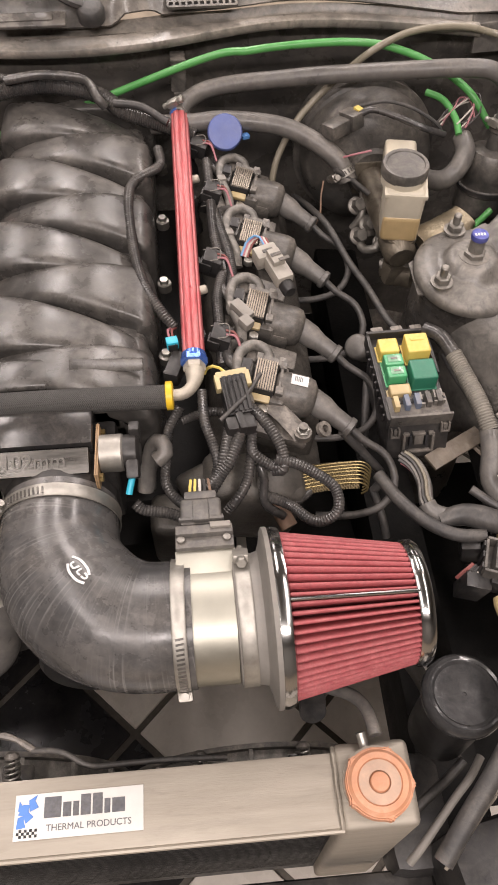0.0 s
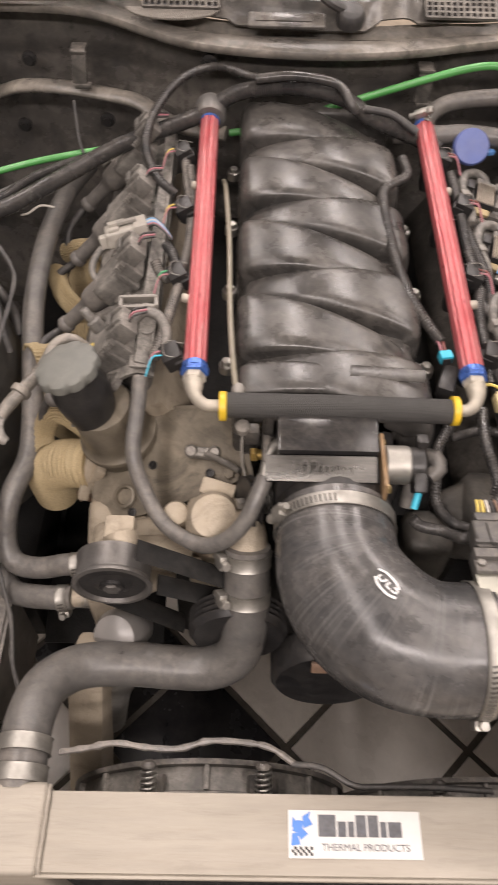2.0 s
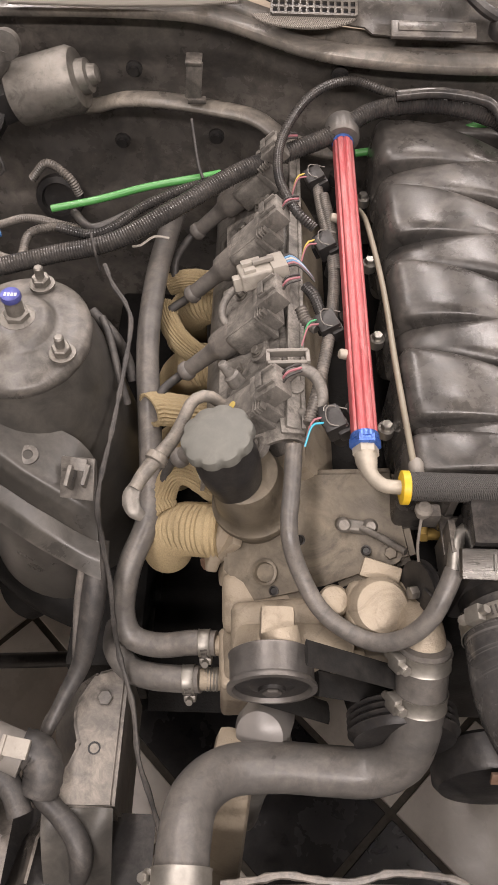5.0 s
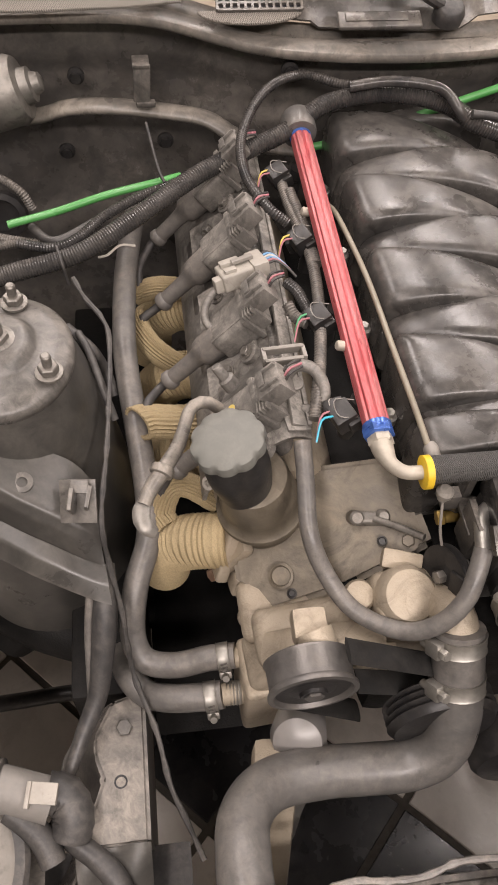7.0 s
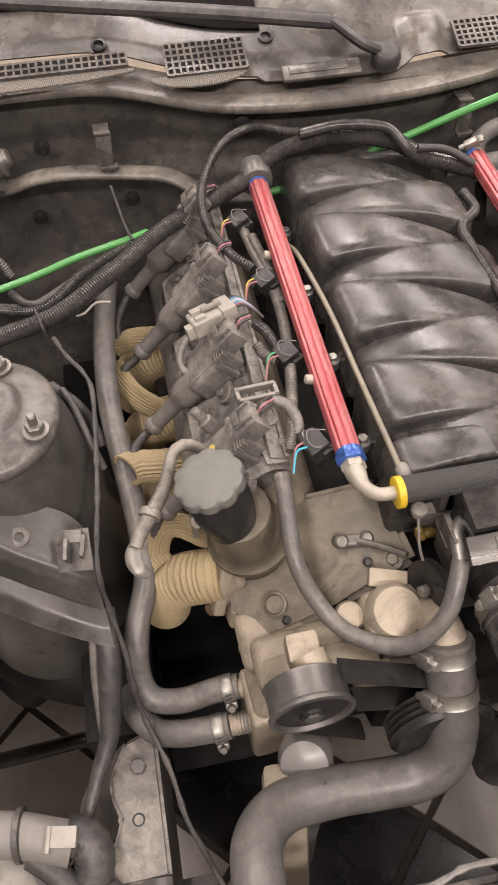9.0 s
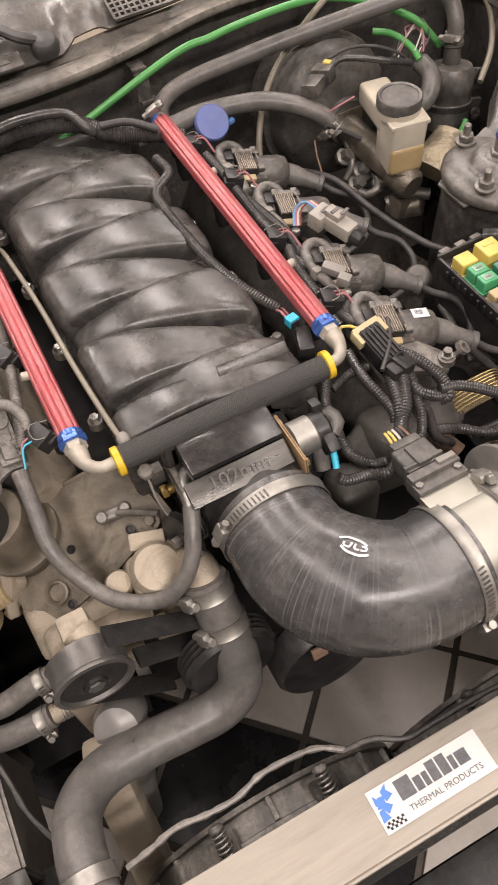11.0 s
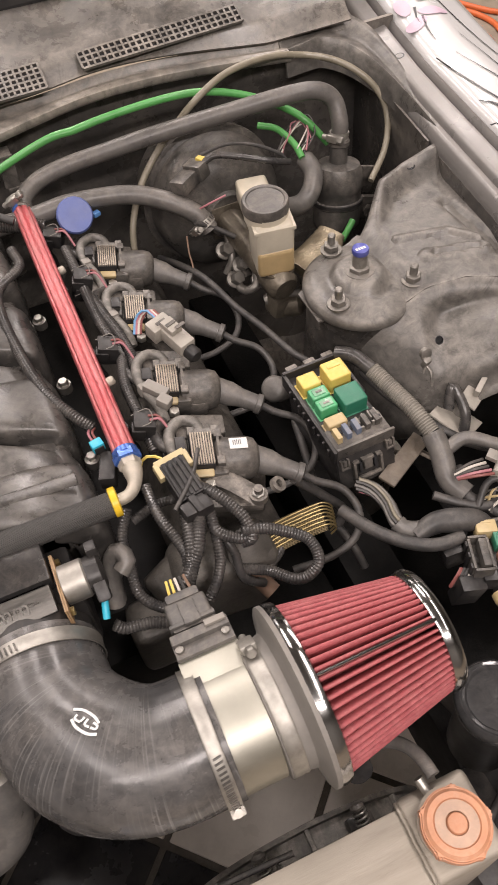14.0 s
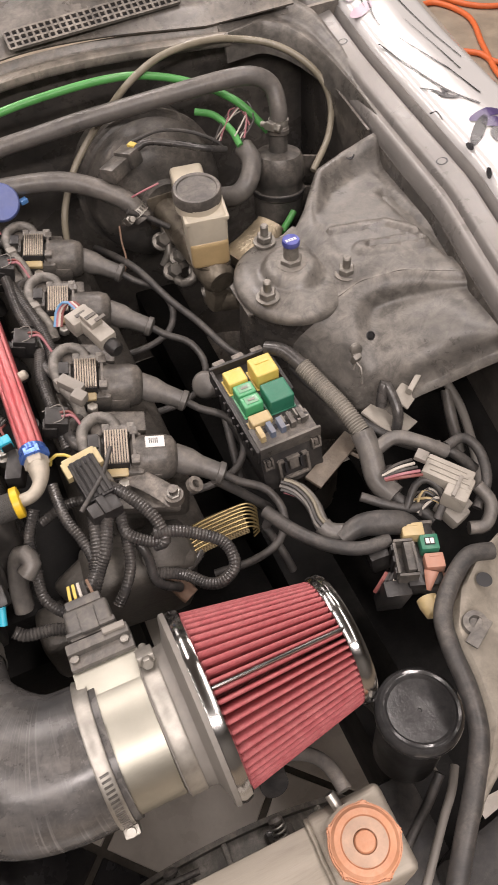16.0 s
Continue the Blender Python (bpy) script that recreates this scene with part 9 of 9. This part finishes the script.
an = math.degrees(math.atan2(lpg[2][1] - lpg[0][1], lpg[2][0] - lpg[0][0]))
part("shell", joined(box((0.048, 0.024, 0.018), pose(lpg[1][0] - 0.004, lpg[1][1] + 0.003, lpg[1][2], 0, 4, an), bevel=0.002), box((0.024, 0.030, 0.022), pose(lpg[2][0] - 0.010, lpg[2][1] + 0.004, lpg[2][2], 0, 4, an), bevel=0.003), *[box((0.040, 0.0016, 0.002), pose(lpg[1][0] - 0.004 + o * 0.4, lpg[1][1] + 0.003 + o * 0.9, lpg[1][2] + 0.0095, 0, 4, an), bevel=0.0004) for o in (-0.007, 0.0, 0.007)]), M_PALEPL, lamp_plug)
part("latch", joined(box((0.012, 0.012, 0.006), pose(lpg[0][0] + 0.002, lpg[0][1] + 0.004, lpg[0][2] + 0.010, 0, 4, an), bevel=0.001), box((0.004, 0.026, 0.004), pose(lpg[2][0] - 0.012, lpg[2][1] + 0.004, lpg[2][2] + 0.012, 0, 4, an), bevel=0.001)), M_WHITEPL, lamp_plug)
for k in range(5):
    part("lead", tube([(lpg[0][0] - 0.004, lpg[0][1] - 0.010 + 0.005 * k, lpg[0][2]), (lpg[0][0] - 0.022, lpg[0][1] - 0.006 + 0.004 * k, lpg[0][2] + 0.002), (lpg[0][0] - 0.036, lpg[0][1] + 0.004 + 0.002 * k, lpg[0][2] - 0.008)], 0.0016, 6, 0.004), (M_WIRERED, M_WIREPINK, M_CABLE, M_WIREWHITE, M_CABLE)[k], lamp_plug)
second = thing("lamp_plug", (lpg[4][0], lpg[4][1], lpg[4][2] - 0.02), "cream lamp plug with bunched wires", "connector")
part("shell", joined(box((0.030, 0.022, 0.018), pose(*lpg[4], 0, 10, an - 20), bevel=0.004), box((0.016, 0.026, 0.020), pose(lpg[4][0] + 0.006, lpg[4][1], lpg[4][2] - 0.001, 0, 10, an - 20), bevel=0.002)), M_WHITEPL, second)
for k in range(7):
    part("lead", tube([lpg[4], (lpg[3][0] + 0.004 * math.sin(k * 2), lpg[3][1] + 0.006 * math.cos(k * 3), lpg[3][2] + 0.010), (lpg[3][0] - 0.016, lpg[3][1] + 0.004 * k - 0.010, lpg[3][2] - 0.004)], 0.0015, 6, 0.004), (M_CABLE, M_WIREWHITE, M_FUSETAN)[k % 3], second)
M_RUSTPL = mat("faded_red_brown_plastic", (0.40, 0.19, 0.13), 0.5, 0, 0.15, 60, 0.35, (0.42, 0.32, 0.26), bump=0.03)
rel = thing("relay_holder", (0.288, 0.318, 0.55), "black relay holder with tan, green and orange relays", "relay")
RM = pose(0.289, 0.319, 0.586, 0, 0, -20)
part("holder", joined(box((0.034, 0.066, 0.022), RM, bevel=0.004), box((0.026, 0.016, 0.040), RM @ pose(-0.030, -0.030, -0.012, 6, 8, 6), bevel=0.002), box((0.020, 0.024, 0.030), RM @ pose(-0.038, 0.012, -0.006, 0, -10, 12), bevel=0.003)), M_BLACK, rel)
sock = part("socket", box((0.017, 0.035, 0.018), RM @ pose(-0.0165, -0.008, 0.000), bevel=0.001), M_COIL, rel, "dusty black relay socket")
for sz, ox, oy in (((0.019, 0.003, 0.030), -0.0165, 0.010), ((0.019, 0.003, 0.030), -0.0165, -0.026), ((0.003, 0.0325, 0.030), -0.0075, -0.008), ((0.003, 0.0325, 0.030), -0.0255, -0.008)):
    part("socket_wall", box(sz, RM @ pose(ox, oy, 0.008), bevel=0.001), M_COIL, sock)
part("black_relay", box((0.008, 0.030, 0.028), RM @ pose(-0.0132, -0.008, 0.011), bevel=0.0015), M_COIL, sock)
for k in range(3):
    part("rib", box((0.003, 0.006, 0.030), RM @ pose(-0.0275, -0.020 + 0.012 * k, 0.006), bevel=0.0008), M_BLACK, rel)
part("bracket", joined(box((0.004, 0.060, 0.020), RM @ pose(0.019, 0.0, -0.010), bevel=0.001), box((0.03, 0.004, 0.024), RM @ pose(0.004, 0.036, -0.004), bevel=0.001)), M_COIL, rel)
for k, (m_, lb, pp, sz) in enumerate(((M_FUSETAN, "tan relay", (0.291, 0.3395, 0.600), (0.021, 0.0145, 0.022)), (M_RELAYGREEN, "dark green relay", (0.2985, 0.3215, 0.600), (0.0175, 0.0165, 0.020)), (M_RUSTPL, "faded orange relay", (0.2935, 0.3035, 0.597), (0.0185, 0.0155, 0.022)))):
    RP = pose(*pp, 0, 0, -20)
    r_ = part("relay", joined(box(sz, RP, bevel=0.002), box((sz[0] + 0.002, sz[1] + 0.002, 0.004), RP @ pose(0, 0, -0.008), bevel=0.0008), box((sz[0] * 0.5, 0.002, 0.0012), RP @ pose(0, sz[1] * 0.28, sz[2] / 2), bevel=0.0004)), m_, rel, lb)
    if k == 1:
        part("window", box((0.0095, 0.0075, 0.001), RP @ pose(0, 0, sz[2] / 2 + 0.0004), bevel=0.0003), M_INK, r_)
        for o in (-0.0022, 0.0022):
            part("contact", box((0.0036, 0.0055, 0.001), RP @ pose(o, 0, sz[2] / 2 + 0.001), bevel=0.0003), M_PAPER, r_)
part("tape_tail", tube([(0.286, 0.2965, 0.604), (0.281, 0.290, 0.600), (0.277, 0.284, 0.594)], (0.007, 0.002), 8, flat=0.3), M_RUSTPL, rel)
for k, m_ in enumerate((M_WIRERED, M_CABLE, M_CABLE, M_WIREWHITE)):
    part("lead", tube([(0.252 + 0.003 * k, 0.318 - 0.002 * k, 0.590), (0.243 + 0.003 * k, 0.312 - 0.002 * k, 0.590), (0.236 + 0.003 * k, 0.310, 0.578)], 0.0020, 6), m_, rel)
wire("tape_joint", [(0.228, 0.366, 0.597), (0.250, 0.368, 0.603), (0.270, 0.360, 0.606), (0.290, 0.352, 0.603), (0.300, 0.342, 0.596)], (0.0085, 0.011, 0.013, 0.012, 0.008), M_CABLE, "lump of black tape where the looms join", "tape", seg=14)

# lamp bucket at the right front
def bucket_fn(u, v):
    P = [Vector(p) for p in [(0.324, 0.291, 0.600), (0.289, 0.266, 0.600), (0.266, 0.235, 0.600), (0.262, 0.198, 0.600), (0.253, 0.156, 0.600), (0.223, 0.119, 0.590), (0.195, 0.090, 0.580), (0.170, 0.060, 0.570)]]
    s = v * (len(P) - 1)
    k = min(int(s), len(P) - 2)
    a = P[k].lerp(P[k + 1], s - k)
    wide = 0.16 - 0.10 * smooth01(0.62, 0.85, v)
    return a + Vector((wide * u, 0.05 * u, 0.006 * math.sin(u * 7 + v * 5) - 0.02 * u - 0.012 * smooth01(0.10, 0.0, u)))


part("lamp_bucket", sheet(bucket_fn, 26, 40, -0.003), mat("dirty_tan_primer", (0.17, 0.155, 0.13), 0.5, 0, 0.35, 30, 0.8, (0.34, 0.305, 0.25), bump=0.25, bscale=160), car, "dirty tan lamp bucket panel")
wire("bucket_seal", [(0.347, 0.290, 0.605), (0.323, 0.293, 0.610), (0.294, 0.277, 0.610), (0.271, 0.254, 0.605), (0.261, 0.224, 0.605), (0.255, 0.189, 0.605), (0.244, 0.155, 0.600), (0.220, 0.124, 0.595), (0.190, 0.091, 0.585), (0.165, 0.062, 0.575)], 0.0085, M_CABLE, "black rubber seal round the lamp bucket", "seal", seg=14)
part("bucket_hole", lathe([(0.007, 0), (0.0075, 0.001), (0.005, 0.0012)], [(0.324, 0.268, 0.604)][0], (0, 0, 1), 18), M_INK, car)
part("bucket_boss", joined(lathe([(0.012, 0), (0.011, 0.004), (0.006, 0.005), (0.005, 0.001)], [(0.293, 0.236, 0.603)][0], (0, 0, 1), 24), box((0.03, 0.012, 0.003), pose(*[(0.291, 0.227, 0.606)][0], 0, 0, 30), bevel=0.001)), M_TOWER, car)
wire("tape_knot", [(0.274, 0.281, 0.585), (0.273, 0.269, 0.585), (0.280, 0.267, 0.585), (0.282, 0.277, 0.585)], 0.010, M_FUSETAN, "knot of dirty tan tape", "tape", seg=12)
horn = thing("round_canister", (0.2215, 0.2005, 0.45), "black round canister with a clear plastic lid", "canister")
part("can", lathe([(0.032, -0.10), (0.034, -0.02), (0.036, -0.004), (0.0385, 0.0)], (0.2215, 0.2005, 0.552), (0.05, 0.05, 1), 48), M_BLACK, horn)
part("lid", lathe([(0.0395, -0.006), (0.0405, 0.0), (0.0395, 0.006), (0.036, 0.009), (0.0335, 0.0075), (0.0315, 0.0085), (0.029, 0.006), (0.002, 0.0056), (0.0015, 0.0045)], (0.2215, 0.2005, 0.552), (0.05, 0.05, 1), 64), M_CLEAR, horn, "scratched smoked plastic lid")
wire("washer_hose", [(0.240, 0.156, 0.500), (0.226, 0.139, 0.500), (0.209, 0.123, 0.490), (0.189, 0.103, 0.480), (0.171, 0.085, 0.470), (0.160, 0.075, 0.460)], 0.0042, M_RUBGREY, "pale grey thin hose beside the radiator", "hose")
solo("splash_shield", sheet(lambda u, v: (0.165 + 0.05 * u + 0.03 * v, 0.34 - 0.12 * u - 0.05 * v, 0.52 - 0.10 * v + 0.012 * math.sin(u * 6)), 16, 12, 0.003), M_COIL, "dusty black plastic splash shield behind the filter", "shield")
wire("overflow_hose", [(0.126, 0.165, 0.583), (0.125, 0.178, 0.582), (0.122, 0.193, 0.575), (0.113, 0.207, 0.565), (0.095, 0.220, 0.550)], 0.0062, M_RUBBER, "black overflow hose behind the radiator cap", "hose", seg=14)
wire("dark_cable", [(0.146, 0.103, 0.450), (0.174, 0.120, 0.450), (0.211, 0.144, 0.460), (0.232, 0.160, 0.470)], 0.005, M_CABLE, "black cable beside the radiator", "cable")
solo("front_duct", joined(box((0.12, 0.10, 0.12), pose(0.26, 0.06, 0.42, 0, 0, 10), bevel=0.02), box((0.07, 0.12, 0.08), pose(0.19, 0.13, 0.36, 0, 0, 0), bevel=0.02)), M_BLACK, "black plastic duct in front of the radiator's end", "duct")

flap = [(0.079, 0.205, 0.550)][0]
solo("filter_stay", joined(box((0.026, 0.006, 0.070), pose(flap[0], flap[1] + 0.020, flap[2] + 0.010, -35, 0, 0), bevel=0.002), lathe([(0.013, -0.003), (0.013, 0.003)], (flap[0], flap[1], flap[2] - 0.018), (0, -0.8, 0.6), 24)), M_BLACK, "black metal stay hanging below the filter neck", "stay")

# ---- electric fans behind the radiator ----
def electric_fan(cx, cz, label):
    t = thing("electric_fan", (cx, 0.185, cz - 0.14), label, "fan", "radiator fans")
    part("shroud", lathe([(0.118, 0.0), (0.140, 0.002), (0.146, 0.006), (0.146, 0.012), (0.140, 0.014), (0.138, 0.036), (0.132, 0.040), (0.130, 0.008)], (cx, 0.158, cz), (0, 1, 0), 64, cap=False), M_COILPALE, t, "dusty grey shroud ring")
    for k in range(16):
        a = 2 * math.pi * k / 16
        part("rib", box((0.005, 0.022, 0.006), Matrix.Translation((cx, 0.183, cz)) @ Matrix.Rotation(a, 4, "Y") @ pose(0, 0, 0.141), bevel=0.001), M_COILPALE, t)
    part("rear_ring", lathe([(0.139, 0), (0.1455, 0.001), (0.1455, 0.006), (0.139, 0.007)], (cx, 0.193, cz), (0, 1, 0), 64, cap=False), M_COIL, t)
    part("hub", lathe([(0.03, 0), (0.034, 0.004), (0.034, 0.03), (0.02, 0.034)], (cx, 0.165, cz), (0, 1, 0), 32), M_BLACK, t)
    for k in range(7):
        a = 2 * math.pi * k / 7
        part("blade", box((0.034, 0.004, 0.10), Matrix.Translation((cx, 0.18, cz)) @ Matrix.Rotation(a, 4, "Y") @ pose(0, 0, 0.078, 0, 0, 32), bevel=0.001), M_BLACK, t)
    for k in range(3):
        a = 2 * math.pi * k / 3 + 0.6
        part("strut", box((0.010, 0.006, 0.11), Matrix.Translation((cx, 0.196, cz)) @ Matrix.Rotation(a, 4, "Y") @ pose(0, 0, 0.08), bevel=0.002), M_COIL, t)
    for s in (-1, 1):
        a = s * 0.36
        p = Vector((cx + 0.150 * math.sin(a), 0.174, cz + 0.150 * math.cos(a)))
        tab = part("tab", box((0.030, 0.024, 0.010), pose(p.x, p.y, p.z - 0.006, 0, math.degrees(a), 0), bevel=0.003), M_COIL, t)
        sa = Vector((0, 0.85, 0.52)).normalized()
        S0 = axis_pose(p + Vector((0, -0.016, 0.004)), sa)
        coil = [S0 @ Vector((0.0066 * math.cos(k * 0.7), 0.0066 * math.sin(k * 0.7), 0.00054 * k)) for k in range(60)]
        part("spring_bolt", lathe([(0.0028, -0.006), (0.0028, 0.033), (0.0072, 0.034), (0.0072, 0.036), (0.004, 0.039)], S0.translation, sa, 18), M_COIL, t)
        part("spring", tube(coil, 0.0013, 6, 0.003), M_STEEL, tab, "steel spring on the mount")
    return t


electric_fan(-0.262, 0.362, "dusty black electric fan behind the wide end of the radiator")
electric_fan(0.018, 0.304, "dusty black electric fan behind the capped end of the radiator")
wire("fan_lead", [(-0.393, 0.193, 0.545), (-0.367, 0.196, 0.550), (-0.343, 0.200, 0.552), (-0.315, 0.197, 0.550), (-0.286, 0.197, 0.548), (-0.259, 0.203, 0.552), (-0.226, 0.202, 0.552), (-0.203, 0.198, 0.550), (-0.179, 0.184, 0.545)], [0.0030 + 0.0010 * math.sin(k * 2.1) * math.sin(k * 0.6) for k in range(50)], M_CONDUITDUST, "tape-wound fan lead behind the radiator", "cable", seg=8)
wire("fan_lead", [(-0.185, 0.186, 0.546), (-0.158, 0.182, 0.550), (-0.131, 0.168, 0.549), (-0.107, 0.168, 0.546), (-0.063, 0.169, 0.542), (-0.006, 0.167, 0.540)], 0.0028, M_CABLE, "thin fan lead along the back of the radiator", "cable")
solo("alternator_stay", joined(box((0.040, 0.05, 0.20), pose(*[(-0.391, 0.259, 0.420)][0], -28, 0, -8), bevel=0.01)), M_CAST, "cast bracket below the radiator hose", "bracket")
hub_ = [(-0.360, 0.323, 0.500)][0]
solo("alternator_case", lathe([(0.02, -0.05), (0.024, -0.04), (0.026, 0.0), (0.022, 0.014), (0.012, 0.018)], hub_, (-0.2, -0.5, 0.7), 32), M_FENDGREY, "bright aluminium alternator case below the idler", "alternator")

# ---- windscreen wiper ----
wp_ = Vector((-0.113, 0.989, 0.812))
wiper = thing("windscreen_wiper", wp_, "dusty black wiper arm on the cowl", "wiper")
part("pivot_cap", lathe([(0.017, 0), (0.0175, 0.010), (0.0150, 0.017), (0.0125, 0.0185), (0.004, 0.019)], wp_, (0, -0.3, 1), 32), M_CABLE, wiper)
kn = [Vector(p) for p in [(-0.144, 0.990, 0.838), (-0.168, 1.027, 0.848), (-0.188, 1.029, 0.852), (-0.273, 1.037, 0.862), (-0.387, 1.056, 0.872), (-0.504, 1.075, 0.882), (-0.632, 1.099, 0.892)]]
part("elbow", tube([wp_ + Vector((-0.006, 0.006, 0.012)), kn[0], kn[1]], (0.012, 0.0115, 0.011), 10, 0.006, flat=0.55), M_CABLE, wiper)
part("arm", tube([kn[1]] + kn[3:], 0.0115, 10, 0.02, flat=0.7), M_CABLE, wiper)
part("hinge_pin", lathe([(0.004, -0.008), (0.004, 0.008)], tuple(kn[1]), (0.3, 0.9, 0.1), 12), M_STEEL, wiper)

# ---- fender graphics ----

def blob(x, y, rx, ry, an, material, n=18):
    ca_, sa_ = math.cos(an), math.sin(an)
    decal([(x + rx * math.cos(a) * ca_ - ry * math.sin(a) * sa_, y + rx * math.cos(a) * sa_ + ry * math.sin(a) * ca_) for a in (2 * math.pi * k / n for k in range(n))], material)


for (x, y, z), rx, ry, an in zip([(0.564, 0.999, 0.790), (0.559, 0.952, 0.790), (0.593, 0.968, 0.790), (0.608, 1.006, 0.790)], (0.022, 0.022, 0.020, 0.020), (0.011, 0.010, 0.010, 0.010), (1.3, 0.5, -0.6, 0.2)):
    blob(x, y, rx, ry, an, M_DECALPINK)
for pts, w0, w1 in (([(0.578, 0.990, 0.790), (0.568, 0.966, 0.790), (0.565, 0.952, 0.790)], 0.004, 0.0005), ([(0.576, 0.966, 0.790), (0.566, 0.935, 0.790), (0.561, 0.907, 0.790)], 0.003, 0.0005), ([(0.540, 0.872, 0.785), (0.549, 0.805, 0.785), (0.559, 0.748, 0.785), (0.575, 0.705, 0.782)], 0.0022, 0.0022),
                    ([(0.566, 0.868, 0.785), (0.578, 0.799, 0.785), (0.590, 0.726, 0.785)], 0.0005, 0.0028), ([(0.592, 0.903, 0.785), (0.597, 0.839, 0.785), (0.599, 0.781, 0.785)], 0.0005, 0.0022), ([(0.618, 1.011, 0.780), (0.614, 0.929, 0.780), (0.615, 0.865, 0.780), (0.620, 0.810, 0.775)], 0.0022, 0.0016),
                    ([(0.520, 0.720, 0.780), (0.529, 0.720, 0.780), (0.526, 0.703, 0.780)], 0.003, 0.001), ([(0.536, 0.768, 0.780), (0.546, 0.757, 0.782), (0.550, 0.744, 0.783)], 0.002, 0.004), ([(0.550, 0.746, 0.783), (0.556, 0.734, 0.783), (0.566, 0.728, 0.783)], 0.010, 0.001), ([(0.555, 0.755, 0.783), (0.556, 0.743, 0.783)], 0.001, 0.008)):
    stroke([(x, y) for x, y, z in pts], w0, w1, M_DECALBLACK)
for (x, y, z), rx, ry, an, m_ in zip([(0.572, 0.687, 0.778), (0.550, 0.668, 0.778), (0.574, 0.668, 0.778), (0.563, 0.649, 0.776), (0.527, 0.650, 0.775), (0.520, 0.603, 0.772)], (0.022, 0.026, 0.018, 0.014, 0.007, 0.010), (0.008, 0.007, 0.009, 0.008, 0.004, 0.003), (0.0, 0.75, -0.5, 1.4, 1.3, 1.0), (M_DECALPURPLE, M_DECALBLACK, M_DECALPURPLE, M_DECALBLACK, M_DECALBLACK, M_DECALBLACK)):
    blob(x, y, rx, ry, an, m_)

# ---- orange cord on the floor ----
wire("extension_cord", [(1.558, 2.351, 0.014), (1.672, 2.355, 0.014), (1.713, 2.212, 0.014), (1.647, 2.031, 0.014), (1.589, 1.865, 0.014), (1.565, 1.696, 0.014)], 0.009, M_CORD, "orange extension cord lying on the floor", "cord")
wire("extension_cord", [(1.689, 2.418, 0.014), (1.762, 2.286, 0.014), (1.841, 2.229, 0.014), (1.957, 2.207, 0.014)], 0.009, M_CORD, "orange extension cord looped on the floor", "cord")
wire("extension_cord", [(1.559, 2.041, 0.014), (1.609, 1.991, 0.014), (1.627, 1.920, 0.014), (1.733, 1.899, 0.014)], 0.009, M_CORD, "orange extension cord crossing itself", "cord")

# ---- floor tiles, laid on the diagonal ----
TILE = 0.203
GAP = 0.011
tile_bm = box((TILE - GAP, TILE - GAP, 0.008), at=(0, 0, 0), bevel=0.0012, seg=1)
tile_mesh = mesh_of("tile", tile_bm, M_TILE, False)
dark_mesh = tile_mesh.copy()
dark_mesh.materials[0] = M_TILEBLACK
half = TILE * math.sqrt(0.5)
TX, TY = -0.155, 0.332
DARK = {(-1, 0), (0, -1), (-2, 1), (-2, 0), (-1, -1)}
for i in range(-9, 9):
    for j in range(-9, 9):
        # i runs to the right and back, j to the left and back
        x = TX + (i - j) * half
        y = TY + (i + j + 1) * half
        if not (-1.16 < x < 0.96 and -0.60 < y < 1.50):
            continue
        ob = new("tile", dark_mesh if (i - j, i + j + 1) in DARK else tile_mesh)
        ob.parent = tile_floor
        ob.matrix_local = Matrix.Translation(-tile_floor.location) @ pose(x, y, 0.014, 0, 0, 45)
